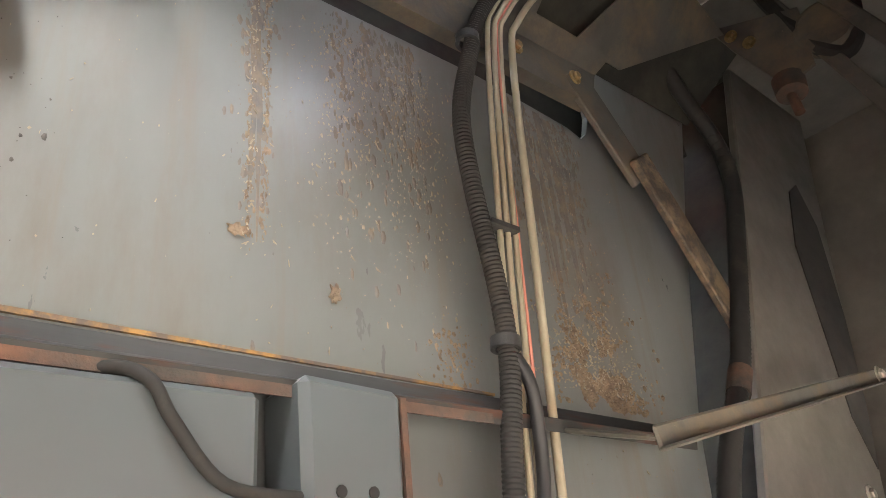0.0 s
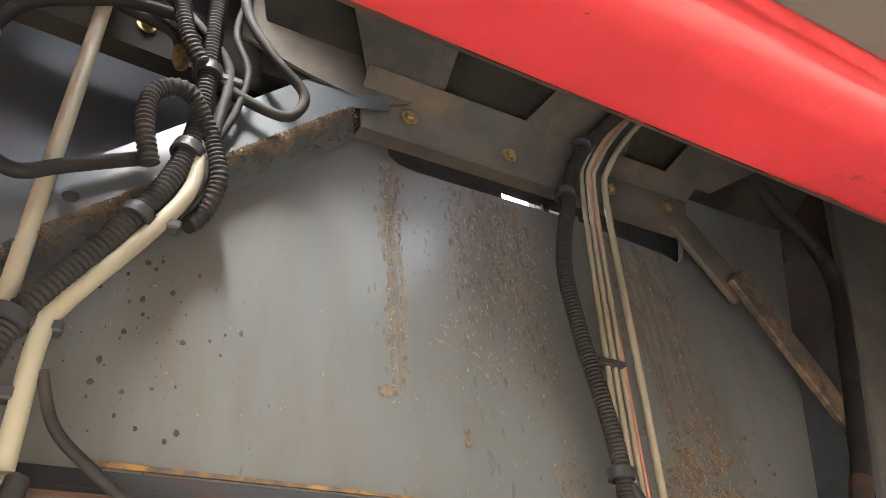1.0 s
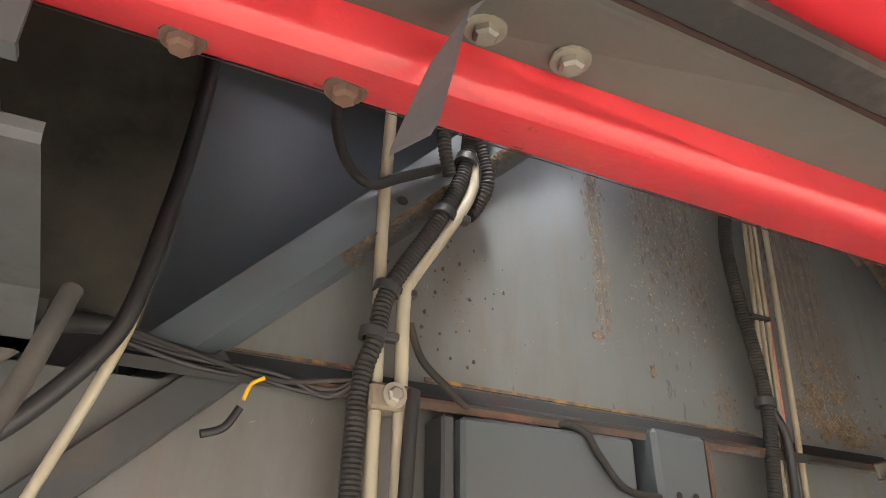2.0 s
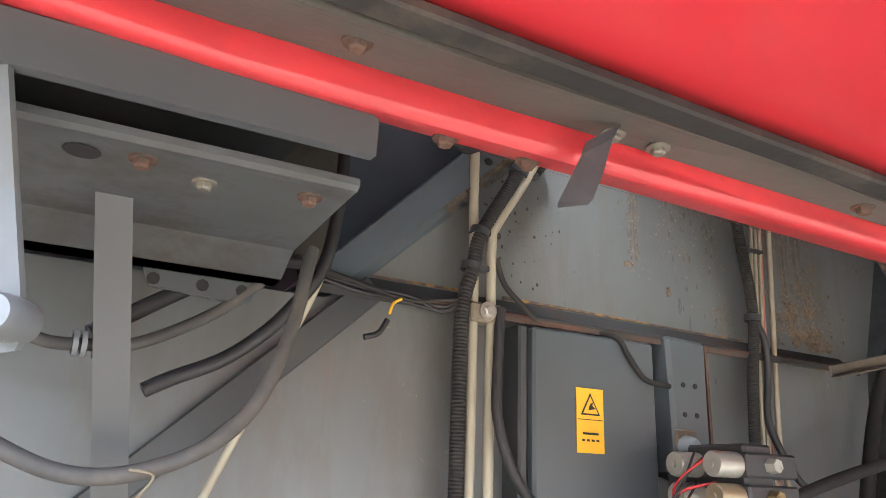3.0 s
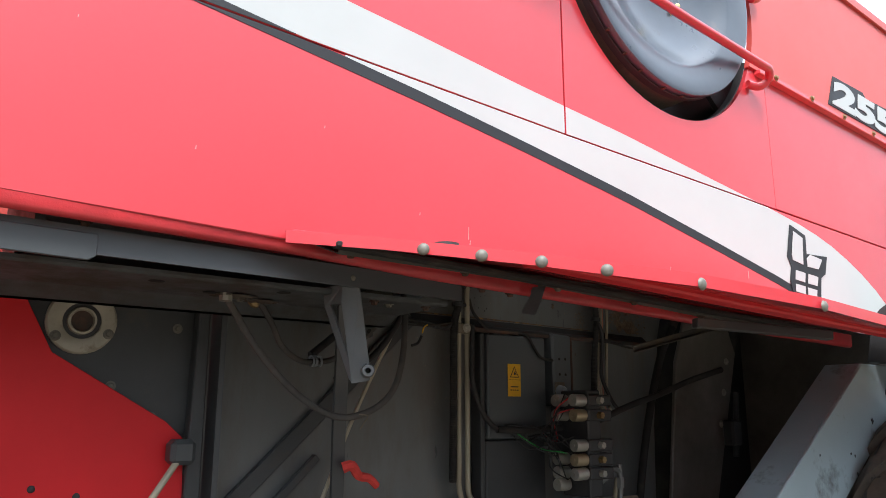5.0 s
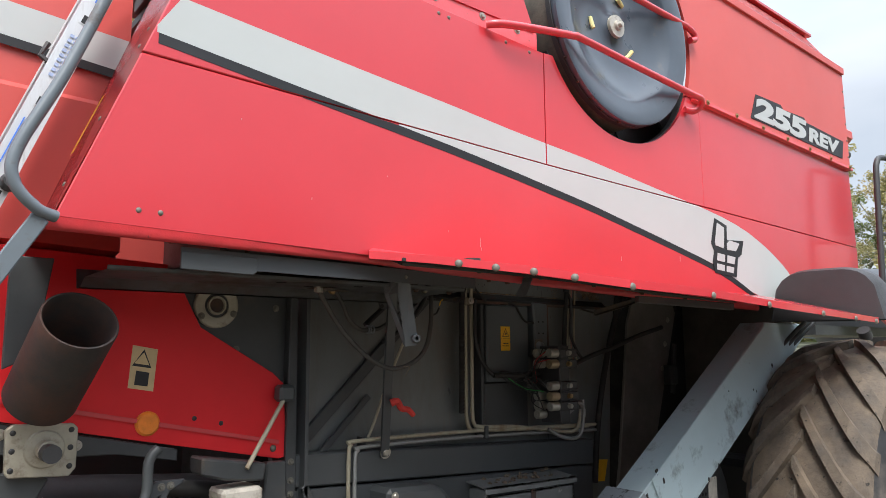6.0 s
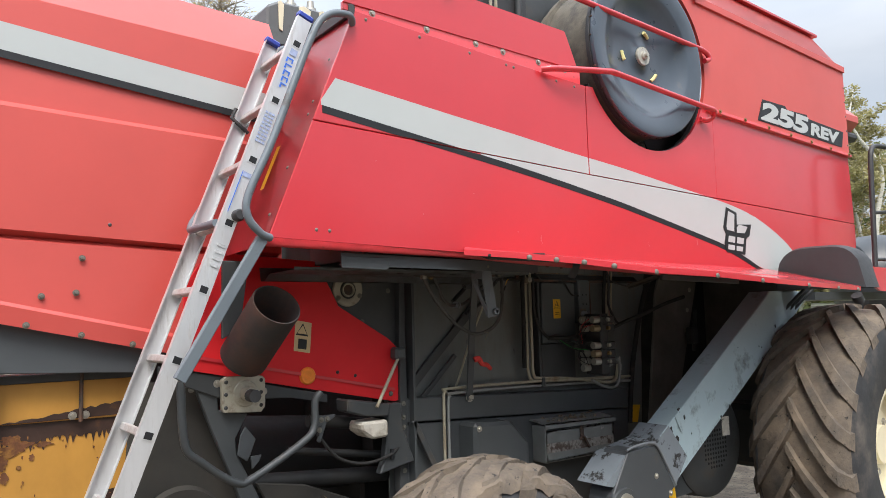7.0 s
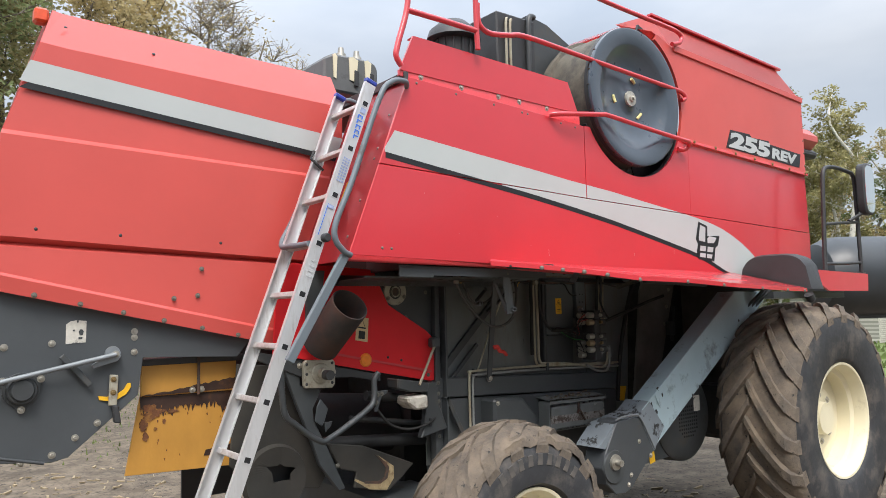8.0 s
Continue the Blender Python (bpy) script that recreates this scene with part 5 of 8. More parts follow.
    part("cable", tube(smooth_path([(-1.5, 0.5, 1.2), (-1.4, 0.49, 1.08), (-1.25, 0.5, 1.03), (-1.1, 0.5, 1.05), (-1.0, 0.53, 1.1)]), 0.008, 8), HOSE, combine, "", True)
    pf = part("post_foot", slab([(-1.092, 1.303), (-1.016, 1.302), (-1.01, 1.178), (-0.939, 1.001), (-1.152, 0.96), (-1.119, 1.033)], 0.51, 0.56, w=0.006), DARKGREY, combine, "dark foot of the post with a slot")
    part("slot", rod((-1.078, 0.5085, 1.079), (-1.079, 0.5085, 1.03), 0.012), BLACK, pf)
    part("stay", beam((-0.93, 0.53, 1.2), (-0.8, 0.53, 0.95), 0.03, 0.02, up=(0, 1, 0)), DARKGREY, combine)


lower_side()


def exhaust():
    a, b = Vector((-1.825, 0.225, 1.80)), Vector((-1.86, 0.50, 1.575))
    d = (b - a).normalized()
    L_ = (b - a).length
    part("exhaust_outlet", lathe([(0.099, L_), (0.099, 0.002), (0.102, -0.003), (0.107, -0.003), (0.109, 0.002), (0.109, L_), (0.099, L_)], a, d, 40), EXHAUST, combine, "sooty open pipe outlet", True)
    part("exhaust_bracket", slab([(-1.98, 1.66), (-1.9, 1.7), (-1.86, 2.0), (-1.98, 2.0)], 0.44, 0.46, w=0.003), DARKGREY, combine, "dark bracket of the outlet")


exhaust()


def access_rail():
    part("stair_handrail", tube(smooth_path([(-1.56, 0.02, 3.02), (-1.60, -0.02, 3.035), (-1.70, -0.03, 3.01), (-1.78, -0.03, 2.9), (-1.95, -0.03, 2.45), (-2.05, -0.03, 2.22), (-2.055, -0.03, 2.13), (-2.0, -0.02, 2.07), (-1.95, 0.0, 2.055)], 8), 0.016, 10), RAILBLUE, combine, "grey tubular handrail", True)
    part("stair_handrail", tube(smooth_path([(-1.56, 0.55, 3.05), (-1.66, 0.55, 3.05), (-1.75, 0.55, 2.9), (-1.98, 0.55, 2.35), (-2.1, 0.5, 2.15), (-2.13, 0.3, 2.12), (-2.12, 0.13, 2.12)], 8), 0.016, 10), RAILBLUE, combine, "grey tubular handrail", True)
    part("stair_bar", beam((-1.985, 0.0, 2.05), (-2.29, 0.02, 1.525), 0.045, 0.03, up=(0, 1, 0)), RAILBLUE, combine, "flat grey bar below the handrail")


access_rail()


def wheel(name, c, R, w, rim_r, lugs, lug_h, label, rng, cake=0.008):
    """c: centre of the outer side; the wheel goes in along +y."""
    root = new(name)
    root.parent = combine
    root.location = Vector(c) - WORLD[combine]
    WORLD[root] = Vector(c)
    root["label"] = label
    x, y, z = c
    t0 = R - lug_h
    prof = [(rim_r, 0.06), (rim_r + 0.02, 0.02), (rim_r + 0.1 * (R - rim_r), 0.0), ((rim_r + R) / 2, -0.012), (t0 - 0.10, 0.0), (t0 - 0.04, 0.025), (t0 - 0.012, 0.07), (t0, w / 2), (t0 - 0.012, w - 0.07), (t0 - 0.1, w), (rim_r, w - 0.05)]
    tyre = part("tyre", lathe(prof, c, (0, 1, 0), 72), SIDEWALL, root, "black rubber tyre caked with dried mud", True)

    def rad(s):
        # tread radius across the tyre, s from 0 (outer edge) to w
        return float(np.interp(s, [p[1] for p in prof[4:10]], [p[0] for p in prof[4:10]]))

    def lug(sign):
        bm = bmesh.new()
        rows = []
        n = 7
        for i in range(n + 1):
            u = i / n
            s = w * 0.52 - u * (w * 0.52 + 0.004) if sign < 0 else w * 0.48 + u * (w * 0.52 + 0.004)
            s = max(-0.004, min(w + 0.004, s))
            a = -u * 0.62 * (0.9 / R) ** 0.5 * (1 - 0.15 * u)
            half = (0.030 + 0.018 * u) / R
            r0, r1 = rad(s) - 0.02, min(R, rad(s) + lug_h) if u < 0.85 else rad(s) + lug_h * (1.0 - (u - 0.85) * 1.2)
            r1 += rng.uniform(-0.004, 0.004)
            row = []
            for rr, da in ((r0, -half * 1.35), (r1, -half), (r1, half), (r0, half * 1.35)):
                row.append(bm.verts.new((rr * math.sin(a + da), s, rr * math.cos(a + da))))
            rows.append(row)
        for p, q in zip(rows, rows[1:]):
            for k in range(3):
                bm.faces.new((p[k], p[k + 1], q[k + 1], q[k]))
        bm.faces.new(rows[0])
        bm.faces.new(rows[-1][::-1])
        return mesh_of("lug", bm, MUDDY)
    meshes = [(lug(-1), lug(-1)), (lug(1), lug(1))]
    for k in range(lugs):
        for side in (0, 1):
            a = 360 * (k + 0.5 * side) / lugs
            put("lug", meshes[side][k % 2], tyre, Matrix.Translation(c) @ pose(0, 0, 0, 0, a, 0))
    # mud skin between the lugs
    mud = lathe([(t0 - 0.085, 0.002), (t0 - 0.05, 0.012), (t0 - 0.02, 0.045), (t0, 0.1), (t0 + 0.006, w / 2), (t0, w - 0.1), (t0 - 0.05, w - 0.03)], c, (0, 1, 0), 150)
    for v in mud.verts:
        d = Vector((v.co.x - x, 0, v.co.z - z))
        k = noise.noise(v.co * 9) + 0.5 * noise.noise(v.co * 26)
        v.co += d.normalized() * (cake * (0.55 + k)) - Vector((0, max(0, k) * 0.006, 0))
    part("tread_mud", mud, MUDDY, tyre, "dried mud caked on the tread", True)
    rim = [(rim_r + 0.012, 0.035), (rim_r + 0.012, 0.02), (rim_r - 0.005, 0.022), (rim_r - 0.02, 0.05), (rim_r - 0.03, 0.12), (rim_r - 0.06, 0.14), (rim_r - 0.065, 0.24), (rim_r * 0.62, 0.25), (rim_r * 0.55, 0.21), (rim_r * 0.3, 0.20), (rim_r * 0.28, 0.15), (0, 0.15)]
    rimo = part("rim", lathe(rim, c, (0, 1, 0), 56), CREAM, root, "cream-painted steel wheel rim", True)
    for k in range(8):
        a = 2 * math.pi * k / 8
        put("bolt", BOLT_BIG, rimo, facing((x + rim_r * 0.42 * math.cos(a), y + 0.205, z + rim_r * 0.42 * math.sin(a)), OUT))
    # moulded marks on the sidewall, as plain bars
    for k in range(9 if R < 0.8 else 0):
        a = radians(50 + k * 9)
        rr = (rim_r + R) / 2 - 0.01
        put("sidewall_mark", MARK, tyre, Matrix.Translation((x + rr * math.cos(a), y - 0.012, z + rr * math.sin(a))) @ pose(0, 0, 0, 0, 90 - math.degrees(a), 0))
    return root


MARK = mesh_of("sidewall_mark", box((-0.018, 0.0, -0.03), (0.018, 0.006, 0.03), w=0.002), paint("raised_sidewall_mark", (0.05, 0.05, 0.05), 0.7, dirt=(0.13, 0.115, 0.1), dirt_at=0.5))
rng = random.Random(11)
wheel("front_wheel", (2.13, -0.62, 0.835), 0.93, 0.62, 0.435, 21, 0.05, "large muddy front wheel with a cream rim", rng)
wheel("rear_wheel", (-1.12, -0.46, 0.515), 0.63, 0.42, 0.29, 17, 0.036, "muddy rear steering wheel with a cream rim", rng, 0.026)


def unloading_chute():
    Y0, Y1 = -0.03, 0.125
    out = [(0.32, 1.005), (0.46, 0.745), (2.12, 1.81), (2.12, 1.86), (1.625, 1.86)]
    c = part("inclined_chute", slab(out, Y0, Y1, w=0.006), BLUEGREY, combine, "blue-grey inclined box elevator")
    part("chute_lip", beam((0.36, Y0 - 0.003, 1.037), (1.60, Y0 - 0.003, 1.838), 0.009, 0.006, up=(0, 1, 0)), BLUEGREY, c, "folded lip along the upper edge")
    part("collar", beam((0.505, Y0 - 0.004, 1.14), (0.56, Y0 - 0.004, 1.04), 0.012, 0.008, up=(0, 1, 0)), BLUEGREY, c, "welded collar strip")
    rk = random.Random(41)
    for x, z, r in ((1.449, 1.497, 0.006), (1.48, 1.489, 0.005), (1.567, 1.452, 0.007), (1.485, 1.419, 0.007), (1.667, 1.624, 0.011), (1.065, 1.146, 0.012), (0.97, 1.088, 0.008), (0.52, 1.0, 0.02), (0.47, 1.05, 0.024), (0.43, 0.99, 0.018), (0.6, 1.12, 0.012), (0.55, 1.17, 0.014), (0.66, 1.02, 0.006), (1.2, 1.5, 0.005)):
        pts = [(x + r * rk.uniform(0.4, 1.1) * math.cos(0.7 * k), z + r * rk.uniform(0.5, 1.5) * math.sin(0.7 * k)) for k in range(9)]
        part("paint_chip", slab(pts, Y0 - 0.0012, Y0 + 0.001), NEARBLACK, c)
    part("worn_cover", slab([(-0.11, 0.835), (0.05, 0.97), (0.335, 1.02), (0.44, 1.09), (0.60, 0.9), (0.47, 0.74), (0.33, 0.99), (0.1, 0.93), (-0.05, 0.82)], Y0 - 0.004, Y0 + 0.2), WORNGREY, c, "dented cover with worn-off paint")
    boot = [(-0.09, 0.70), (-0.06, 0.79), (0.07, 0.99), (0.32, 0.995), (0.462, 0.75), (0.2, 0.53), (0.13, 0.51), (0.03, 0.52), (-0.05, 0.59)]
    b = part("elevator_boot", slab(boot, Y0 - 0.012, Y1, w=0.006), SLATE, combine, "slate grey elevator boot")
    part("boot_hub", lathe([(0, -0.07), (0.022, -0.07), (0.022, -0.03), (0.05, -0.028), (0.055, 0)], (0.02, Y0 - 0.012, 0.73), (0, 1, 0), 24), ZINC, b, "shaft end with nut", True)
    part("boot_disc", lathe([(0, -0.012), (0.105, -0.012), (0.11, 0)], (0.02, Y0 - 0.012, 0.7), (0, 1, 0), 36), GREY, b, "", True)
    part("boot_strap", tube(smooth_path([(0.05, Y0 - 0.02, 1.0), (0.12, Y0 - 0.02, 1.015), (0.26, Y0 - 0.02, 1.015), (0.33, Y0 - 0.02, 0.97), (0.46, Y0 - 0.02, 0.76)], 4), 0.007, 8), GALV, b, "bright wire clip", True)
    bolts(b, [(0.3, Y0 - 0.012, 0.83), (0.2, Y0 - 0.012, 0.62), (0.17, Y0 - 0.012, 0.56), (0.42, Y0 - 0.012, 0.72)], BOLT_ZINC)
    part("sticker", slab([(0.49, 0.64), (0.55, 0.65), (0.54, 0.73), (0.48, 0.715)], 0.018, 0.02), YELLOW, b, "yellow warning sticker")
    # round perforated fan guard behind it
    fan = part("fan_guard", lathe([(0, 0.0), (0.3, 0.0), (0.34, 0.03), (0.35, 0.16), (0, 0.16)], (1.1, 0.12, 0.9), (0, 1, 0), 44), DARKGREY, combine, "dark round perforated fan guard", True)
    part("fan_plate", slab([(0.5, 0.6), (1.1, 0.62), (1.3, 0.75), (1.2, 1.4), (0.9, 1.3), (0.52, 0.75)], 0.16, 0.2), GREY, fan)
    for i in range(-4, 5):
        for j in range(-5, 6):
            if i * i + j * j < 25:
                put("hole", HOLE, fan, facing((1.12 + 0.028 * i, 0.119, 0.86 + 0.028 * j), OUT))
    part("guard_label", box((1.2, 0.115, 0.93), (1.28, 0.118, 1.05)), PALEWHITE, fan, "worn white label")


HOLE = mesh_of("hole", lathe([(0, 0.001), (0.009, 0.001), (0.009, 0)], (0, 0, 0), (0, 0, 1), 8), paint("punched_hole_dark", (0.012, 0.012, 0.012), 0.8))
unloading_chute()


# ---- service bay behind the side panel ----
def sheet(pts_list, thick, bm=None):
    """Flat pieces from corner lists, given a thickness."""
    one = bmesh.new()
    for pts in pts_list:
        one.faces.new([one.verts.new(p) for p in pts])
    bmesh.ops.remove_doubles(one, verts=one.verts, dist=1e-5)
    bmesh.ops.solidify(one, geom=one.faces, thickness=thick)
    return join(bm, one)


def inner_wall():
    # flat lower field, bounded above by a diagonal flange and a slotted beam
    low = [(-1.0, 0.75), (1.06, 0.75), (1.1, 1.2), (1.12, 1.6), (1.18, 2.0), (1.30, 2.36), (1.45, 2.75), (1.06, 2.75), (1.06, 2.56), (1.045, 2.515), (1.025, 2.495), (0.99, 2.505), (0.78, 2.518), (0.45, 2.508), (0.42, 2.512), (0.403, 2.525), (0.40, 2.545), (0.405, 2.57), (0.37, 2.57), (-0.26, 1.975), (-0.30, 1.95), (-1.0, 1.95)]
    w = part("bay_wall", slab(low, WY, WY + 0.012), WALLGREY, combine, "grey sheet-metal wall of the service bay, dusty with rust streaks")
    part("upper_wall", slab([(-0.9, 1.93), (-0.25, 1.93), (0.40, 2.52), (0.62, 2.75), (0.62, 3.05), (-0.9, 3.05)], WY + 0.16, WY + 0.172), GALVBLUE, w, "blue-grey recessed upper wall")
    # black sheets stand in for the slot's dark inside; a gap shows sky
    part("slot_back", slab([(0.36, 2.40), (1.3, 2.40), (1.3, 2.605), (0.36, 2.605)], WY + 0.10, WY + 0.11), FLAP_VOID, w)
    part("slot_back", slab([(0.36, 2.605), (0.70, 2.605), (0.70, 3.0), (0.36, 3.0)], WY + 0.10, WY + 0.11), FLAP_VOID, w)
    part("slot_back", slab([(0.89, 2.605), (1.45, 2.605), (1.45, 3.0), (0.89, 3.0)], WY + 0.10, WY + 0.11), FLAP_VOID, w)
    part("slot_back", slab([(0.70, 2.637), (0.89, 2.637), (0.89, 3.0), (0.70, 3.0)], WY + 0.10, WY + 0.11), FLAP_VOID, w)
    part("slot_back", slab([(0.80, 2.605), (0.815, 2.605), (0.815, 2.66), (0.80, 2.66)], WY + 0.10, WY + 0.11), FLAP_VOID, w)
    ub = part("top_channel", sheet([[(-0.9, 0.74, 2.66), (0.32, 0.74, 2.605), (0.32, 0.70, 2.60), (-0.9, 0.70, 2.655)], [(-0.9, 0.70, 2.655), (0.32, 0.70, 2.60), (0.32, 0.70, 2.72), (-0.9, 0.70, 2.78)]], 0.005), FLAP_VOID, w, "dark dusty channel above the recessed wall")
    bolts(ub, [(0.03, 0.697, 2.66), (0.262, 0.697, 2.645)], BOLT_BRASS)
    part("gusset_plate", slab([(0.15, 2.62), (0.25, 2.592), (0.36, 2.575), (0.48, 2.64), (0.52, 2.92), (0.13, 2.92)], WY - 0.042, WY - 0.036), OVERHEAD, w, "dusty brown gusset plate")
    # rust streaks, blots and chaff that cling to the sheet
    def stain(pts, m, nm, label):
        part(nm, slab(pts, WY - 0.0022, WY + 0.002), m, w, label)
    rng_ = random.Random(3)

    def blotch(x, z, rx, rz, m, nm, label, n=18):
        pts = []
        for k in range(n):
            a = 2 * math.pi * k / n
            f = rng_.uniform(0.45, 1.15)
            pts.append((x + rx * f * math.cos(a), z + rz * f * math.sin(a)))
        stain(pts, m, nm, label)
    blotch(0.5, 2.081, 0.008, 0.014, CHAFF, "chaff_blot", "clinging chaff")
    blotch(0.385, 2.128, 0.012, 0.008, CHAFF, "chaff_blot", "clinging chaff")
    # dried dirt runs: long thin tongues that start at the slot and at the brace
    for _ in range(14):
        x = rng_.choice((0.40, 0.42, 0.52, 0.83, 0.87, 0.9, 0.93, 0.97)) + rng_.uniform(-0.012, 0.012)
        zt, zl = rng_.uniform(2.40, 2.51), rng_.uniform(2.02, 2.3)
        wd = rng_.uniform(0.0015, 0.0055) * (1.6 if x > 0.7 else 1)
        lean = rng_.uniform(-0.005, 0.02) * (1 if x > 0.7 else 0.3)
        left, right = [], []
        for k in range(11):
            u = k / 10
            z = zt + (zl - zt) * u
            c = x + lean * u + 0.004 * noise.noise((x * 40, z * 9, 1))
            h = wd * (0.5 + 0.7 * abs(noise.noise((x * 90, z * 22, 4)))) * (1 - u ** 3 * 0.8)
            left.append((c - h, z))
            right.append((c + h, z))
        part("dirt_run", slab(left + right[::-1], WY - 0.0005 - 0.0003 * rng_.random(), WY + 0.002), RUNDIRT, w)
    # caked patch low on the wall
    bm = bmesh.new()
    for _ in range(2600):
        x, z = 0.945 + rng_.gauss(0, 0.05), 2.0 + abs(rng_.gauss(0, 0.075))
        if noise.noise((x * 24, z * 18, 2)) < -0.02:
            continue
        r = 0.0012 + 0.0045 * rng_.random() ** 2
        n = 5
        top = bm.verts.new((x, WY - 0.0012 - r * 0.5, z))
        ring = [bm.verts.new((x + r * rng_.uniform(0.6, 1.3) * math.cos(2 * math.pi * k / n), WY - 0.0003, z + r * rng_.uniform(0.6, 1.3) * math.sin(2 * math.pi * k / n))) for k in range(n)]
        for k in range(n):
            bm.faces.new((top, ring[k], ring[(k + 1) % n]))
    tagged(part("caked_chaff", bm, CHAFF, w, "chaff caked on the wall"), kind="stuff")
    # loose chaff stuck to the wall
    bm = bmesh.new()
    for _ in range(1500):
        u = rng_.random()
        if u < 0.45:
            x, z = rng_.gauss(0.93, 0.06), 2.02 + abs(rng_.gauss(0, 0.07))
        elif u < 0.6:
            x, z = 0.395 + rng_.choice((0, 0, 0.016)) + rng_.gauss(0, 0.004), 2.5 - 0.4 * rng_.random() ** 1.6
        elif u < 0.75:
            x, z = rng_.uniform(0.42, 0.72), rng_.uniform(2.12, 2.46)
        else:
            x, z = rng_.uniform(-0.25, 1.15), rng_.uniform(1.6, 2.4)
        if z > 1.95 and z > 1.985 + (x + 0.26) * 0.92:
            continue
        a, n, s = rng_.uniform(0.3, 2.8), 0.001 + 0.009 * rng_.random() ** 4, 0.0003 + 0.0008 * rng_.random() ** 2
        d = Vector((math.cos(a), 0, math.sin(a)))
        e = Vector((-d.z, 0, d.x)) * s
        p = Vector((x, WY - 0.0025, z))
        q = [bm.verts.new(c) for c in (p - e, p + d * n - e, p + d * n + e, p + e, p + d * n * 0.5 + Vector((0, 0.0025, 0)))]
        bm.faces.new(q[3::-1])
        for i in range(4):
            bm.faces.new((q[i], q[(i + 1) % 4], q[4]))
    tagged(part("chaff", bm, CHAFFBIT, w, "bits of straw stuck to the wall"), kind="stuff")
    # oil spatter near the harness, brown dust streaks below the slot
    def flecks(count, place, r0, r1, tall, m, nm, label):
        bm = bmesh.new()
        for _ in range(count):
            x, z = place()
            if z > 1.99 + (x + 0.26) * 0.92 or z > 2.5:
                continue
            r = r0 + (r1 - r0) * rng_.random() ** 4
            n = 6
            top = bm.verts.new((x, WY - 0.0006 - r * 0.15, z))
            ring = [bm.verts.new((x + r * rng_.uniform(0.6, 1.3) * math.cos(2 * math.pi * k / n), WY - 0.0002, z + tall * r * rng_.uniform(0.6, 1.3) * math.sin(2 * math.pi * k / n))) for k in range(n)]
            for k in range(n):
                bm.faces.new((top, ring[k], ring[(k + 1) % n]))
        tagged(part(nm, bm, m, w, label), kind="stuff")
    flecks(170, lambda: (rng_.gauss(0.09, 0.06), rng_.gauss(2.17, 0.07)), 0.0005, 0.0034, 1.4, OILDARK, "oil_spatter", "dark oil spatter on the wall")
    flecks(2600, lambda: (rng_.choice((0.4, 0.52, 0.56, 0.6, 0.63, 0.84, 0.88, 0.92, 0.95, 0.98)) + rng_.gauss(0, 0.012), 2.5 - abs(rng_.gauss(0, 0.17))), 0.0005, 0.0045, 2.6, RUNDIRT, "dust_streak", "brown dust streaked down the wall")
    flecks(2400, lambda: (rng_.choice((0.5, 0.545, 0.6, 0.635, 0.655, 0.86, 0.9, 0.95)) + rng_.gauss(0, 0.016), 2.47 - abs(rng_.gauss(0, 0.14))), 0.0004, 0.0022, 1.8, CHAFFBIT, "pale_dust", "pale chaff dust on the wall")
    flecks(500, lambda: (0.4 + rng_.choice((-0.003, 0.014)) + rng_.gauss(0, 0.003), 2.5 - 0.38 * rng_.random()), 0.0006, 0.0028, 2.2, CHAFF, "rust_run", "two rusty runs down the wall")
    flecks(160, lambda: (rng_.gauss(0.665, 0.02), rng_.gauss(2.03, 0.025)), 0.0008, 0.004, 1.2, CHAFF, "chaff_patch", "clinging chaff beside the conduit")
    # diagonal flange
    d = part("diagonal_flange", sheet([[(-0.25, WY - 0.004, 1.972), (0.345, WY - 0.004, 2.53), (0.318, WY - 0.045, 2.55), (-0.28, WY - 0.045, 1.972)],
                                       [(-0.28, WY - 0.045, 1.972), (0.318, WY - 0.045, 2.55), (0.25, WY - 0.035, 2.585), (-0.352, WY - 0.035, 1.968)], [(0.318, WY - 0.045, 2.55), (0.385, WY - 0.045, 2.575), (0.34, WY - 0.037, 2.64), (0.25, WY - 0.035, 2.585)], [(-0.352, WY - 0.035, 1.968), (0.25, WY - 0.035, 2.585), (0.26, WY + 0.16, 2.60), (-0.345, WY + 0.16, 1.98)]], 0.004), GALVBLUE, w, "folded blue-grey diagonal flange")
    # chaff lying along the flange: a ragged low heap with loose bits on it
    bm = bmesh.new()
    rows = []
    for k in range(101):
        t = 0.42 + 0.57 * k / 100
        a = Vector((-0.25, WY - 0.004, 1.974)).lerp(Vector((0.345, WY - 0.004, 2.532)), t)
        b = Vector((-0.28, WY - 0.046, 1.976)).lerp(Vector((0.318, WY - 0.046, 2.553)), t)
        full = max(0.12, min(1, 0.55 + 0.9 * noise.noise((t * 14, 0, 1)))) * min(1, (t - 0.40) * 7)
        rows.append([bm.verts.new(b.lerp(a, v * 0.62 * full) + Vector((0.003, -0.003, -0.004)) * full * h * rng_.uniform(0.6, 1.7)) for v, h in ((0, 0.15), (0.3, 1.2), (0.6, 1.3), (0.85, 0.8), (1.0, 0.05))])
    for a, b in zip(rows, rows[1:]):
        for i in range(4):
            bm.faces.new((a[i], a[i + 1], b[i + 1], b[i]))
    for k in range(900):
        t, v = rng_.uniform(0.3, 1.0), 1 - 0.75 * rng_.random() ** 2
        p = Vector((-0.25, WY - 0.004, 1.978)).lerp(Vector((0.345, WY - 0.004, 2.536)), t).lerp(Vector((-0.28, WY - 0.046, 1.982)).lerp(Vector((0.318, WY - 0.046, 2.557)), t), v) + Vector((0.005, -0.002, -0.007))
        q = Vector((rng_.uniform(-1, 1), rng_.uniform(-1, 1), rng_.uniform(-0.6, 0.8))) * rng_.uniform(0.002, 0.007)
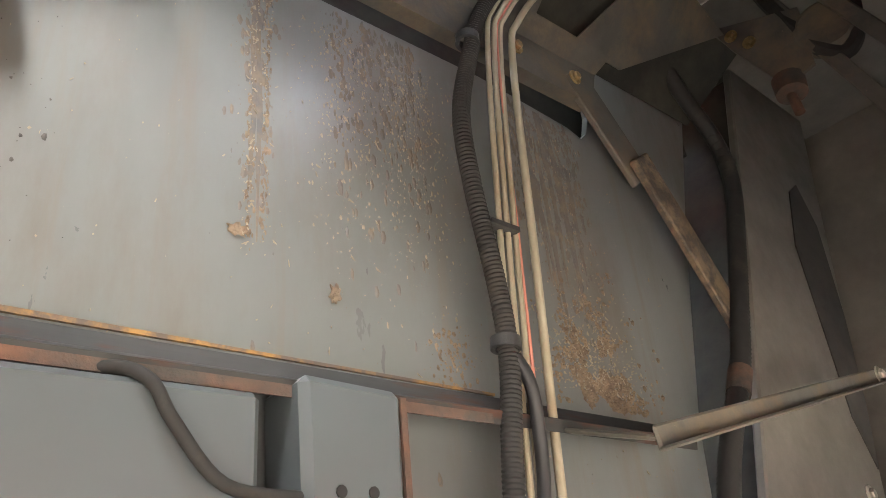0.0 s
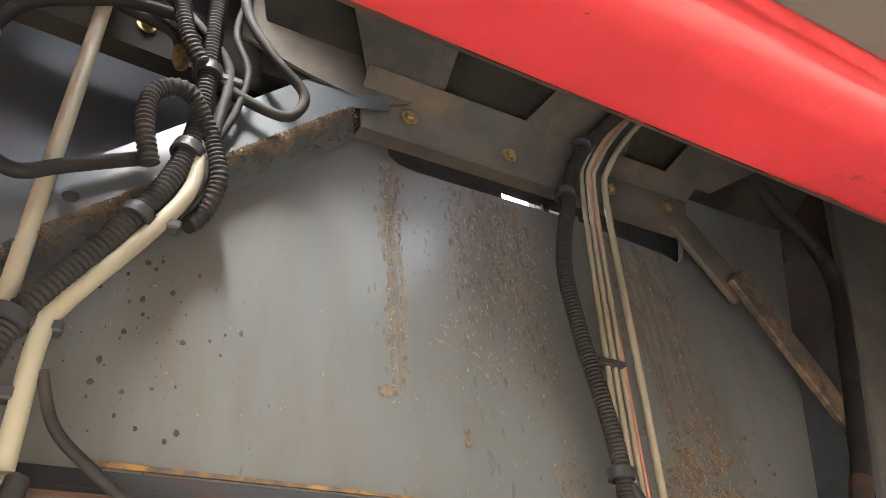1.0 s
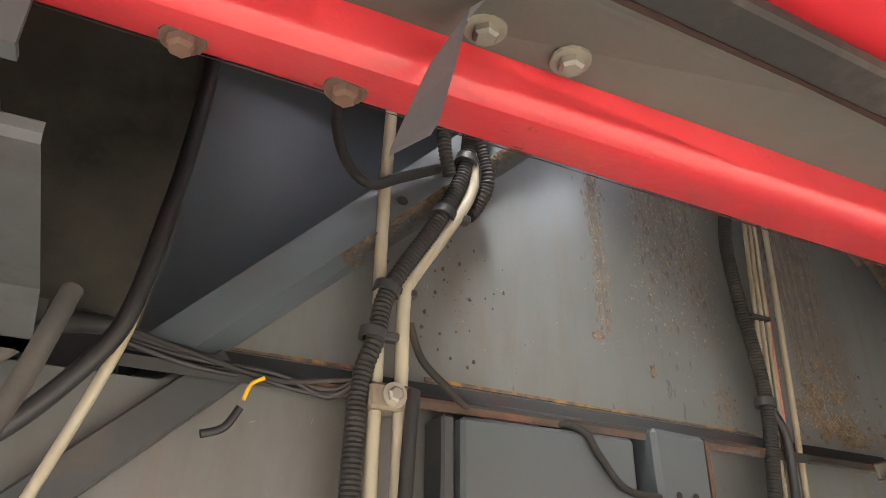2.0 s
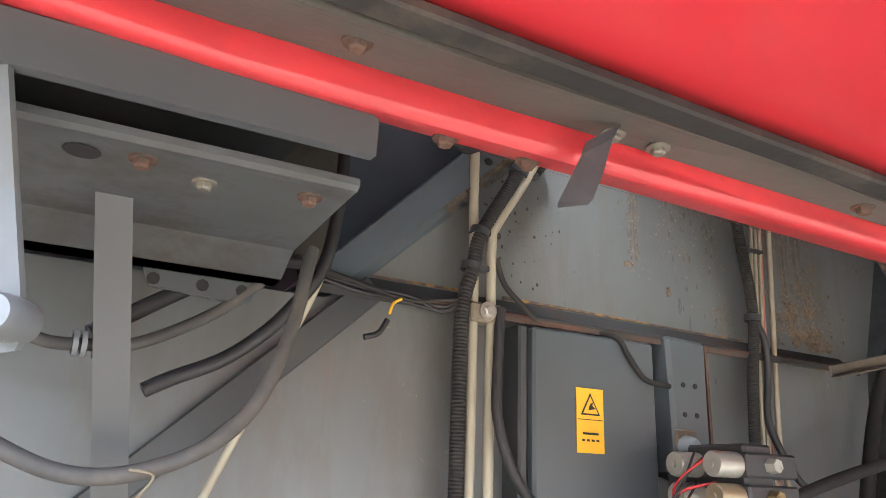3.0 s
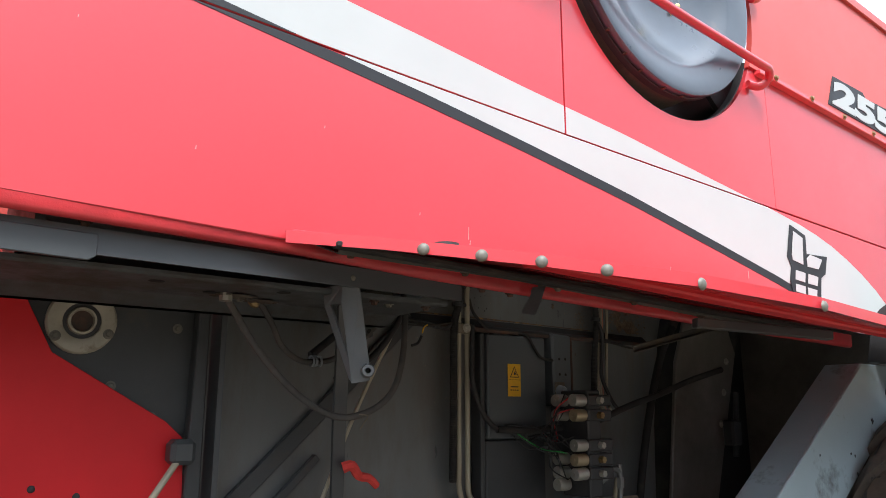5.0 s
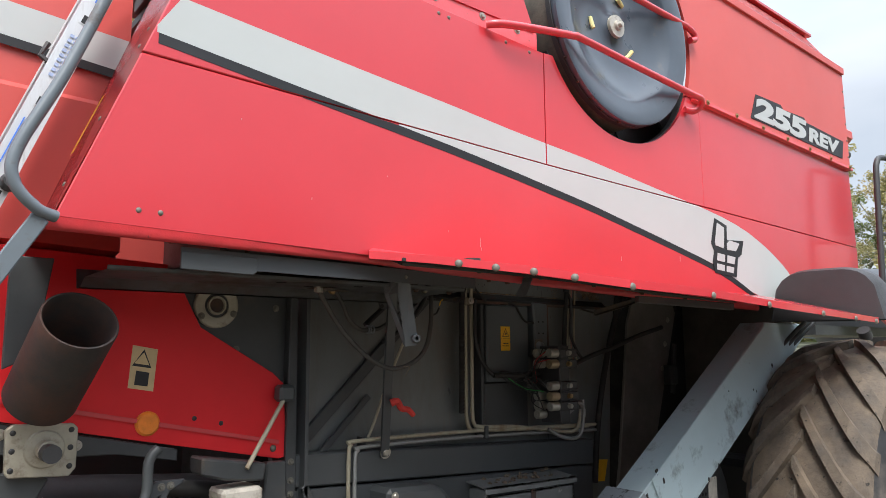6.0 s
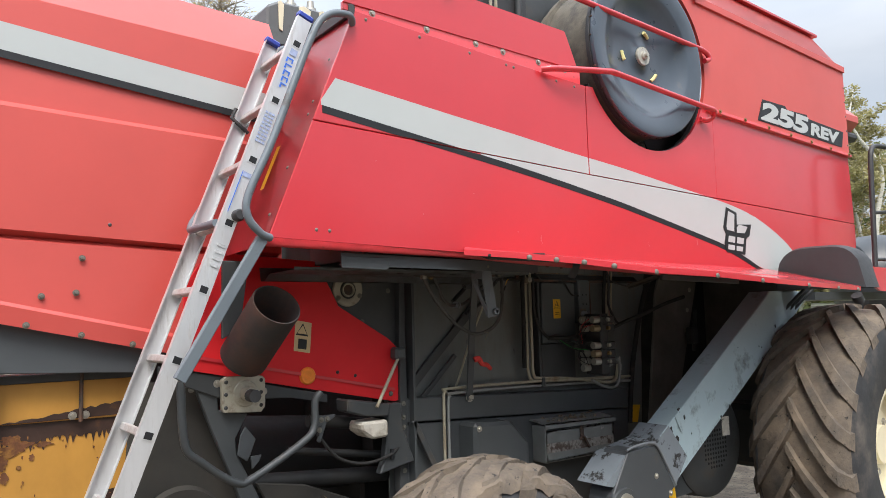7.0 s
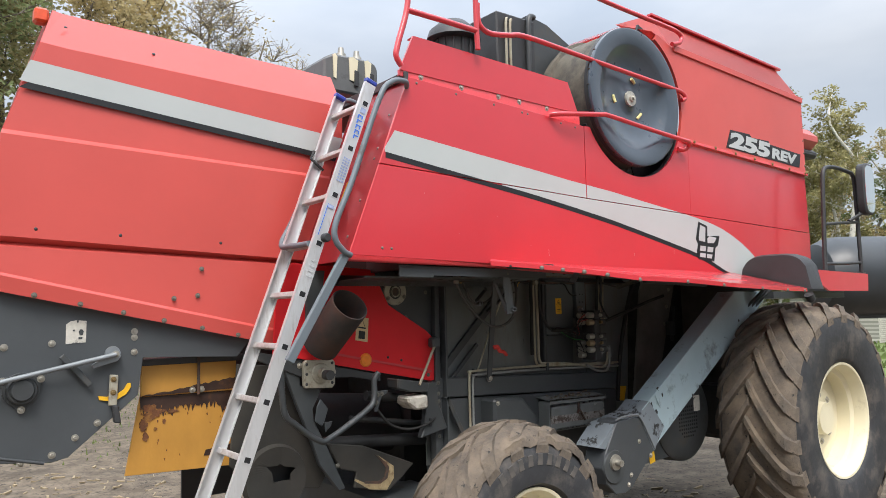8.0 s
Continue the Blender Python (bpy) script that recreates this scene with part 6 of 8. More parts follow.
        beam(p - q, p + q, 0.0016, 0.001, up=(0.3, -0.8, 0.5), bm=bm, w=0)
    tagged(part("chaff_crust", bm, CHAFF, d, "chaff dust lying on the flange"), kind="stuff")
    put("hole", HOLE, d, facing((-0.006, WY - 0.052, 2.26), (-0.1, -1, 0.2)))
    part("dark_flap", sheet([[(-0.30, 0.60, 2.62), (-0.312, 0.60, 2.40), (-0.318, 0.595, 2.13), (-0.338, 0.592, 1.99), (-0.43, 0.59, 1.962), (-0.62, 0.58, 1.955), (-1.3, 0.56, 1.99), (-1.3, 0.56, 2.62)]], 0.006), FLAP_VOID, w, "dark dusty rubber flap")
    # lower diagonal channel below the shelf
    part("diagonal_channel", beam((-0.215, WY - 0.012, 1.978), (-0.90, WY - 0.012, 1.33), 0.05, 0.022, up=(0, 1, 0)), DARKGREY, w, "grey diagonal brace channel")
    part("diagonal_channel", beam((-0.57, WY - 0.03, 1.52), (-0.80, WY - 0.03, 1.30), 0.026, 0.02, up=(0, 1, 0)), DARKGREY, w, "dark diagonal brace")
    # shelf angle along the wall
    s = part("shelf_angle", sheet([[(-0.36, WY - 0.003, 1.997), (1.06, WY - 0.003, 1.985), (1.06, WY - 0.028, 1.962), (-0.36, WY - 0.028, 1.972)], [(-0.36, WY - 0.028, 1.972), (1.06, WY - 0.028, 1.962), (1.06, WY - 0.055, 1.952), (-0.36, WY - 0.055, 1.958)],
                                  [(-0.36, WY - 0.055, 1.958), (1.06, WY - 0.055, 1.952), (1.06, WY - 0.052, 1.94), (-0.36, WY - 0.052, 1.946)]], 0.003), SHELF, w, "rusty horizontal shelf angle")
    part("primer_edge", slab([(-0.25, 2.0005), (-0.02, 1.9995), (-0.02, 2.0045), (-0.25, 2.004)], WY - 0.006, WY - 0.002), ORANGE_RUST, s, "yellow primer showing on the edge")
    part("primer_edge", slab([(0.06, 1.999), (0.36, 1.9965), (0.36, 2.0005), (0.06, 2.005)], WY - 0.006, WY - 0.002), ORANGE_RUST, s, "yellow primer showing on the edge")
    part("primer_edge", slab([(0.36, 1.9965), (0.72, 1.992), (0.72, 1.995), (0.36, 2.0)], WY - 0.006, WY - 0.002), ORANGE_RUST, s, "yellow primer showing on the edge")
    part("shelf_rust", slab([(-0.1, 1.944), (0.66, 1.94), (0.66, 1.951), (-0.1, 1.955)], WY - 0.0575, WY - 0.0555), RUST, s, "rusty lip")
    # slotted beam and diagonal brace
    y = WY - 0.035
    b = part("slotted_beam", sheet([[(0.34, y + 0.03, 2.532), (1.03, y + 0.03, 2.553), (1.03, y, 2.55), (0.34, y, 2.528)], [(0.34, y, 2.528), (1.03, y, 2.55), (1.06, y, 2.632), (0.34, y, 2.60)], [(0.34, y, 2.60), (1.06, y, 2.632), (1.08, y - 0.03, 2.665), (0.34, y - 0.03, 2.635)]], 0.004), BEAM, w, "dusty slotted beam with yellow-plated bolts")
    bolts(b, [(0.421, y - 0.002, 2.579), (0.614, y - 0.002, 2.577), (0.84, y - 0.002, 2.585), (0.99, y - 0.002, 2.592)], BOLT_BRASS)
    part("brace", beam((0.99, WY - 0.03, 2.61), (1.14, WY - 0.03, 2.43), 0.075, 0.012, up=(0, 1, 0)), BEAM, w, "dusty diagonal brace")
    part("brace_plate", beam((1.124, WY - 0.043, 2.468), (1.325, WY - 0.043, 2.182), 0.062, 0.014, up=(0, 1, 0)), CHAFFSTEEL, w, "brace plate caked with chaff")
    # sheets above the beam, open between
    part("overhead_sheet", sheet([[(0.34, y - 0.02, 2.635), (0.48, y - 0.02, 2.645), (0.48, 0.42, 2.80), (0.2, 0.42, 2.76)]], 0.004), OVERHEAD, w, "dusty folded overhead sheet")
    part("overhead_sheet", sheet([[(0.64, y - 0.02, 2.645), (0.88, y - 0.02, 2.655), (0.9, 0.50, 2.80), (0.80, 0.44, 2.84)]], 0.004), BEAM, w, "dusty folded overhead sheet")
    part("overhead_sheet", sheet([[(0.98, y - 0.02, 2.655), (1.12, y - 0.02, 2.66), (1.40, 0.50, 2.82), (1.12, 0.46, 2.83)]], 0.004), BEAM, w, "dusty folded overhead sheet")
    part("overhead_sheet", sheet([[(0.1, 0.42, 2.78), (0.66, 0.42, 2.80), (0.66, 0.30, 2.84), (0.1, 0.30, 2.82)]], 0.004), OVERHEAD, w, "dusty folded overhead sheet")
    # two black sheets put the shade of the overhead recess into colour
    part("overhead_lining", sheet([[(0.2, y + 0.02, 2.64), (1.42, y + 0.02, 2.68), (1.48, 0.515, 2.82), (0.12, 0.515, 2.79)]], 0.006), FLAP_VOID, w, "black sheet standing in for the shaded recess overhead")
    part("overhead_back", slab([(0.36, 2.63), (1.45, 2.63), (1.45, 3.04), (0.2, 3.04), (0.2, 2.63)], WY + 0.02, WY + 0.03), FLAP_VOID, w)
    # pale step grating overhead
    g = part("step_grating", box((0.70, 0.497, 2.835), (1.295, 0.503, 2.868)), GRATE, combine, "pale galvanised step grating")
    for i in range(1, 6):
        yy = 0.50 - 0.042 * i
        part("grate_bar", box((0.70, yy - 0.003, 2.838), (1.295, yy, 2.866)), GRATE, g)
    for i in range(15):
        xx = 0.706 + 0.042 * i
        part("grate_fin", sheet([[(xx, 0.499, 2.836), (xx, 0.288, 2.836), (xx + 0.006, 0.288, 2.866), (xx + 0.006, 0.499, 2.866)]], 0.004), GRATE, g)
    return w


# for the rubber flap, and for sheets whose black stands in for shade
FLAP_VOID = paint("dusty_black_flap_and_void", (0.03, 0.03, 0.027), 0.8, spec=0.2, vary=0.25, scale=5, bump=0.15, bump_scale=20, dirt=(0.065, 0.062, 0.05), dirt_at=0.55, dirt_wide=0.15, dirt_scale=5, fine=(0.3, 0.26, 0.2), fine_at=0.75, fine_scale=50)
# slightly darker copy of BEAM: shade of the left overhead, put into colour
OVERHEAD = paint("darkened_grimy_overhead_steel", (0.085, 0.083, 0.075), 0.7, vary=0.3, scale=7, bump=0.2, bump_scale=40, dirt=(0.15, 0.12, 0.088), dirt_at=0.56, dirt_wide=0.12, dirt_scale=7, fine=(0.24, 0.19, 0.13), fine_at=0.72, fine_scale=70, spec=0.2)
GALVBLUE = paint("blue_grey_sheet", (0.085, 0.104, 0.117), 0.36, vary=0.1, scale=2, bump=0.08, bump_scale=6, dirt=(0.075, 0.07, 0.06), dirt_at=0.7, dirt_wide=0.24, dirt_scale=4, dirt_rough=0.5, fine=(0.35, 0.32, 0.27), fine_at=0.77, fine_scale=60, spec=0.6)
OILDARK = paint("dark_oil_stain", (0.03, 0.028, 0.026), 0.6, vary=0.3, scale=12, dirt=(0.1, 0.09, 0.08), dirt_at=0.6, dirt_wide=0.16, dirt_scale=12)
RUNDIRT = paint("dried_dirt_run", (0.17, 0.132, 0.09), 0.6, vary=0.3, scale=40, bump=0.2, bump_scale=90, dirt=(0.105, 0.11, 0.112), dirt_at=0.5, dirt_wide=0.16, dirt_scale=30)
CHAFFBIT = paint("straw_bits", (0.27, 0.23, 0.17), 0.9, vary=0.3, scale=90)
SHELF = paint("rusty_shelf_steel", (0.032, 0.033, 0.033), 0.7, spec=0.3, vary=0.25, scale=9, dirt=(0.075, 0.036, 0.025), dirt_at=0.6, dirt_wide=0.06, dirt_scale=14, stretch=(0.5, 1, 2), fine=(0.4, 0.36, 0.3), fine_at=0.74, fine_scale=80)
CHAFFSTEEL = paint("chaff_caked_steel", (0.075, 0.062, 0.05), 0.8, vary=0.3, scale=20, bump=0.4, bump_scale=120, dirt=(0.19, 0.14, 0.09), dirt_at=0.52, dirt_wide=0.07, dirt_scale=24)
GRATE = paint("pale_galvanised_grate", (0.55, 0.54, 0.5), 0.5, metal=0.2, vary=0.1, scale=15, dirt=(0.2, 0.16, 0.11), dirt_at=0.68, dirt_wide=0.1, dirt_scale=20)
inner_wall()


def ring_clip(name, at, axis, r, m=None):
    return lathe([(r, -0.007), (r + 0.005, -0.007), (r + 0.005, 0.007), (r, 0.007), (r, -0.007)], at, axis, 18)


def lines():
    def run(name, pts, r, m, label, n=6, **k):
        return part(name, tube(smooth_path(pts, n), r, 10, **k), m, combine, label, True)
    # right-hand harness and thin pipes
    y = WY - 0.06
    c = run("corrugated_conduit", [(1.04, 0.36, 2.90), (0.95, 0.43, 2.81), (0.85, 0.52, 2.72), (0.775, 0.575, 2.645), (0.735, y, 2.575), (0.705, y, 2.49), (0.668, y, 2.36), (0.672, y, 2.24), (0.69, y, 2.12), (0.695, y, 2.02), (0.675, y, 1.88), (0.665, y, 1.75), (0.67, y, 1.68)], 0.013, HOSE, "black corrugated conduit", 6, ribs=0.0014, rib_step=0.0052)
    for p in ((0.70, y, 2.505), (0.692, y, 2.035), (0.75, 0.585, 2.62)):
        part("clip", ring_clip("clip", p, (0.1, 0, 1), 0.013), PLASTIC, c, "", True)
    yy = WY - 0.048
    for i, (xt, xb, r, m) in enumerate(((0.758, 0.698, 0.0042, TAN), (0.772, 0.712, 0.0042, TAN), (0.786, 0.727, 0.004, TAN), (0.812, 0.763, 0.0058, TAN), (0.779, 0.738, 0.0022, PINKWIRE))):
        run("thin_pipe", [(xt + 0.26, 0.40, 2.88), (xt + 0.15, 0.49, 2.79), (xt + 0.06, 0.56, 2.69), (xt + 0.012, 0.597, 2.61), (xt, yy, 2.54), ((xt * 0.5 + xb * 0.5) - 0.004 * (i < 3), yy, 2.2), (xb, yy, 1.87), (xb - 0.004, yy, 1.72), (xb - 0.01, yy - 0.02, 1.66)], r, m, "thin tan plastic pipe" if m is TAN else "pinkish wire", 5)
    part("pipe_tie", box((0.70, yy - 0.012, 2.20), (0.75, yy + 0.01, 2.207)), PLASTIC, combine, "black cable tie")
    run("cable", [(0.70, y - 0.005, 2.02), (0.715, y - 0.01, 1.98), (0.725, y, 1.9), (0.715, y, 1.8), (0.75, y - 0.02, 1.7), (0.78, y - 0.03, 1.665)], 0.008, WIRE_BLACK, "black cable")
    # left-hand harness
    y = WY - 0.06
    c = run("corrugated_conduit", [(0.11, y, 2.75), (0.108, y, 2.60), (0.108, y, 2.42), (0.09, y, 2.32), (0.045, y, 2.225), (-0.005, y, 2.14), (-0.03, y, 2.09), (-0.04, y, 2.03), (-0.055, y, 1.98), (-0.062, y, 1.90), (-0.062, y, 1.7), (-0.058, y + 0.01, 1.42)], 0.0142, HOSE, "black corrugated conduit", 6, ribs=0.0016, rib_step=0.006)
    for p, a in (((0.108, y, 2.50), (0, 0, 1)), ((0.06, y, 2.25), (0.4, 0, 1)), ((-0.028, y, 2.105), (0.3, 0, 1)), ((-0.045, y, 2.035), (0.1, 0, 1)), ((0.10, y, 2.36), (0.3, 0, 1))):
        k = part("clip", ring_clip("clip", p, a, 0.0142), PLASTIC, c, "", True)
        part("clip_tail", box((p[0] + 0.016, p[1] - 0.006, p[2] - 0.006), (p[0] + 0.046, p[1] + 0.012, p[2] + 0.006), w=0.002), PLASTIC, c)
    run("corrugated_conduit", [(0.06, y - 0.02, 2.31), (0.045, y - 0.03, 2.36), (0.05, y - 0.03, 2.41), (0.085, y - 0.03, 2.425), (0.12, y - 0.01, 2.39), (0.14, y, 2.33), (0.13, y + 0.02, 2.29), (0.115, y + 0.02, 2.27)], 0.0115, HOSE, "looped black corrugated conduit", 6, ribs=0.0015, rib_step=0.0055)
    pb = [(0.108, WY - 0.05, 2.75), (0.108, WY - 0.05, 2.55), (0.112, 0.6, 2.36), (0.108, 0.6, 2.30), (0.07, 0.6, 2.225), (0.012, 0.6, 2.13), (0.0, 0.6, 2.09), (0.0, 0.6, 1.95), (0.0, 0.6, 1.5), (0.0, 0.6, 1.42), (0.01, 0.6, 1.37), (0.05, 0.6, 1.352), (0.3, 0.6, 1.335), (0.62, 0.59, 1.29), (0.70, 0.58, 1.29), (0.725, 0.57, 1.32), (0.735, 0.56, 1.4)]
    run("tan_pipe", pb, 0.0095, TAN, "bent tan hydraulic pipe", 6)
    pa = [(-0.025, WY - 0.045, 2.75), (-0.028, WY - 0.045, 2.5), (-0.034, WY - 0.045, 2.2), (-0.035, 0.605, 2.0), (-0.035, 0.605, 1.5), (-0.033, 0.605, 1.40), (-0.01, 0.605, 1.345), (0.05, 0.605, 1.335), (0.4, 0.6, 1.32), (0.84, 0.6, 1.305)]
    run("tan_pipe", pa, 0.0095, TAN, "bent tan hydraulic pipe", 6)
    k = part("pipe_clamp", box((-0.049, 0.584, 1.931), (0.016, 0.628, 1.966), w=0.004), CLAMP, combine, "tan plastic pipe clamp with a bolt")
    put("bolt", BOLT_ZINC, k, facing((-0.016, 0.582, 1.95), OUT))
    run("hydraulic_line", [(-0.717, 0.548, 0.7), (-0.717, 0.548, 0.95), (-0.717, 0.548, 1.28), (-0.705, 0.55, 1.33), (-0.66, 0.555, 1.345), (0.0, 0.6, 1.335), (0.9, 0.6, 1.31)], 0.0085, TAN, "tan hydraulic pipe", 5)
    run("hydraulic_line", [(-0.687, 0.548, 0.7), (-0.687, 0.548, 0.95), (-0.687, 0.548, 1.26), (-0.672, 0.55, 1.305), (-0.63, 0.555, 1.318), (0.0, 0.605, 1.308), (0.9, 0.6, 1.28)], 0.0085, GREYPIPE, "grey hydraulic pipe", 5)
    for x in (-0.62, 0.08):
        part("pipe_clamp", box((x - 0.012, 0.585, 1.295), (x + 0.012, 0.625, 1.355), w=0.003), GREY, combine, "grey pipe clamp")
    run("tan_rod", [(-0.575, 0.625, 1.345), (-0.55, 0.62, 1.40), (-0.48, 0.60, 1.60), (-0.41, 0.57, 1.78), (-0.355, 0.52, 1.94), (-0.343, 0.505, 2.02)], 0.0065, TAN, "thin tan pipe", 5)
    run("hydraulic_line", [(0.74, 0.55, 1.45), (0.742, 0.55, 1.36), (0.72, 0.55, 1.28), (0.66, 0.55, 1.255), (0.58, 0.56, 1.27), (0.5, 0.58, 1.31)], 0.010, GREYPIPE, "grey hydraulic hose", 5)
    # hanging hoses
    run("hanging_hose", [(-1.02, 0.30, 1.955), (-0.985, 0.32, 1.915), (-0.90, 0.34, 1.81), (-0.80, 0.345, 1.715), (-0.70, 0.345, 1.655), (-0.62, 0.345, 1.642), (-0.53, 0.345, 1.672), (-0.47, 0.35, 1.73), (-0.43, 0.37, 1.83), (-0.405, 0.40, 1.95)], 0.0095, GREYHOSE, "drooping grey rubber hose", 7)
    run("hanging_hose", [(-0.90, 0.40, 1.95), (-0.87, 0.41, 1.94), (-0.83, 0.42, 1.89), (-0.79, 0.44, 1.835), (-0.72, 0.47, 1.80), (-0.66, 0.485, 1.80), (-0.60, 0.49, 1.81), (-0.50, 0.5, 1.87), (-0.42, 0.5, 1.95)], 0.0085, GREYHOSE, "grey hose with bright clamps", 7)
    for x in (-0.675, -0.665, -0.65):
        part("hose_clamp", lathe([(0.013, -0.003), (0.017, -0.003), (0.017, 0.003), (0.013, 0.003), (0.013, -0.003)], (x, 0.484, 1.80), (1, 0.1, 0.05), 16), GALV, combine, "bright hose clamp", True)
    run("hanging_hose", [(-0.66, 0.52, 1.82), (-0.55, 0.54, 1.90), (-0.45, 0.56, 1.965), (-0.35, 0.6, 1.99)], 0.012, RUBBER, "black hose")
    run("cable", [(-0.585, 0.5, 1.75), (-0.55, 0.5, 1.77), (-0.49, 0.5, 1.80), (-0.439, 0.5, 1.841), (-0.402, 0.5, 1.883), (-0.363, 0.5, 1.942), (-0.348, 0.5, 1.995), (-0.337, 0.51, 2.08), (-0.325, 0.54, 2.2), (-0.315, 0.575, 2.36), (-0.31, 0.585, 2.55)], 0.0105, WIRE_BLACK, "black cable rising along the flap", 6)
    # wiring along the shelf
    rg = random.Random(8)
    for k in range(7):
        o = [rg.uniform(-0.012, 0.012) for _ in range(8)]
        run("wire", [(-0.40, 0.59 + o[0], 1.985 + o[1]), (-0.28, 0.6 + o[2], 1.965 + o[3]), (-0.17, 0.605 + o[4], 1.955 + o[5] * 0.6), (-0.10, 0.6, 1.95 + o[6]), (-0.06, 0.6, 1.97)], 0.0035, WIRE_BLACK if k % 3 else HOSE, "dusty wire of a loose bundle", 5)
    run("cable", [(0.01, 0.6, 2.06), (0.03, 0.6, 2.01), (0.07, 0.595, 1.972), (0.11, 0.61, 1.95), (0.16, 0.628, 1.936), (0.22, 0.628, 1.938), (0.262, 0.602, 1.947), (0.285, 0.58, 1.933), (0.303, 0.577, 1.904), (0.345, 0.577, 1.86), (0.41, 0.58, 1.853)], 0.0055, HOSE, "dusty cable")
    run("cable", [(0.012, 0.585, 1.96), (0.002, 0.575, 1.85), (0.0, 0.57, 1.76), (0.03, 0.565, 1.67), (0.08, 0.56, 1.61), (0.13, 0.555, 1.59)], 0.0095, RUBBER, "black cable")
    run("hydraulic_line", [(0.10, 0.555, 1.595), (0.25, 0.54, 1.59), (0.4, 0.52, 1.60), (0.5, 0.5, 1.605), (0.72, 0.47, 1.68), (0.90, 0.45, 1.73), (1.1, 0.44, 1.79), (1.3, 0.42, 1.84)], 0.0125, HOSE, "black sleeved hose crossing the bay")
    run("yellow_tag_wire", [(-0.185, 0.59, 1.95), (-0.20, 0.588, 1.94), (-0.207, 0.588, 1.92)], 0.0026, YELLOW, "yellow wire end")
    run("cable", [(-0.21, 0.588, 1.91), (-0.225, 0.588, 1.885), (-0.25, 0.588, 1.875)], 0.005, WIRE_BLACK, "loose black plug")
    run("cable", [(0.06, 0.61, 2.60), (0.0, 0.6, 2.58), (-0.04, 0.6, 2.56), (-0.096, 0.6, 2.521), (-0.124, 0.6, 2.465), (-0.126, 0.6, 2.395), (-0.117, 0.6, 2.334), (-0.095, 0.6, 2.289), (-0.06, 0.6, 2.27), (-0.016, 0.6, 2.294), (0.052, 0.605, 2.334)], 0.0085, HOSE, "looped grey cable")
    run("cable_band", [(-0.1255, 0.6, 2.452), (-0.1265, 0.6, 2.425)], 0.0098, PALEWHITE, "white tape band on the looped cable", 2)
    run("cable", [(0.135, 0.60, 2.75), (0.15, 0.59, 2.63), (0.19, 0.58, 2.55), (0.235, 0.585, 2.505), (0.215, 0.59, 2.46), (0.16, 0.60, 2.475), (0.12, 0.605, 2.50)], 0.0075, HOSE, "dusty looped cable", 6)
    run("cable", [(0.155, 0.615, 2.72), (0.14, 0.61, 2.61), (0.16, 0.60, 2.53), (0.15, 0.60, 2.45), (0.125, 0.605, 2.37), (0.108, 0.605, 2.28)], 0.005, HOSE, "dusty cable along the harness", 6)
    run("cable", [(-0.30, 0.66, 2.68), (-0.1, 0.66, 2.655), (0.0, 0.655, 2.63), (0.06, 0.64, 2.60), (0.075, 0.63, 2.555)], 0.008, HOSE, "dusty hose along the channel", 6)
    part("hose_end", lathe([(0, 0.02), (0.008, 0.02), (0.011, 0.012), (0.011, -0.012), (0, -0.012)], (0.076, 0.628, 2.545), (0.1, 0, -1), 12), BRASS, combine, "plated hose end", True)
    run("cable", [(0.02, 0.62, 2.66), (0.06, 0.61, 2.62), (0.09, 0.6, 2.58), (0.135, 0.6, 2.52), (0.13, 0.6, 2.42), (0.12, 0.605, 2.32), (0.10, 0.61, 2.27)], 0.007, HOSE, "dusty cable beside the conduit", 6)
    run("corrugated_conduit", [(0.07, 0.6, 2.72), (0.06, 0.59, 2.62), (0.075, 0.585, 2.54), (0.10, 0.59, 2.50)], 0.012, HOSE, "black corrugated conduit", 6, ribs=0.0015, rib_step=0.0055)
    run("corrugated_hose", [(1.26, 0.60, 2.80), (1.335, 0.60, 2.70), (1.43, 0.60, 2.61), (1.44, 0.60, 2.50), (1.366, 0.60, 2.327), (1.30, 0.60, 2.19), (1.241, 0.60, 2.076), (1.11, 0.60, 1.89), (0.985, 0.59, 1.6), (0.92, 0.6, 1.3), (0.88, 0.6, 1.0)], 0.0175, HOSE, "thick dark hose", 6, ribs=0.0013, rib_step=0.008)
    run("corrugated_hose", [(1.243, 0.60, 2.08), (1.215, 0.60, 2.037)], 0.02, RUST, "rusty hose collar", 2)
    st = part("flat_strut", beam((0.80, 0.5, 1.911), (1.60, 0.5, 2.092), 0.006, 0.03), BEAM, combine, "dusty angle strut")
    part("strut_flange", beam((0.80, 0.487, 1.899), (1.60, 0.487, 2.08), 0.026, 0.005), BEAM, st)
    part("strut_tab", beam((0.80, 0.5, 1.912), (0.79, 0.61, 1.945), 0.028, 0.006), BEAM, st)
    put("bolt", BOLT_ZINC, st, facing((1.55, 0.497, 2.082), OUT))
    part("red_rag", tube(smooth_path([(-0.585, 0.44, 1.50), (-0.56, 0.43, 1.505), (-0.53, 0.44, 1.475), (-0.50, 0.435, 1.468), (-0.47, 0.44, 1.445)], 4), 0.016, 7, taper=0.7), RAG, combine, "red cloth tied to the strut")


CLAMP = paint("dusty_tan_clamp", (0.2, 0.175, 0.125), 0.6, vary=0.15, scale=20, dirt=(0.1, 0.075, 0.05), dirt_at=0.6, dirt_wide=0.14, dirt_scale=20)
GREYPIPE = paint("grey_steel_pipe", (0.3, 0.31, 0.3), 0.45, metal=0.3, vary=0.12, scale=15)
lines()


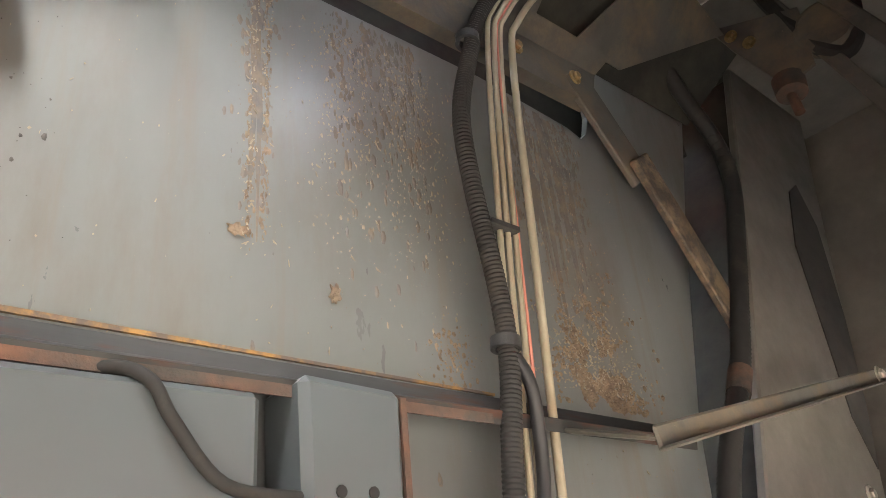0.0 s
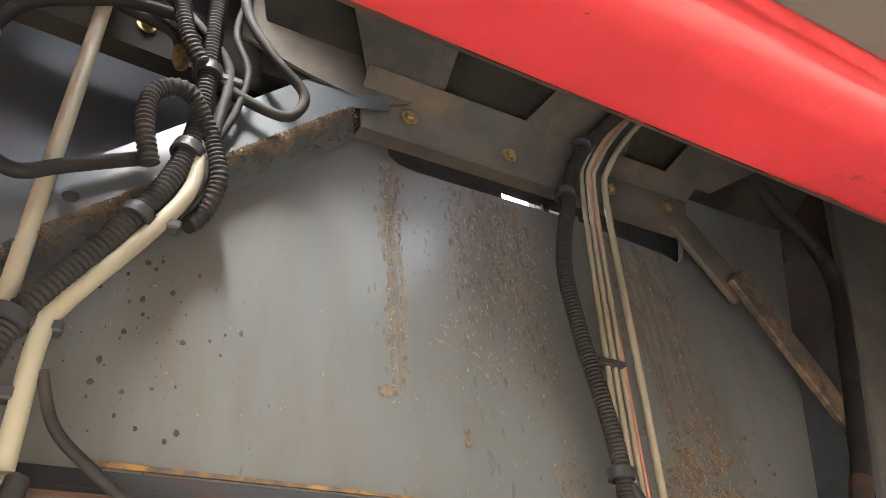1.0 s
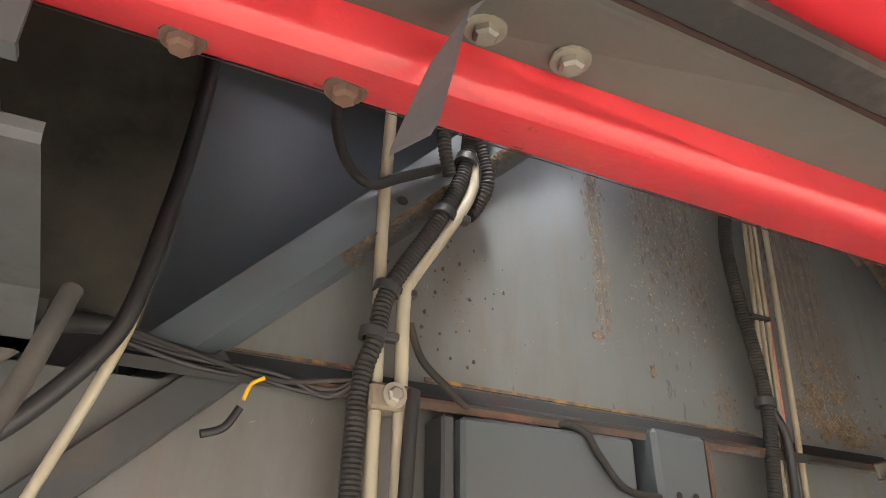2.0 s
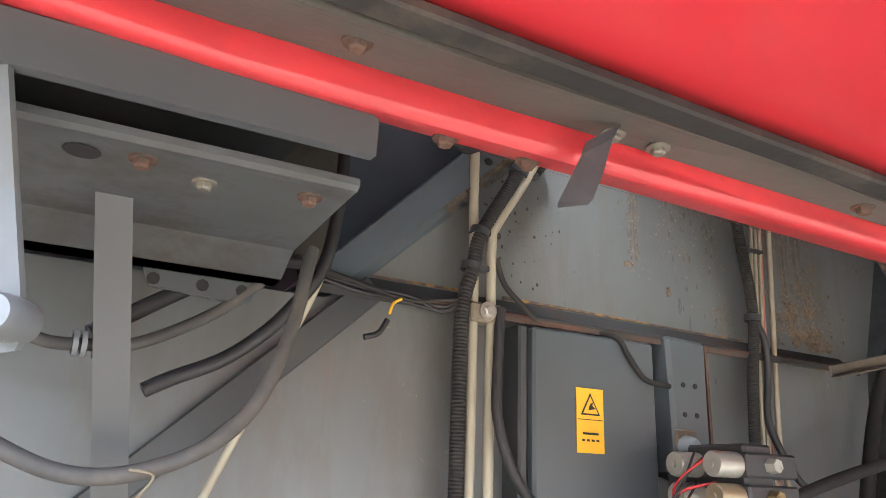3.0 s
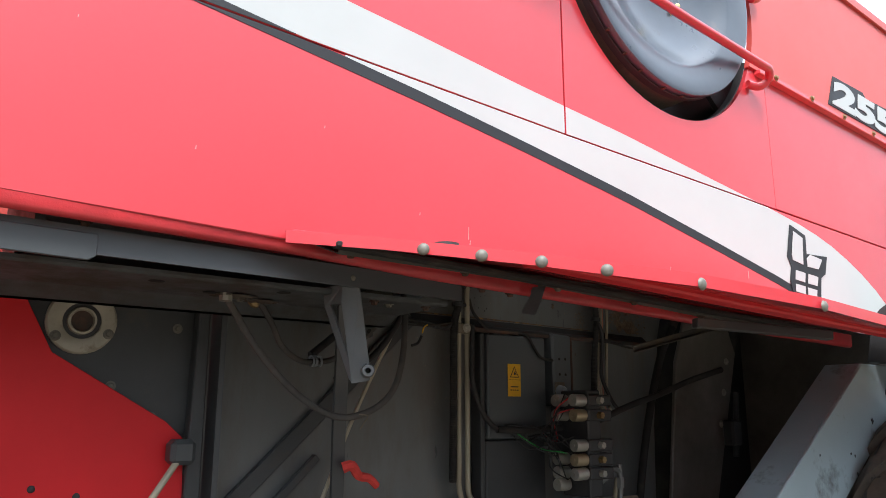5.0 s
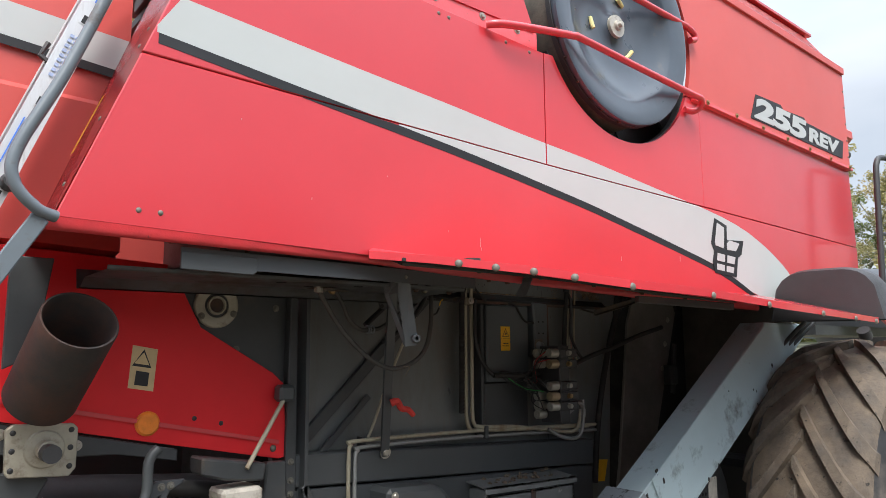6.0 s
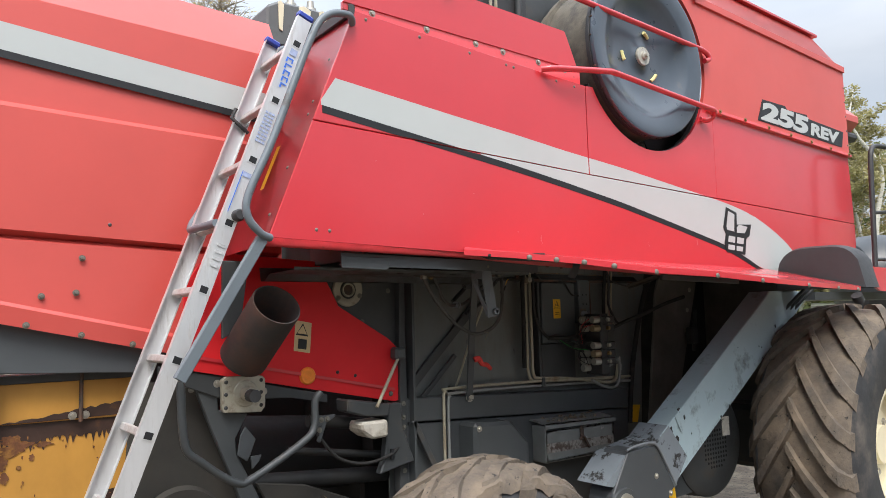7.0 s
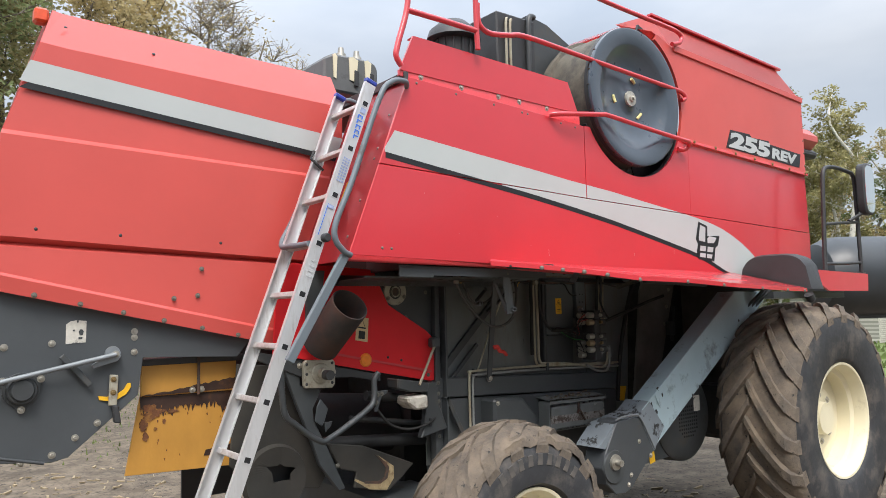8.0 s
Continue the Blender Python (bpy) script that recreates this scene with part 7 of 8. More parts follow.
def bay_fittings():
    # shielding cover with its sticker
    cv = part("shield_cover", box((0.085, WY - 0.075, 1.56), (0.378, WY - 0.0, 1.937), w=0.006), WALLCLEAN, combine, "grey sheet-metal cover with a yellow warning sticker")
    part("cover_side", box((0.063, WY - 0.06, 1.30), (0.083, WY, 1.94), w=0.004), DARKGREY, cv)
    part("cover_lower", box((0.085, WY - 0.06, 1.33), (0.378, WY, 1.555), w=0.004), DARKGREY, cv)
    sy = WY - 0.0765
    st = part("sticker", box((0.179, sy - 0.0008, 1.712), (0.242, sy + 0.0008, 1.831)), YELLOW, cv, "yellow warning sticker with two signs")
    def sign(pts, m, o):
        part("sticker_sign", slab(pts, sy - 0.0008 - o, sy - o), m, cv)
    sign([(0.188, 1.781), (0.233, 1.781), (0.2105, 1.822)], BLACK, 0.0012)
    sign([(0.193, 1.784), (0.228, 1.784), (0.2105, 1.816)], YELLOW, 0.0018)
    sign([(0.205, 1.790), (0.222, 1.793), (0.214, 1.799), (0.217, 1.806), (0.209, 1.801)], BLACK, 0.0024)
    sign([(0.181, 1.772), (0.240, 1.772), (0.240, 1.7733), (0.181, 1.7733)], BLACK, 0.0012)
    sign([(0.192, 1.745), (0.228, 1.745), (0.228, 1.749), (0.192, 1.749)], BLACK, 0.0012)
    for i in range(4):
        sign([(0.19 + 0.011 * i, 1.733), (0.197 + 0.011 * i, 1.733), (0.196 + 0.011 * i, 1.737), (0.19 + 0.011 * i, 1.737)], BLACK, 0.0012)
    # box channel
    ch = part("box_channel", slab([(0.415, 1.96), (0.525, 1.955), (0.52, 1.66), (0.425, 1.68)], WY - 0.075, WY, w=0.008), WALLCLEAN, combine, "folded grey box channel on the wall")
    part("channel_edge", box((0.525, WY - 0.07, 1.66), (0.532, WY, 1.95)), RUST, ch)
    for p in ((0.452, 1.86), (0.485, 1.86), (0.452, 1.8), (0.485, 1.8)):
        put("hole", SMALLHOLE, ch, facing((p[0], WY - 0.0755, p[1]), OUT))
    k = part("pipe_boss", lathe([(0, -0.03), (0.012, -0.03), (0.02, -0.02), (0.024, 0)], (0.445, WY - 0.08, 1.735), (0, 1, 0), 18), GALV, ch, "round plated boss", True)
    part("boss_plate", box((0.42, WY - 0.082, 1.71), (0.475, WY - 0.075, 1.77), w=0.003), BEAM, ch)
    # valve block: pairs of plated solenoid coils
    vb = part("valve_block", box((0.385, 0.385, 1.36), (0.455, 0.52, 1.735), w=0.005), PLASTIC, combine, "black hydraulic valve block with plated solenoid coils")
    for i, z in enumerate((1.698, 1.645, 1.54, 1.49, 1.442)):
        for yy, m in ((0.40, (ZINCPALE, ZINCWARM)[i % 2]), (0.488, ZINCPALE)):
            if yy > 0.45 and i == 2:
                continue
            coil = lathe([(0, -0.004), (0.006, -0.004), (0.006, 0), (0.02, 0.0), (0.022, 0.003), (0.022, 0.055), (0.0, 0.055)], (0.322, yy, z), (1, 0, 0), 22)
            part("coil", coil, m, vb, "plated solenoid coil", True)
        part("valve_body", box((0.377, 0.372, z - 0.021), (0.50, 0.50, z + 0.021), w=0.004), PLASTIC, vb)
        part("valve_nut", lathe([(0, -0.018), (0.012, -0.018), (0.014, 0), (0.014, 0.01)], (0.43, 0.372, z), (0, 1, 0), 6), (ZINCPALE, BRASS)[i % 2], vb)
        part("fitting", rod((0.50, 0.43, z), (0.56, 0.44, z), 0.007), TAN, vb, "", True)
    part("coil", lathe([(0, -0.004), (0.006, -0.004), (0.006, 0), (0.02, 0.0), (0.022, 0.003), (0.022, 0.055), (0.0, 0.055)], (0.322, 0.488, 1.40), (1, 0, 0), 22), ZINCPALE, vb, "plated solenoid coil", True)
    part("return_elbow", tube(smooth_path([(0.48, 0.43, 1.40), (0.55, 0.45, 1.42), (0.66, 0.52, 1.44), (0.735, 0.55, 1.42), (0.742, 0.55, 1.34)], 4), 0.010, 10), GREYPIPE, vb, "", True)
    part("elbow_nut", lathe([(0.0, 0.02), (0.016, 0.02), (0.016, -0.02), (0, -0.02)], (0.742, 0.55, 1.38), (0, 0, 1), 6), GREYPIPE, vb)
    part("block_bracket", box((0.40, 0.52, 1.38), (0.44, WY - 0.07, 1.72), w=0.004), DARKGREY, vb)
    rg = random.Random(5)
    for k in range(16):
        z1 = rg.choice((1.70, 1.648, 1.55, 1.49, 1.44, 1.40))
        m = WIRE_RED if k in (2, 9) else (WIRE_GREEN if k == 5 else WIRE_BLACK)
        x0 = rg.uniform(0.16, 0.3)
        pts = [(x0, 0.565, 1.585 + rg.uniform(-0.02, 0.02)), (x0 + 0.08, 0.54 + rg.uniform(-0.02, 0.01), 1.56 + rg.uniform(-0.05, 0.06)), (0.30, 0.47 + rg.uniform(-0.03, 0.03), (1.57 + z1) / 2 + rg.uniform(-0.04, 0.05)), (0.34, 0.45 + rg.uniform(-0.05, 0.04), z1 + 0.02)]
        part("wire", tube(smooth_path(pts, 6), 0.0025, 6), m, vb, "thin loose wire", True)
    for k in range(5):
        part("wire_loop", tube(smooth_path([(0.10 + 0.012 * k, 0.56, 1.585), (0.15 + 0.02 * k, 0.55, 1.61 - 0.008 * k), (0.25, 0.55, 1.60 - 0.012 * k), (0.34, 0.54, 1.60)], 5), 0.004, 6), WIRE_BLACK, vb, "", True)
    # chassis beam, tank and tool box
    part("chassis_beam", slab([(-0.97, 1.315), (0.83, 1.238), (0.83, 1.113), (-0.97, 1.19)], WY - 0.10, WY + 0.1, w=0.006), GREY, combine, "grey chassis beam")
    part("lower_panel", slab([(-0.97, 1.18), (0.83, 1.103), (0.83, 0.3), (-0.97, 0.3)], WY - 0.09, WY + 0.05, w=0.006), GREY, combine, "grey lower side sheet")
    tk = part("side_tank", slab([(-0.60, 1.16), (-0.33, 1.15), (-0.20, 1.02), (-0.2, 0.55), (-0.60, 0.55)], 0.43, 0.6, w=0.02), GREY, combine, "grey welded side tank")
    bolts(tk, [(-0.57, 0.43, 1.13)], BOLT_ZINC)
    tb = thing_part("tool_box", (0.25, 0.6, 0.87))
    f = 0.46
    part("body", box((-0.05, f, 0.872), (0.545, f + 0.28, 1.085), w=0.006), WORNBOX, tb, "worn grey box with scraped edges")
    part("lid", sheet([[(-0.06, f - 0.008, 1.10), (0.555, f - 0.008, 1.088), (0.53, f + 0.3, 1.13), (-0.09, f + 0.3, 1.145)], [(-0.06, f - 0.008, 1.10), (0.555, f - 0.008, 1.088), (0.555, f - 0.008, 1.06), (-0.06, f - 0.008, 1.07)]], 0.006), WORNBOX, tb, "dusty open-hinged lid")
    part("lid_flap", sheet([[(-0.20, f + 0.22, 1.165), (0.38, f + 0.25, 1.165), (0.36, f + 0.34, 1.215), (-0.24, f + 0.32, 1.205)]], 0.006), DARKGREY, tb)
    part("hasp", slab([(0.235, 0.985), (0.265, 0.985), (0.265, 1.075), (0.235, 1.08)], f - 0.012, f - 0.006, w=0.002), RUST, tb, "rusty hasp")
    part("padlock", tube(smooth_path([(0.22, f - 0.02, 0.985), (0.235, f - 0.025, 1.0), (0.26, f - 0.02, 0.99), (0.285, f - 0.02, 0.95), (0.30, f - 0.02, 0.93)], 4), 0.008, 8), RUST, tb, "", True)
    rc = random.Random(9)
    def chipped(a, b, n=26):
        a, b = Vector(a), Vector(b)
        d, up = (b - a).normalized(), Vector((0, -1, 0))
        sd = d.cross(up)
        bm = bmesh.new()
        pts = [a.lerp(b, i / n) for i in range(n + 1)]
        r0 = [bm.verts.new(p + sd * rc.uniform(0.001, 0.007)) for p in pts]
        r1 = [bm.verts.new(p - sd * rc.uniform(0.001, 0.007)) for p in pts]
        for i in range(n):
            bm.faces.new((r0[i], r0[i + 1], r1[i + 1], r1[i]))
        bmesh.ops.solidify(bm, geom=bm.faces, thickness=0.0015)
        part("chipped_edge", bm, CHIPPED, tb, "pale chipped paint along an edge")
    chipped((-0.045, f - 0.002, 0.885), (0.54, f - 0.002, 0.885))
    chipped((-0.045, f - 0.002, 1.055), (0.54, f - 0.002, 1.05))
    chipped((-0.042, f - 0.002, 0.88), (-0.042, f - 0.002, 1.06), 12)
    chipped((0.537, f - 0.002, 0.88), (0.537, f - 0.002, 1.055), 12)
    chipped((-0.055, f - 0.016, 1.098), (0.55, f - 0.016, 1.086))
    part("lid_gap", box((-0.04, f - 0.003, 1.058), (0.535, f + 0.0, 1.068)), BLACK, tb)
    part("weld_seam", slab([(-0.045, 0.93), (0.54, 0.925), (0.54, 0.975), (-0.045, 0.985)], f - 0.004, f), RUSTLINE, tb, "rusty scraped seam")
    bm = bmesh.new()
    rg = random.Random(21)
    for _ in range(70):
        x, u = rg.uniform(0.0, 0.5), rg.uniform(0.05, 0.95)
        p = Vector((x, f + 0.3 * u, 1.103 + 0.042 * u))
        r = rg.uniform(0.004, 0.013)
        lathe([(0, r * 0.6), (r, 0), (r * 1.2, -r * 0.5)], p, (0, 0, 1), 5, bm)
    tagged(part("debris", bm, CHAFF, tb, "crumbs of chaff on the lid"), kind="stuff")
    # strut in front of the wall
    st = part("strut", sheet([[(-0.685, 0.32, 1.96), (-0.645, 0.32, 1.96), (-0.585, 0.44, 1.6), (-0.525, 0.55, 1.27), (-0.562, 0.55, 1.27), (-0.625, 0.44, 1.6)]], 0.012), GREY, combine, "flat grey strut")
    put("bolt", BOLT_BIG, st, facing((-0.543, 0.54, 1.29), OUT))
    part("tie_string", tube(smooth_path([(-0.60, 0.33, 1.65), (-0.575, 0.325, 1.645), (-0.585, 0.33, 1.625), (-0.595, 0.33, 1.61)], 4), 0.0016, 6), CLAMP, combine, "knotted string")
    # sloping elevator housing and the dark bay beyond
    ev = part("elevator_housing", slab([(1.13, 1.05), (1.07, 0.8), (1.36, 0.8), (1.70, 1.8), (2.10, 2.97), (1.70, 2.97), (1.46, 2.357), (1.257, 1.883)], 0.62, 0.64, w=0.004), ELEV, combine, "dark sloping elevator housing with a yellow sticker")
    # black filler: the gap beside the housing is dark by colour
    part("housing_box", slab([(1.16, 1.05), (1.10, 0.8), (1.34, 0.8), (1.68, 1.8), (2.08, 2.96), (1.73, 2.96), (1.49, 2.357), (1.287, 1.883)], 0.642, 0.98), FLAP_VOID, ev, "black box that puts the gap's shade into colour")
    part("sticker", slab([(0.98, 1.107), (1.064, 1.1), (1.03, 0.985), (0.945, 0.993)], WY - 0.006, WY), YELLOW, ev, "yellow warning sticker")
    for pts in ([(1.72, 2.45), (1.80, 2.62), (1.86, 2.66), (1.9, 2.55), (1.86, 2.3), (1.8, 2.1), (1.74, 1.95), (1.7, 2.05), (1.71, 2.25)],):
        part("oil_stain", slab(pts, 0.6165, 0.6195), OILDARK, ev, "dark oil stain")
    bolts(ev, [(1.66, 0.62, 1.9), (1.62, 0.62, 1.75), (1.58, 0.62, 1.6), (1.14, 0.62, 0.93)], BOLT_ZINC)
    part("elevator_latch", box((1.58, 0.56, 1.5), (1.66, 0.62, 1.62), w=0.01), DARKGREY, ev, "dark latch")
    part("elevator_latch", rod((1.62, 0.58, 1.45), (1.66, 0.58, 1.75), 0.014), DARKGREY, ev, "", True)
    # added to close the view past the housing
    part("bay_end_wall", box((2.2, 0.1, 0.9), (2.22, 2.2, 3.0)), ELEV, combine, "added wall that closes off the bay's front end")
    # black sheet stands in for the darkness at the back
    part("bay_back", box((1.0, 1.0, 0.4), (2.2, 1.02, 3.0)), FLAP_VOID, combine, "black sheet standing in for the dark behind the bay")
    # near-black blocks fill the body: its inner shade is in their colour
    part("chassis", box((-1.0, 0.95, 0.5), (2.6, 2.3, 1.0), w=0.02), NEARBLACK, combine, "near-black chassis block added to close the view under the body")
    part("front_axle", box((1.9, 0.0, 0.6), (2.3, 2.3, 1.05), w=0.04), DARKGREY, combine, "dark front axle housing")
    part("body_core", box((-0.98, 0.86, 1.0), (2.9, 2.35, 2.5)), NEARBLACK, combine, "near-black block added to close the view through the body")
    part("far_side", box((-1.0, 2.36, 1.3), (3.0, 2.38, 3.3)), RED_FADED, combine, "red far side of the body")
    part("bay_rear", box((-1.47, 0.10, 2.0), (-1.45, 0.62, 3.0)), DARKGREY, combine, "dark bulkhead behind the panel")
    # added to block open sky over the front of the bay
    part("bay_top", box((1.1, 0.045, 2.96), (2.2, 0.95, 2.98)), ELEV, combine, "added sheet that blocks the sky above the bay")
    # belt tensioner seen from below
    a, b, c = Vector((1.45, 0.50, 2.87)), Vector((1.45, 0.385, 2.65)), Vector((1.45, 0.32, 2.42))
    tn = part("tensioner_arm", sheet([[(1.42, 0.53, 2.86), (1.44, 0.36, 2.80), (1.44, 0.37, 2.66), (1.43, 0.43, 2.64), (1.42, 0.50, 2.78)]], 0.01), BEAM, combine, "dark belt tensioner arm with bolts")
    bolts(tn, [(1.405, 0.49, 2.81), (1.405, 0.46, 2.77)], BOLT_BRASS, (-1, 0, 0))
    part("belt", tube(smooth_path([(1.44, 0.43, 2.95), (1.44, 0.41, 2.86), (1.44, 0.375, 2.75), (1.44, 0.345, 2.68), (1.45, 0.31, 2.66), (1.46, 0.28, 2.72), (1.47, 0.26, 2.9)], 6), 0.016, 8), HOSE, tn, "worn rubber belt", True)
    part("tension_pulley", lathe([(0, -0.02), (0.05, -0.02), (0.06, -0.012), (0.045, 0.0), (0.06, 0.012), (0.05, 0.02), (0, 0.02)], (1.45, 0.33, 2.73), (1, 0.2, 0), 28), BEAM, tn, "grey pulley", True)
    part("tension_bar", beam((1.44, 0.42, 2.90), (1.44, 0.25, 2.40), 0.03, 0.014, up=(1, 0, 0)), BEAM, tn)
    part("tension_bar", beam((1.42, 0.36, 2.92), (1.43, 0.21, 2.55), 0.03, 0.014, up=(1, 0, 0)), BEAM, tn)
    part("tension_bolt", rod((1.43, 0.43, 2.655), (1.43, 0.425, 2.575), 0.01), RUST, tn, "rusty bolt end", True)
    part("tension_boss", lathe([(0, -0.02), (0.03, -0.02), (0.032, 0.02), (0, 0.02)], (1.43, 0.425, 2.64), (0.2, 0, 1), 20), RUST, tn, "", True)


def thing_part(name, at):
    e = new(name)
    e.parent = combine
    e.location = Vector(at) - WORLD[combine]
    WORLD[e] = Vector(at)
    return e


SMALLHOLE = mesh_of("hole", lathe([(0, 0.001), (0.0055, 0.001), (0.0055, 0)], (0, 0, 0), (0, 0, 1), 10), paint("small_hole_dark", (0.012, 0.012, 0.012), 0.8))
WALLCLEAN = paint("grey_cover_sheet", (0.078, 0.091, 0.098), 0.38, vary=0.08, scale=3, bump=0.05, bump_scale=8, dirt=(0.13, 0.1, 0.07), dirt_at=0.74, dirt_wide=0.1, dirt_scale=4, fine=(0.42, 0.38, 0.32), fine_at=0.77, fine_scale=70)
ZINCPALE = paint("pale_plated_coil", (0.36, 0.36, 0.32), 0.4, metal=0.5, vary=0.1, scale=30, dirt=(0.2, 0.17, 0.12), dirt_at=0.7, dirt_wide=0.1, dirt_scale=30)
ZINCWARM = paint("warm_plated_coil", (0.34, 0.28, 0.18), 0.4, metal=0.5, vary=0.12, scale=30)
WORNBOX = paint("scraped_grey_box", (0.19, 0.2, 0.195), 0.5, vary=0.15, scale=6, bump=0.1, bump_scale=30, dirt=(0.55, 0.53, 0.5), dirt_at=0.66, dirt_wide=0.03, dirt_scale=9, fine=(0.12, 0.06, 0.035), fine_at=0.7, fine_scale=24)
CHIPPED = paint("pale_chipped_paint", (0.5, 0.49, 0.46), 0.6, vary=0.2, scale=40, dirt=(0.12, 0.1, 0.085), dirt_at=0.55, dirt_wide=0.05, dirt_scale=30)
RUSTLINE = paint("scraped_rusty_seam", (0.3, 0.28, 0.26), 0.6, vary=0.3, scale=30, dirt=(0.1, 0.075, 0.06), dirt_at=0.52, dirt_wide=0.04, dirt_scale=16)
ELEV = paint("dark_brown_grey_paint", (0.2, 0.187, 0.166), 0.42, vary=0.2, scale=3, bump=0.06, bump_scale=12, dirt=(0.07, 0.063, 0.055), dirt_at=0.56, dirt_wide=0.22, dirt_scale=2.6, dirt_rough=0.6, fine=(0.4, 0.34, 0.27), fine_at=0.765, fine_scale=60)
bay_fittings()


def under_tray():
    y = 0.075
    r = part("front_rail", sheet([[(-1.60, y, 2.016), (-0.46, y, 1.998), (-0.443, y, 1.99), (-0.443, y, 1.956), (-1.60, y, 1.967)], [(-1.60, y, 1.967), (-0.443, y, 1.956), (-0.443, y + 0.012, 1.957), (-1.60, y + 0.012, 1.968)]], 0.005), SLATE, combine, "grey angle rail under the panel")
    bolts(r, [(-0.78, y - 0.003, 1.976), (-1.37, y - 0.003, 1.985)], RIVET_RED)
    part("rail_tab", slab([(-1.60, 2.003), (-1.36, 2.0), (-1.36, 1.955), (-1.375, 1.945), (-1.60, 1.95)], y - 0.010, y - 0.004, w=0.002), GREY, r, "bolted tab on the rail")
    prof = [(0.149, 1.958), (0.15, 1.95), (0.155, 1.945), (0.17, 1.946), (0.40, 1.944), (0.42, 1.935), (0.455, 1.915), (0.50, 1.915), (0.52, 1.98)]
    bm = bmesh.new()
    rows = []
    for x, cut in ((-1.78, 0), (-0.62, 0), (-0.43, 0)):
        rows.append([bm.verts.new((x - (0.12 * (yy > 0.42)) * cut, yy, z)) for yy, z in prof])
    for a, b in zip(rows, rows[1:]):
        for i in range(len(prof) - 1):
            bm.faces.new((a[i], a[i + 1], b[i + 1], b[i]))
    bmesh.ops.solidify(bm, geom=bm.faces, thickness=0.004)
    t = part("folded_tray", bm, TRAY, combine, "dirty folded grey tray under the deck")
    part("tray_top", box((-1.46, 0.09, 2.03), (-0.48, 0.62, 2.04)), DARKGREY, t)
    bolts(t, [(-0.58, 0.22, 1.9455), (-0.95, 0.36, 1.944)], BOLT_SMALL, (0, 0, -1))
    bolts(t, [(-0.645, 0.19, 1.946), (-0.47, 0.2, 1.946)], BOLT_RUST, (0, 0, -1))
    for p in ((-0.7, 0.2, 1.9445), (-0.9, 0.2, 1.9445), (-1.2, 0.22, 1.9445), (-1.05, 0.3, 1.9435)):
        put("hole", BIGHOLE, t, facing(p, (0, 0, -1)))
    # grease and rust round the fittings, rust at the rail's end
    rt = random.Random(63)
    for cx, cy, rx, ry in ((-0.99, 0.3, 0.08, 0.055), (-0.9, 0.345, 0.07, 0.05)):
        pts = []
        for q in range(48):
            a = 2 * math.pi * q / 48
            g = rt.uniform(0.3, 0.75) + 0.5 * abs(noise.noise((cx * 9 + 2 * math.cos(a), 2 * math.sin(a), 3)))
            yy = cy + ry * g * math.sin(a)
            pts.append((cx + rx * g * math.cos(a), yy, 1.946 - 0.0087 * (yy - 0.17) - 0.0052))
        part("grease_stain", sheet([pts], 0.0008), GREASE, t, "brown greasy dirt on the tray")
    for x0, x1, z0, z1 in ((-0.475, -0.446, 1.958, 1.986), (-0.56, -0.553, 1.96, 1.99)):
        part("rust_stain", slab([(x0, z1 - 0.004), (x0 + 0.008, z1), (x1 - 0.004, z1 - 0.006), (x1, z0 + 0.006), (x1 - 0.006, z0), (x0 + 0.004, z0 + 0.003)], y - 0.0045, y - 0.0025), RUST, r)
    part("tray_lug", slab([(-0.61, 1.915), (-0.455, 1.915), (-0.46, 1.885), (-0.475, 1.88), (-0.60, 1.89)], 0.495, 0.503, w=0.002), GREY, t)
    for x in (-0.595, -0.53, -0.475):
        put("hole", HOLE, t, facing((x, 0.494, 1.9), OUT))
    part("hose_fitting", tube([(-1.01, 0.30, 1.97), (-1.01, 0.30, 1.925)], 0.017, 8), ZINC, t, "plated hose fitting", True)
    part("hose_fitting", tube(smooth_path([(-0.90, 0.40, 1.975), (-0.90, 0.40, 1.945), (-0.885, 0.405, 1.94)], 3), 0.012, 8), BRASS, t, "plated hose fitting", True)
    # hanging forked bracket
    A, B, C = (-0.79, 0.105, 1.964), (-0.80, 0.19, 1.966), (-0.795, 0.185, 1.917)
    D, E, F = (-0.789, 0.169, 1.921), (-0.787, 0.113, 1.919), (-0.745, 0.137, 1.735)
    G, H = (-0.751, 0.122, 1.773), (-0.746, 0.122, 1.726)
    b = part("fork_bracket", sheet([[A, (-0.757, 0.078, 1.962), (-0.706, 0.098, 1.745), (-0.709, 0.10, 1.733), H]], 0.007), FORK, combine, "bare grey steel bracket with a slotted side")
    part("fork_side", sheet([[A, B, C, D], [A, D, E], [C, F, G, D], [A, E, G, H], [G, F, H]], 0.006), FORK, b, "side plate with a long triangular opening")
    part("fork_boss", lathe([(0.007, -0.022), (0.014, -0.021), (0.0165, -0.015), (0.0175, 0.0), (0.0175, 0.02), (0.0, 0.02), (0.007, 0.0)], (-0.722, 0.088, 1.755), (0.45, 0.88, 0), 22), FORK, b, "threaded boss", True)


GREASE = paint("brown_greasy_dirt", (0.07, 0.048, 0.032), 0.75, vary=0.4, scale=25, bump=0.3, bump_scale=80, dirt=(0.14, 0.125, 0.105), dirt_at=0.55, dirt_wide=0.12, dirt_scale=14)
FORK = paint("grey_bracket_paint", (0.1, 0.112, 0.118), 0.55, vary=0.08, scale=8, bump=0.1, bump_scale=40, dirt=(0.12, 0.12, 0.11), dirt_at=0.68, dirt_wide=0.12, dirt_scale=10)
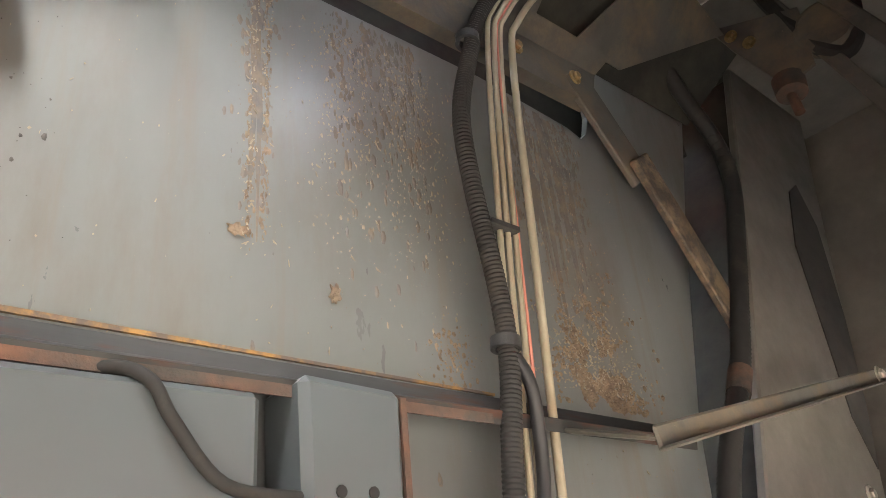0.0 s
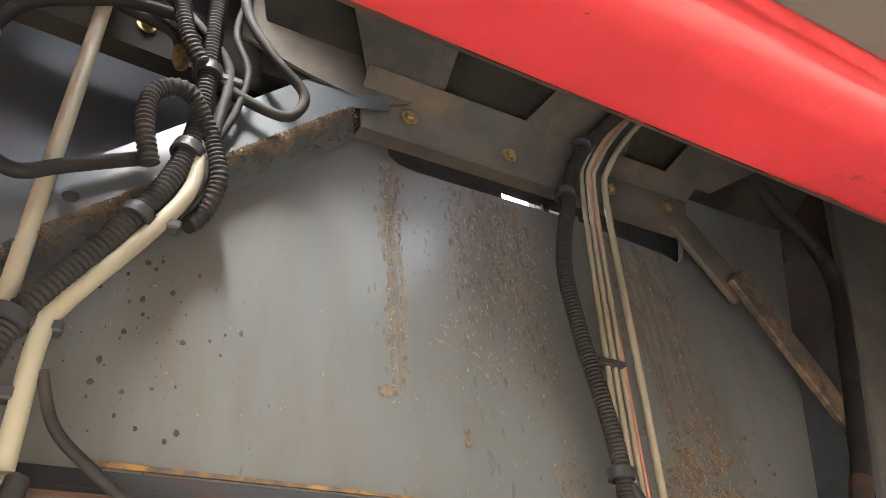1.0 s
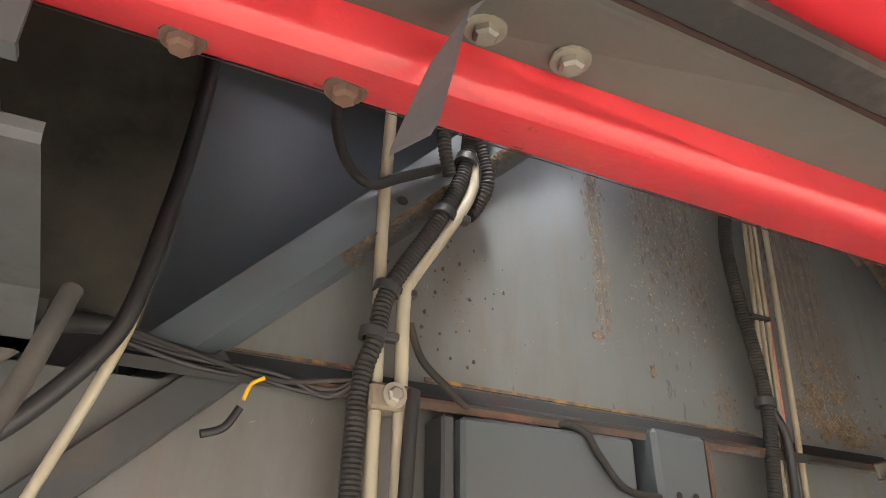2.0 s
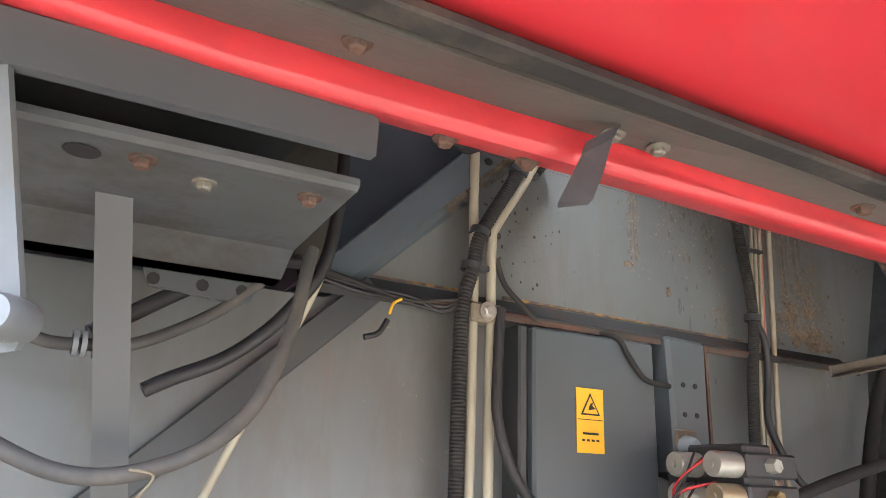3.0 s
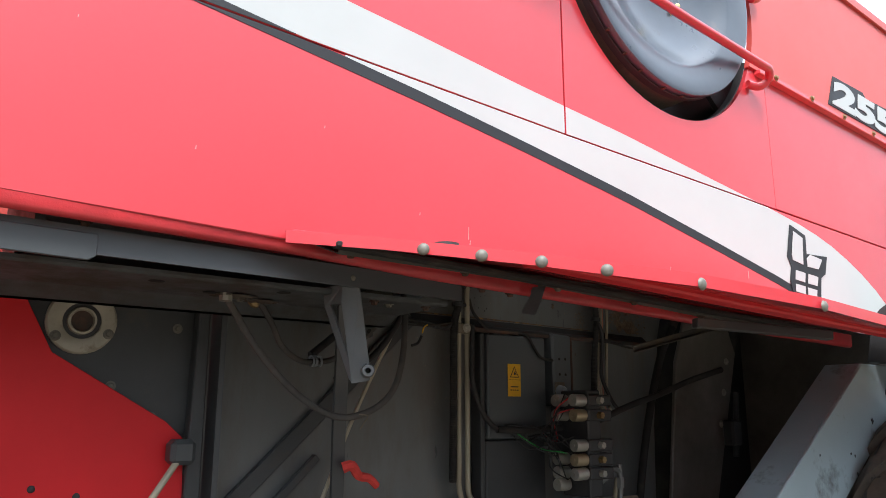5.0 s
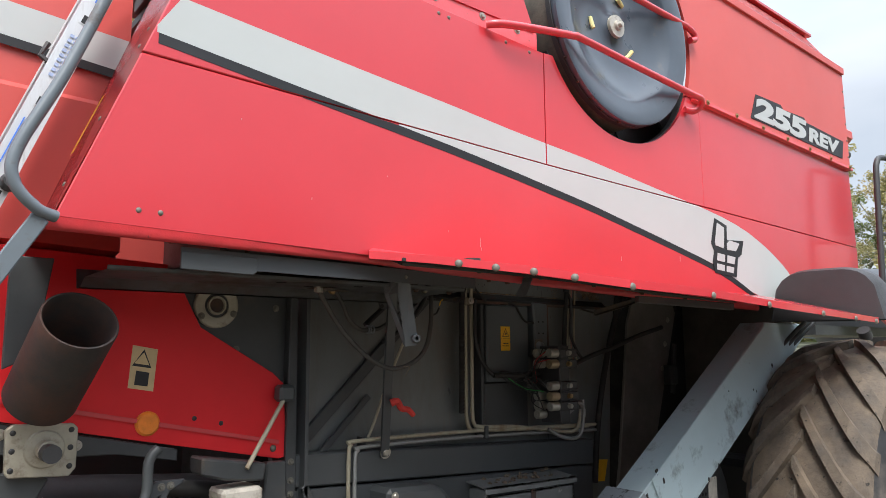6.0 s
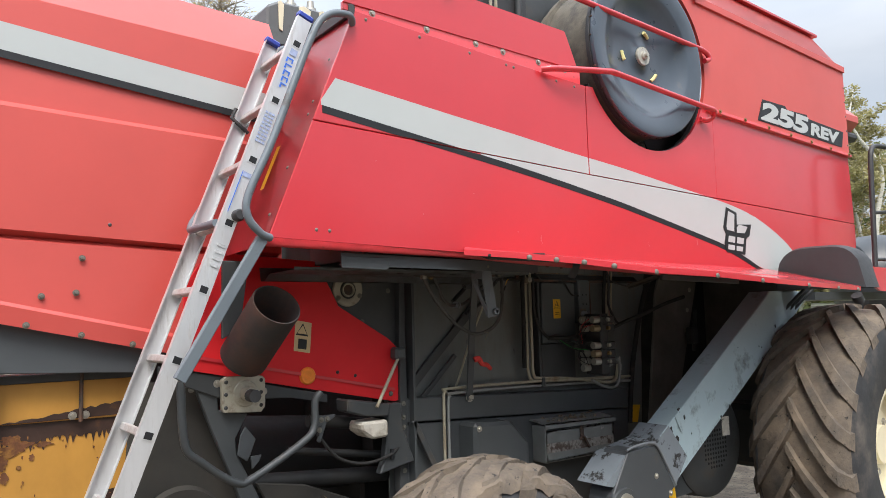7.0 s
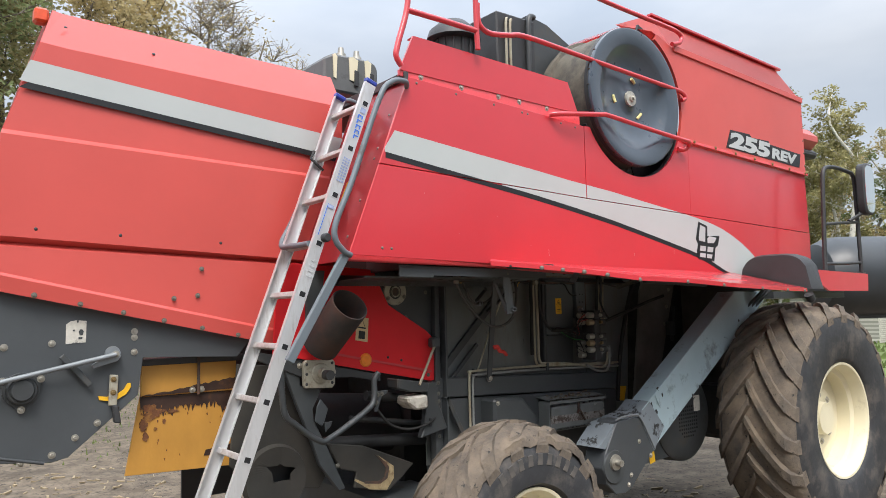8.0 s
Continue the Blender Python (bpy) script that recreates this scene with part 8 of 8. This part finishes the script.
TRAY = paint("dirty_grey_tray", (0.142, 0.155, 0.16), 0.5, vary=0.15, scale=4, bump=0.1, bump_scale=20, dirt=(0.1, 0.075, 0.055), dirt_at=0.6, dirt_wide=0.14, dirt_scale=5, fine=(0.06, 0.045, 0.035), fine_at=0.7, fine_scale=30)
BIGHOLE = mesh_of("hole", lathe([(0, 0.001), (0.017, 0.001), (0.018, 0)], (0, 0, 0), (0, 0, 1), 14), paint("dark_hole", (0.012, 0.012, 0.012), 0.8))
under_tray()


# ---- cab side ----
TANKGREY = paint("grey_canister_paint", (0.12, 0.125, 0.125), 0.5, vary=0.15, scale=6, dirt=(0.05, 0.05, 0.05), dirt_at=0.62, dirt_wide=0.1, dirt_scale=6)


def cab():
    y = -0.2
    pl = part("cab_platform", sheet([[(2.60, y, 2.045), (3.69, y, 2.02), (3.67, y, 1.858), (2.87, y, 1.858), (2.62, y, 1.95)]], 0.02), RED, combine, "red edge of the cab platform")
    part("platform_top", box((2.6, y, 2.02), (3.69, 0.9, 2.035)), DARKGREY, pl)
    part("platform_label", box((3.12, y - 0.003, 1.93), (3.28, y - 0.001, 2.0)), PALEPRINT, pl, "pale label")
    part("platform_beam", box((2.3, 0.0, 1.80), (3.66, 0.4, 1.86)), DARKGREY, pl)

    def bar(pts, r=0.019, nm="handrail_frame"):
        return part(nm, tube(smooth_path(pts, 6), r, 10), PLASTIC, combine, "black tubular handrail", True)
    bar([(2.855, y, 2.03), (2.89, y, 2.5), (2.92, y, 2.86), (2.95, y, 2.96), (3.02, y, 3.0), (3.21, y, 3.015), (3.45, y, 3.0), (3.54, y, 2.98), (3.575, y, 2.9), (3.585, y, 2.6), (3.60, y, 2.03)])
    bar([(2.88, y, 2.46), (3.2, y, 2.49), (3.58, y, 2.52)], 0.014)
    bar([(2.86, y, 2.10), (3.2, y, 2.11), (3.59, y, 2.13)], 0.014)
    oval = [(3.615 + 0.115 * abs(math.cos(a)) ** 0.55 * (1 if math.cos(a) > 0 else -1), 2.83 + 0.25 * abs(math.sin(a)) ** 0.55 * (1 if math.sin(a) > 0 else -1)) for a in [2 * math.pi * k / 32 for k in range(32)]]
    mi = part("mirror_housing", slab(oval, y - 0.12, y - 0.04, w=0.012), PLASTIC, combine, "black wing mirror housing")
    part("mirror_glass", slab([(3.615 + (x - 3.615) * 0.85, 2.83 + (z - 2.83) * 0.91) for x, z in oval], y - 0.124, y - 0.1205), MIRROR, mi, "tall mirror glass")
    part("mirror_arm", rod((3.40, y, 2.52), (3.56, y - 0.06, 2.60), 0.016), PLASTIC, mi, "", True)
    part("cab_body", box((3.12, 0.66, 2.03), (4.2, 2.1, 3.42), w=0.05), GLASS, combine, "dark tinted cab glass")
    for x, yy in ((3.12, 0.64), (4.18, 0.64), (3.12, 2.08), (4.18, 2.08)):
        part("cab_pillar", box((x, yy, 2.03), (x + 0.06, yy + 0.06, 3.42), w=0.01), PLASTIC, combine)
    rf = part("cab_roof", box((3.0, 0.46, 3.44), (4.42, 2.3, 3.68), w=0.09), RED_FADED, combine, "red cab roof")
    part("roof_under", box((3.0, 0.5, 3.36), (4.40, 2.26, 3.45), w=0.03), PLASTIC, rf, "black roof underside")
    part("cab_lamp", box((3.42, 0.40, 3.2), (3.52, 0.5, 3.3), w=0.015), PLASTIC, rf)
    for k in range(3):
        part("stay_rod", rod((1.95 + 0.06 * k, -0.1, 1.87), (1.72 + 0.06 * k, 0.05, 1.62), 0.012), GREY, combine, "", True)
    part("lamp_under", rod((2.62, -0.15, 1.83), (2.66, -0.15, 1.78), 0.04), PLASTIC, combine, "", True)
    # oil tank on the far side of the rear hood
    tk = part("deck_tank", slab([(-1.50, 3.3), (-1.05, 3.3), (-1.05, 3.53), (-1.08, 3.565), (-1.20, 3.575), (-1.42, 3.57), (-1.49, 3.53)], 1.1, 1.45, w=0.015), TANKGREY, combine, "dark canister with flaking cream paint")
    for x, w in ((-1.42, 0.03), (-1.29, 0.07), (-1.16, 0.05)):
        part("tank_patch", slab([(x, 3.40), (x + w * 0.7, 3.39), (x + w, 3.55), (x + w * 0.4, 3.57), (x - 0.005, 3.56)], 1.092, 1.099), CREAM, tk, "flaking cream paint")
    for x in (-1.26, -1.13):
        part("tank_slot", slab([(x, 3.36), (x + 0.035, 3.355), (x + 0.04, 3.47), (x + 0.005, 3.475)], 1.082, 1.0915, w=0.003), PLASTIC, tk)
    for x in (-1.3, -1.17):
        part("tank_cap", lathe([(0, 0.09), (0.02, 0.09), (0.024, 0.05), (0.035, 0.045), (0.04, 0.0)], (x, 1.2, 3.57), (0, 0, 1), 18), ZINC, tk, "plated cap", True)





cab()


# ---- ladder ----
PALEGREY = paint("faint_grey_print", (0.45, 0.46, 0.47), 0.5, vary=0.2, scale=60)


def ladder():
    lad = thing("ladder", (-2.9, 0.27, GROUND), "aluminium ladder with blue end caps leaning on the harvester", "ladder")
    top, foot = Vector((-1.745, 0, 3.03)), Vector((-2.915, 0, GROUND))
    d = (top - foot).normalized()
    nrm = Vector((d.z, 0, -d.x))
    YA, YB = 0.112, 0.455
    for y in (YA, YB):
        bm = bmesh.new()
        # U profile: web with two lips
        prof = [(-0.034, -0.011), (0.034, -0.011), (0.034, 0.014), (0.030, 0.014), (0.030, -0.007), (-0.030, -0.007), (-0.030, 0.014), (-0.034, 0.014)]
        s = 1 if y == YA else -1
        r0 = [bm.verts.new(foot + nrm * a + Vector((0, y + s * b, 0))) for a, b in prof]
        r1 = [bm.verts.new(top + nrm * a + Vector((0, y + s * b, 0))) for a, b in prof]
        for i in range(len(prof)):
            bm.faces.new((r0[i], r0[(i + 1) % 8], r1[(i + 1) % 8], r1[i]))
        bm.faces.new(r0)
        bm.faces.new(r1[::-1])
        part("stile", bm, ALU, lad, "aluminium stile")
        cap = beam(top - d * 0.005, top + d * 0.022, 0.074, 0.034, up=(0, 1, 0), w=0.006)
        bmesh.ops.translate(cap, verts=cap.verts, vec=(0, y, 0))
        part("end_cap", cap, BLUE, lad, "blue plastic end cap")
    # rung centres, 0.28 m apart
    h1 = Vector((-1.786, 0, 2.906))
    k = 0
    while True:
        c = h1 - d * 0.28 * k
        if c.z < GROUND + 0.1:
            break
        bm = beam(c + Vector((0, YA + 0.0, 0)), c + Vector((0, YB, 0)), 0.03, 0.03, up=tuple(d), w=0.004)
        part("rung", bm, ALURUNG, lad, "ribbed aluminium rung")
        hole = beam(c + Vector((0, YA - 0.0135, 0)), c + Vector((0, YA - 0.0105, 0)), 0.03, 0.026, up=tuple(d), w=0)
        part("rung_end", hole, BLACK, lad, "open square rung end")
        ring = beam(c + Vector((0, YA - 0.013, 0)), c + Vector((0, YA - 0.0112, 0)), 0.038, 0.034, up=tuple(d), w=0)
        part("rung_collar", ring, ALU, lad)
        k += 1
    y = YA - 0.0138
    # printed marks, as plain shapes
    def mark(s0, s1, a0, a1, m, nm="print"):
        mid = nrm * ((a0 + a1) / 2) + Vector((0, y, 0))
        bm = beam(h1 - d * s0 + mid, h1 - d * s1 + mid, abs(a1 - a0), 0.0016, up=(0, 1, 0), w=0)
        part(nm, bm, m, lad)
    # five blocky shapes, a small field and blocks of fine print
    for i in range(5):
        s = 0.075 + 0.03 * i
        mark(s, s + 0.0055, -0.02 + 0.003 * i, 0.012 + 0.002 * i, BLUEPRINT)
        mark(s + 0.0065, s + 0.022, -0.02 + 0.003 * i, -0.013 + 0.003 * i, BLUEPRINT)
        if i in (0, 2, 3):
            mark(s + 0.0065, s + 0.02, 0.006 + 0.002 * i, 0.012 + 0.002 * i, BLUEPRINT)
    mark(0.03, 0.06, -0.016, 0.016, PALEPRINT)
    for i in range(9):
        for k in range(3):
            mark(0.34 + 0.0165 * i, 0.349 + 0.0165 * i, -0.022 + 0.015 * k, -0.011 + 0.015 * k, PALEPRINT)
    mark(0.62, 0.80, -0.0235, -0.0205, BLUEPRINT)
    mark(0.62, 0.64, -0.018, 0.015, PALEPRINT)
    for i in range(4):
        mark(0.93 + 0.028 * i, 0.942 + 0.028 * i, -0.012, 0.018, PALEGREY)
    c = h1 - d * 0.80
    part("stop_knob", lathe([(0, -0.04), (0.018, -0.04), (0.024, -0.03), (0.024, 0.0)], c + nrm * 0.02 + Vector((0, YA - 0.01, 0)), (0, 1, 0), 18), PLASTIC, lad, "black stop knob", True)
    c = h1 - d * 0.30
    part("hook", tube([c + Vector((0, YB - 0.01, 0)) - nrm * 0.05 + d * 0.05, c + Vector((0, YB - 0.01, 0)) - nrm * 0.055, c + Vector((0, YB - 0.01, 0)) + nrm * 0.04 - d * 0.03], 0.009, 8), PLASTIC, lad, "black hook", True)


ALURUNG = paint("ribbed_aluminium", (0.55, 0.53, 0.52), 0.45, metal=0.4, vary=0.12, scale=20, dirt=(0.36, 0.28, 0.25), dirt_at=0.6, dirt_wide=0.15, dirt_scale=12)
ladder()


# ---- surroundings ----
def leaf_cloud(bm, centre, r, n, size, rng, flat=0.8):
    for _ in range(n):
        v = Vector((rng.gauss(0, 1), rng.gauss(0, 1), rng.gauss(0, 1)))
        v = v.normalized() * (rng.random() ** 0.45)
        p = Vector(centre) + Vector((v.x * r, v.y * r, v.z * r * flat))
        a = Vector((rng.uniform(-1, 1), rng.uniform(-1, 1), rng.uniform(-0.6, 0.6))).normalized()
        b = a.orthogonal().normalized()
        b = (b * math.cos(rng.uniform(0, 6)) + a.cross(b) * math.sin(rng.uniform(0, 6))).normalized()
        s = size * rng.uniform(0.6, 1.4)
        bm.faces.new([bm.verts.new(q) for q in (p - a * s, p + b * s * 0.5, p + a * s, p - b * s * 0.5)])


def tree(at, h, spread, leaves, leaf, leaf_mat, bark, label, seed, bare=False, low=0.25, category="tree"):
    rng = random.Random(seed)
    t = thing("tree", at, label, category, "trees behind the yard")
    x, y, z = at
    bm = bmesh.new()
    pts = [Vector((x + rng.uniform(-0.15, 0.15) * i, y + rng.uniform(-0.15, 0.15) * i, z - 0.1 + h * 0.95 * i / 6)) for i in range(7)]
    tube(smooth_path(pts, 3), h * 0.016, 8, bm, taper=0.12)
    tips = []
    for k in range(int(12 + h)):
        u = rng.uniform(low, 0.95)
        base = pts[0].lerp(pts[-1], u)
        a = rng.uniform(0, 6.28)
        L_ = spread * (1.05 - 0.75 * abs(u - 0.45)) * rng.uniform(0.6, 1.1) * (1.15 - u * 0.6)
        e = base + Vector((math.cos(a) * L_, math.sin(a) * L_, L_ * rng.uniform(0.3, 0.9)))
        m = base.lerp(e, 0.5) + Vector((0, 0, rng.uniform(-0.1, 0.2)))
        tube([base, m, e], h * (0.0028 if bare else 0.005) * (1.2 - u), 5, bm, taper=0.3)
        tips += [m, e]
        for _ in range(9 if bare else 3):
            q = m.lerp(e, rng.random())
            f = q + Vector((rng.uniform(-1, 1), rng.uniform(-1, 1), rng.uniform(0.1, 1.0))) * spread * 0.3
            tube([q, q.lerp(f, 0.5) + Vector((0, 0, 0.05)), f], h * 0.0016, 4, bm, taper=0.4)
            tips.append(f)
            for _ in range(5 if bare else 1):
                g = q.lerp(f, rng.uniform(0.3, 1))
                e2 = g + Vector((rng.uniform(-1, 1), rng.uniform(-1, 1), rng.uniform(-0.2, 1.0))) * spread * 0.17
                tube([g, e2], h * 0.0008, 3, bm, taper=0.5)
    tips += [pts[0].lerp(pts[-1], u) for u in (0.72, 0.8, 0.88, 0.95, 1.0)]
    part("trunk", bm, bark, t, "", True)
    bm = bmesh.new()
    for p in tips:
        leaf_cloud(bm, p, spread * rng.uniform(0.16, 0.3), max(1, int(leaves / len(tips))), leaf, rng)
    part("crown", bm, leaf_mat, t)
    return t


def woods():
    rng = random.Random(77)
    # beyond the rear hood: mixed trees near by, one almost bare
    for i, (x, y, h, s, m, bare) in enumerate(((-3.2, 21, 15, 3.4, LEAFGREEN, 0), (-0.6, 24, 15, 3.2, LEAFMAT, 0), (1.6, 25, 15.5, 3.0, LEAFYEL, 0), (3.9, 24, 14, 2.8, LEAFYEL, 0), (6.6, 24, 15, 3.0, LEAFYEL, 1), (8.8, 25, 14, 2.8, LEAFYEL, 1), (12.2, 29, 15.5, 2.4, LEAFYEL, 1), (-6.5, 22, 14, 3.4, LEAFGREEN, 0))):
        tree((x, y, GROUND), h, s, 1300 if bare else 13000, 0.075 if bare else 0.085, m, PALEBARK if bare else BARK, ("tall nearly bare tree with yellow leaves" if bare else "tall leafy autumn tree at the yard's edge"), 100 + i, bool(bare))
    # beyond the cab: birches
    for i in range(30):
        u = i / 29
        x, y = 38 + rng.uniform(-2, 10), 11 + 20 * u
        h = rng.uniform(10.5, 14.5)
        tree((x, y, GROUND), h, rng.uniform(1.9, 2.8), 6500, 0.10, (LEAFMAT, LEAFYEL, LEAFMAT, LEAFGREEN)[i % 4], BIRCH, "slender birch with thinning autumn leaves", 200 + i, False, 0.1)
    # far wood edge as one mass of foliage
    bm = bmesh.new()
    for i in range(150):
        a = radians(-25 + 150 * i / 149)
        R_ = rng.uniform(70, 85)
        c = (R_ * math.cos(a), R_ * math.sin(a), rng.uniform(1.5, 9))
        leaf_cloud(bm, c, rng.uniform(3, 5.5), 150, 0.5, rng)
    tagged(part("far_woods", bm, LEAFMAT), "far edge of an autumn wood", "woods", kind="stuff")
    # unseen dark tree belt, nearer and taller, added to darken the panels' low reflections
    bm = bmesh.new()
    for i in range(260):
        a = radians(128 + 205 * i / 259)
        R_ = rng.uniform(30, 38)
        leaf_cloud(bm, (R_ * math.cos(a), R_ * math.sin(a), GROUND + rng.uniform(0.5, 7.5)), rng.uniform(1.8, 3.0), 120, 0.4, rng)
    tagged(part("near_woods", bm, paint("shaded_foliage", (0.05, 0.065, 0.026), 0.8, vary=0.4, scale=0.6)), "unseen tree belt added to darken low reflections", "woods", kind="stuff")
    bm = bmesh.new()
    for i in range(90):
        x, y = 40 + rng.uniform(-3, 6), 10 + 20 * rng.random()
        leaf_cloud(bm, (x, y, rng.uniform(0.3, 2.6)), rng.uniform(1.0, 1.8), 90, 0.16, rng)
    tagged(part("undergrowth", bm, LEAFGREEN), "bushy undergrowth below the birches", "bushes", kind="stuff")
    bm = bmesh.new()
    for i in range(5000):
        x, y = rng.uniform(14, 48), rng.uniform(-2, 34)
        p = Vector((x, y, GROUND - 0.03))
        a = rng.uniform(0, 6.28)
        w, h = rng.uniform(0.05, 0.16), rng.uniform(0.08, 0.3)
        d = Vector((math.cos(a) * w, math.sin(a) * w, 0))
        bm.faces.new([bm.verts.new(q) for q in (p - d, p + d, p + Vector((rng.uniform(-0.1, 0.1), rng.uniform(-0.1, 0.1), h)))])
    for i in range(5000):
        x, y = rng.uniform(-9, 6), rng.uniform(7.5, 20)
        p = Vector((x, y, GROUND - 0.03))
        a = rng.uniform(0, 6.28)
        w, h = rng.uniform(0.006, 0.02), rng.uniform(0.03, 0.09)
        d = Vector((math.cos(a) * w, math.sin(a) * w, 0))
        bm.faces.new([bm.verts.new(q) for q in (p - d, p + d, p + Vector((rng.uniform(-0.05, 0.05), rng.uniform(-0.05, 0.05), h)))])
    tagged(part("rough_grass", bm, GRASS), "rough green grass at the edge of the yard", "grass", kind="stuff")
    bm = bmesh.new()
    bm.faces.new([bm.verts.new(p) for p in ((13, -20, GROUND - 0.015), (300, -20, GROUND - 0.015), (300, 60, GROUND - 0.015), (13, 60, GROUND - 0.015))])
    tagged(part("meadow", bm, GRASS), "green meadow beyond the bare yard", "grass", kind="structure")


woods()


def shed():
    s = thing("brick_shed", (33, 12, GROUND), "low white brick shed beyond the meadow", "shed")
    x0, x1, y0 = 32.0, 40.0, 10.9
    part("wall", box((x0, y0, GROUND), (x1, y0 + 4, 2.1)), BRICKPAT, s, "white-washed brick wall")
    part("roof", sheet([[(x0 - 0.3, y0 - 0.3, 2.1), (x1 + 0.3, y0 - 0.3, 2.1), (x1 + 0.3, y0 + 4.3, 2.5), (x0 - 0.3, y0 + 4.3, 2.5)]], 0.08), GREY, s, "flat grey roof")


def brick_pattern():
    m = paint("white_washed_brick", (0.5, 0.48, 0.42), 0.85, vary=0.1, scale=2)
    n, l = m.node_tree.nodes, m.node_tree.links
    br = n.new("ShaderNodeTexBrick")
    br.inputs["Color1"].default_value, br.inputs["Color2"].default_value, br.inputs["Mortar"].default_value = (0.52, 0.5, 0.44, 1), (0.42, 0.4, 0.35, 1), (0.26, 0.25, 0.22, 1)
    br.inputs["Scale"].default_value, br.inputs["Brick Width"].default_value, br.inputs["Row Height"].default_value = 2.0, 0.5, 0.18
    co, mp = n.new("ShaderNodeTexCoord"), n.new("ShaderNodeMapping")
    mp.inputs["Rotation"].default_value = (radians(90), 0, 0)
    l.new(co.outputs["Object"], mp.inputs["Vector"])
    l.new(mp.outputs["Vector"], br.inputs["Vector"])
    l.new(br.outputs["Color"], n["Principled BSDF"].inputs["Base Color"])
    return m


BRICKPAT = brick_pattern()
shed()


def black_tank():
    c = Vector((8.2, 1.75, 2.15))
    t = thing("tank", (8.2, 1.75, GROUND), "large black round tank on a steel frame", "tank")
    ax = Vector((0.85, -0.53, 0))
    part("shell", lathe([(0, -0.8), (0.3, -0.78), (0.5, -0.7), (0.6, -0.5), (0.62, -0.3), (0.62, 1.4), (0.5, 1.7), (0, 1.8)], c, ax, 40), TANKMAT, t, "black plastic shell", True)
    for s in (-0.4, 1.1):
        p = c + ax * s
        part("leg", beam((p.x, p.y, GROUND - 0.05), (p.x, p.y, 1.65), 0.12, 0.12, up=(1, 0, 0)), GREY, t)
    part("cradle", beam(c + ax * -0.6 - Vector((0, 0, 0.6)), c + ax * 1.4 - Vector((0, 0, 0.6)), 0.3, 0.1), GREY, t)


TANKMAT = paint("black_tank_plastic", (0.035, 0.04, 0.045), 0.4, vary=0.12, scale=2)
black_tank()
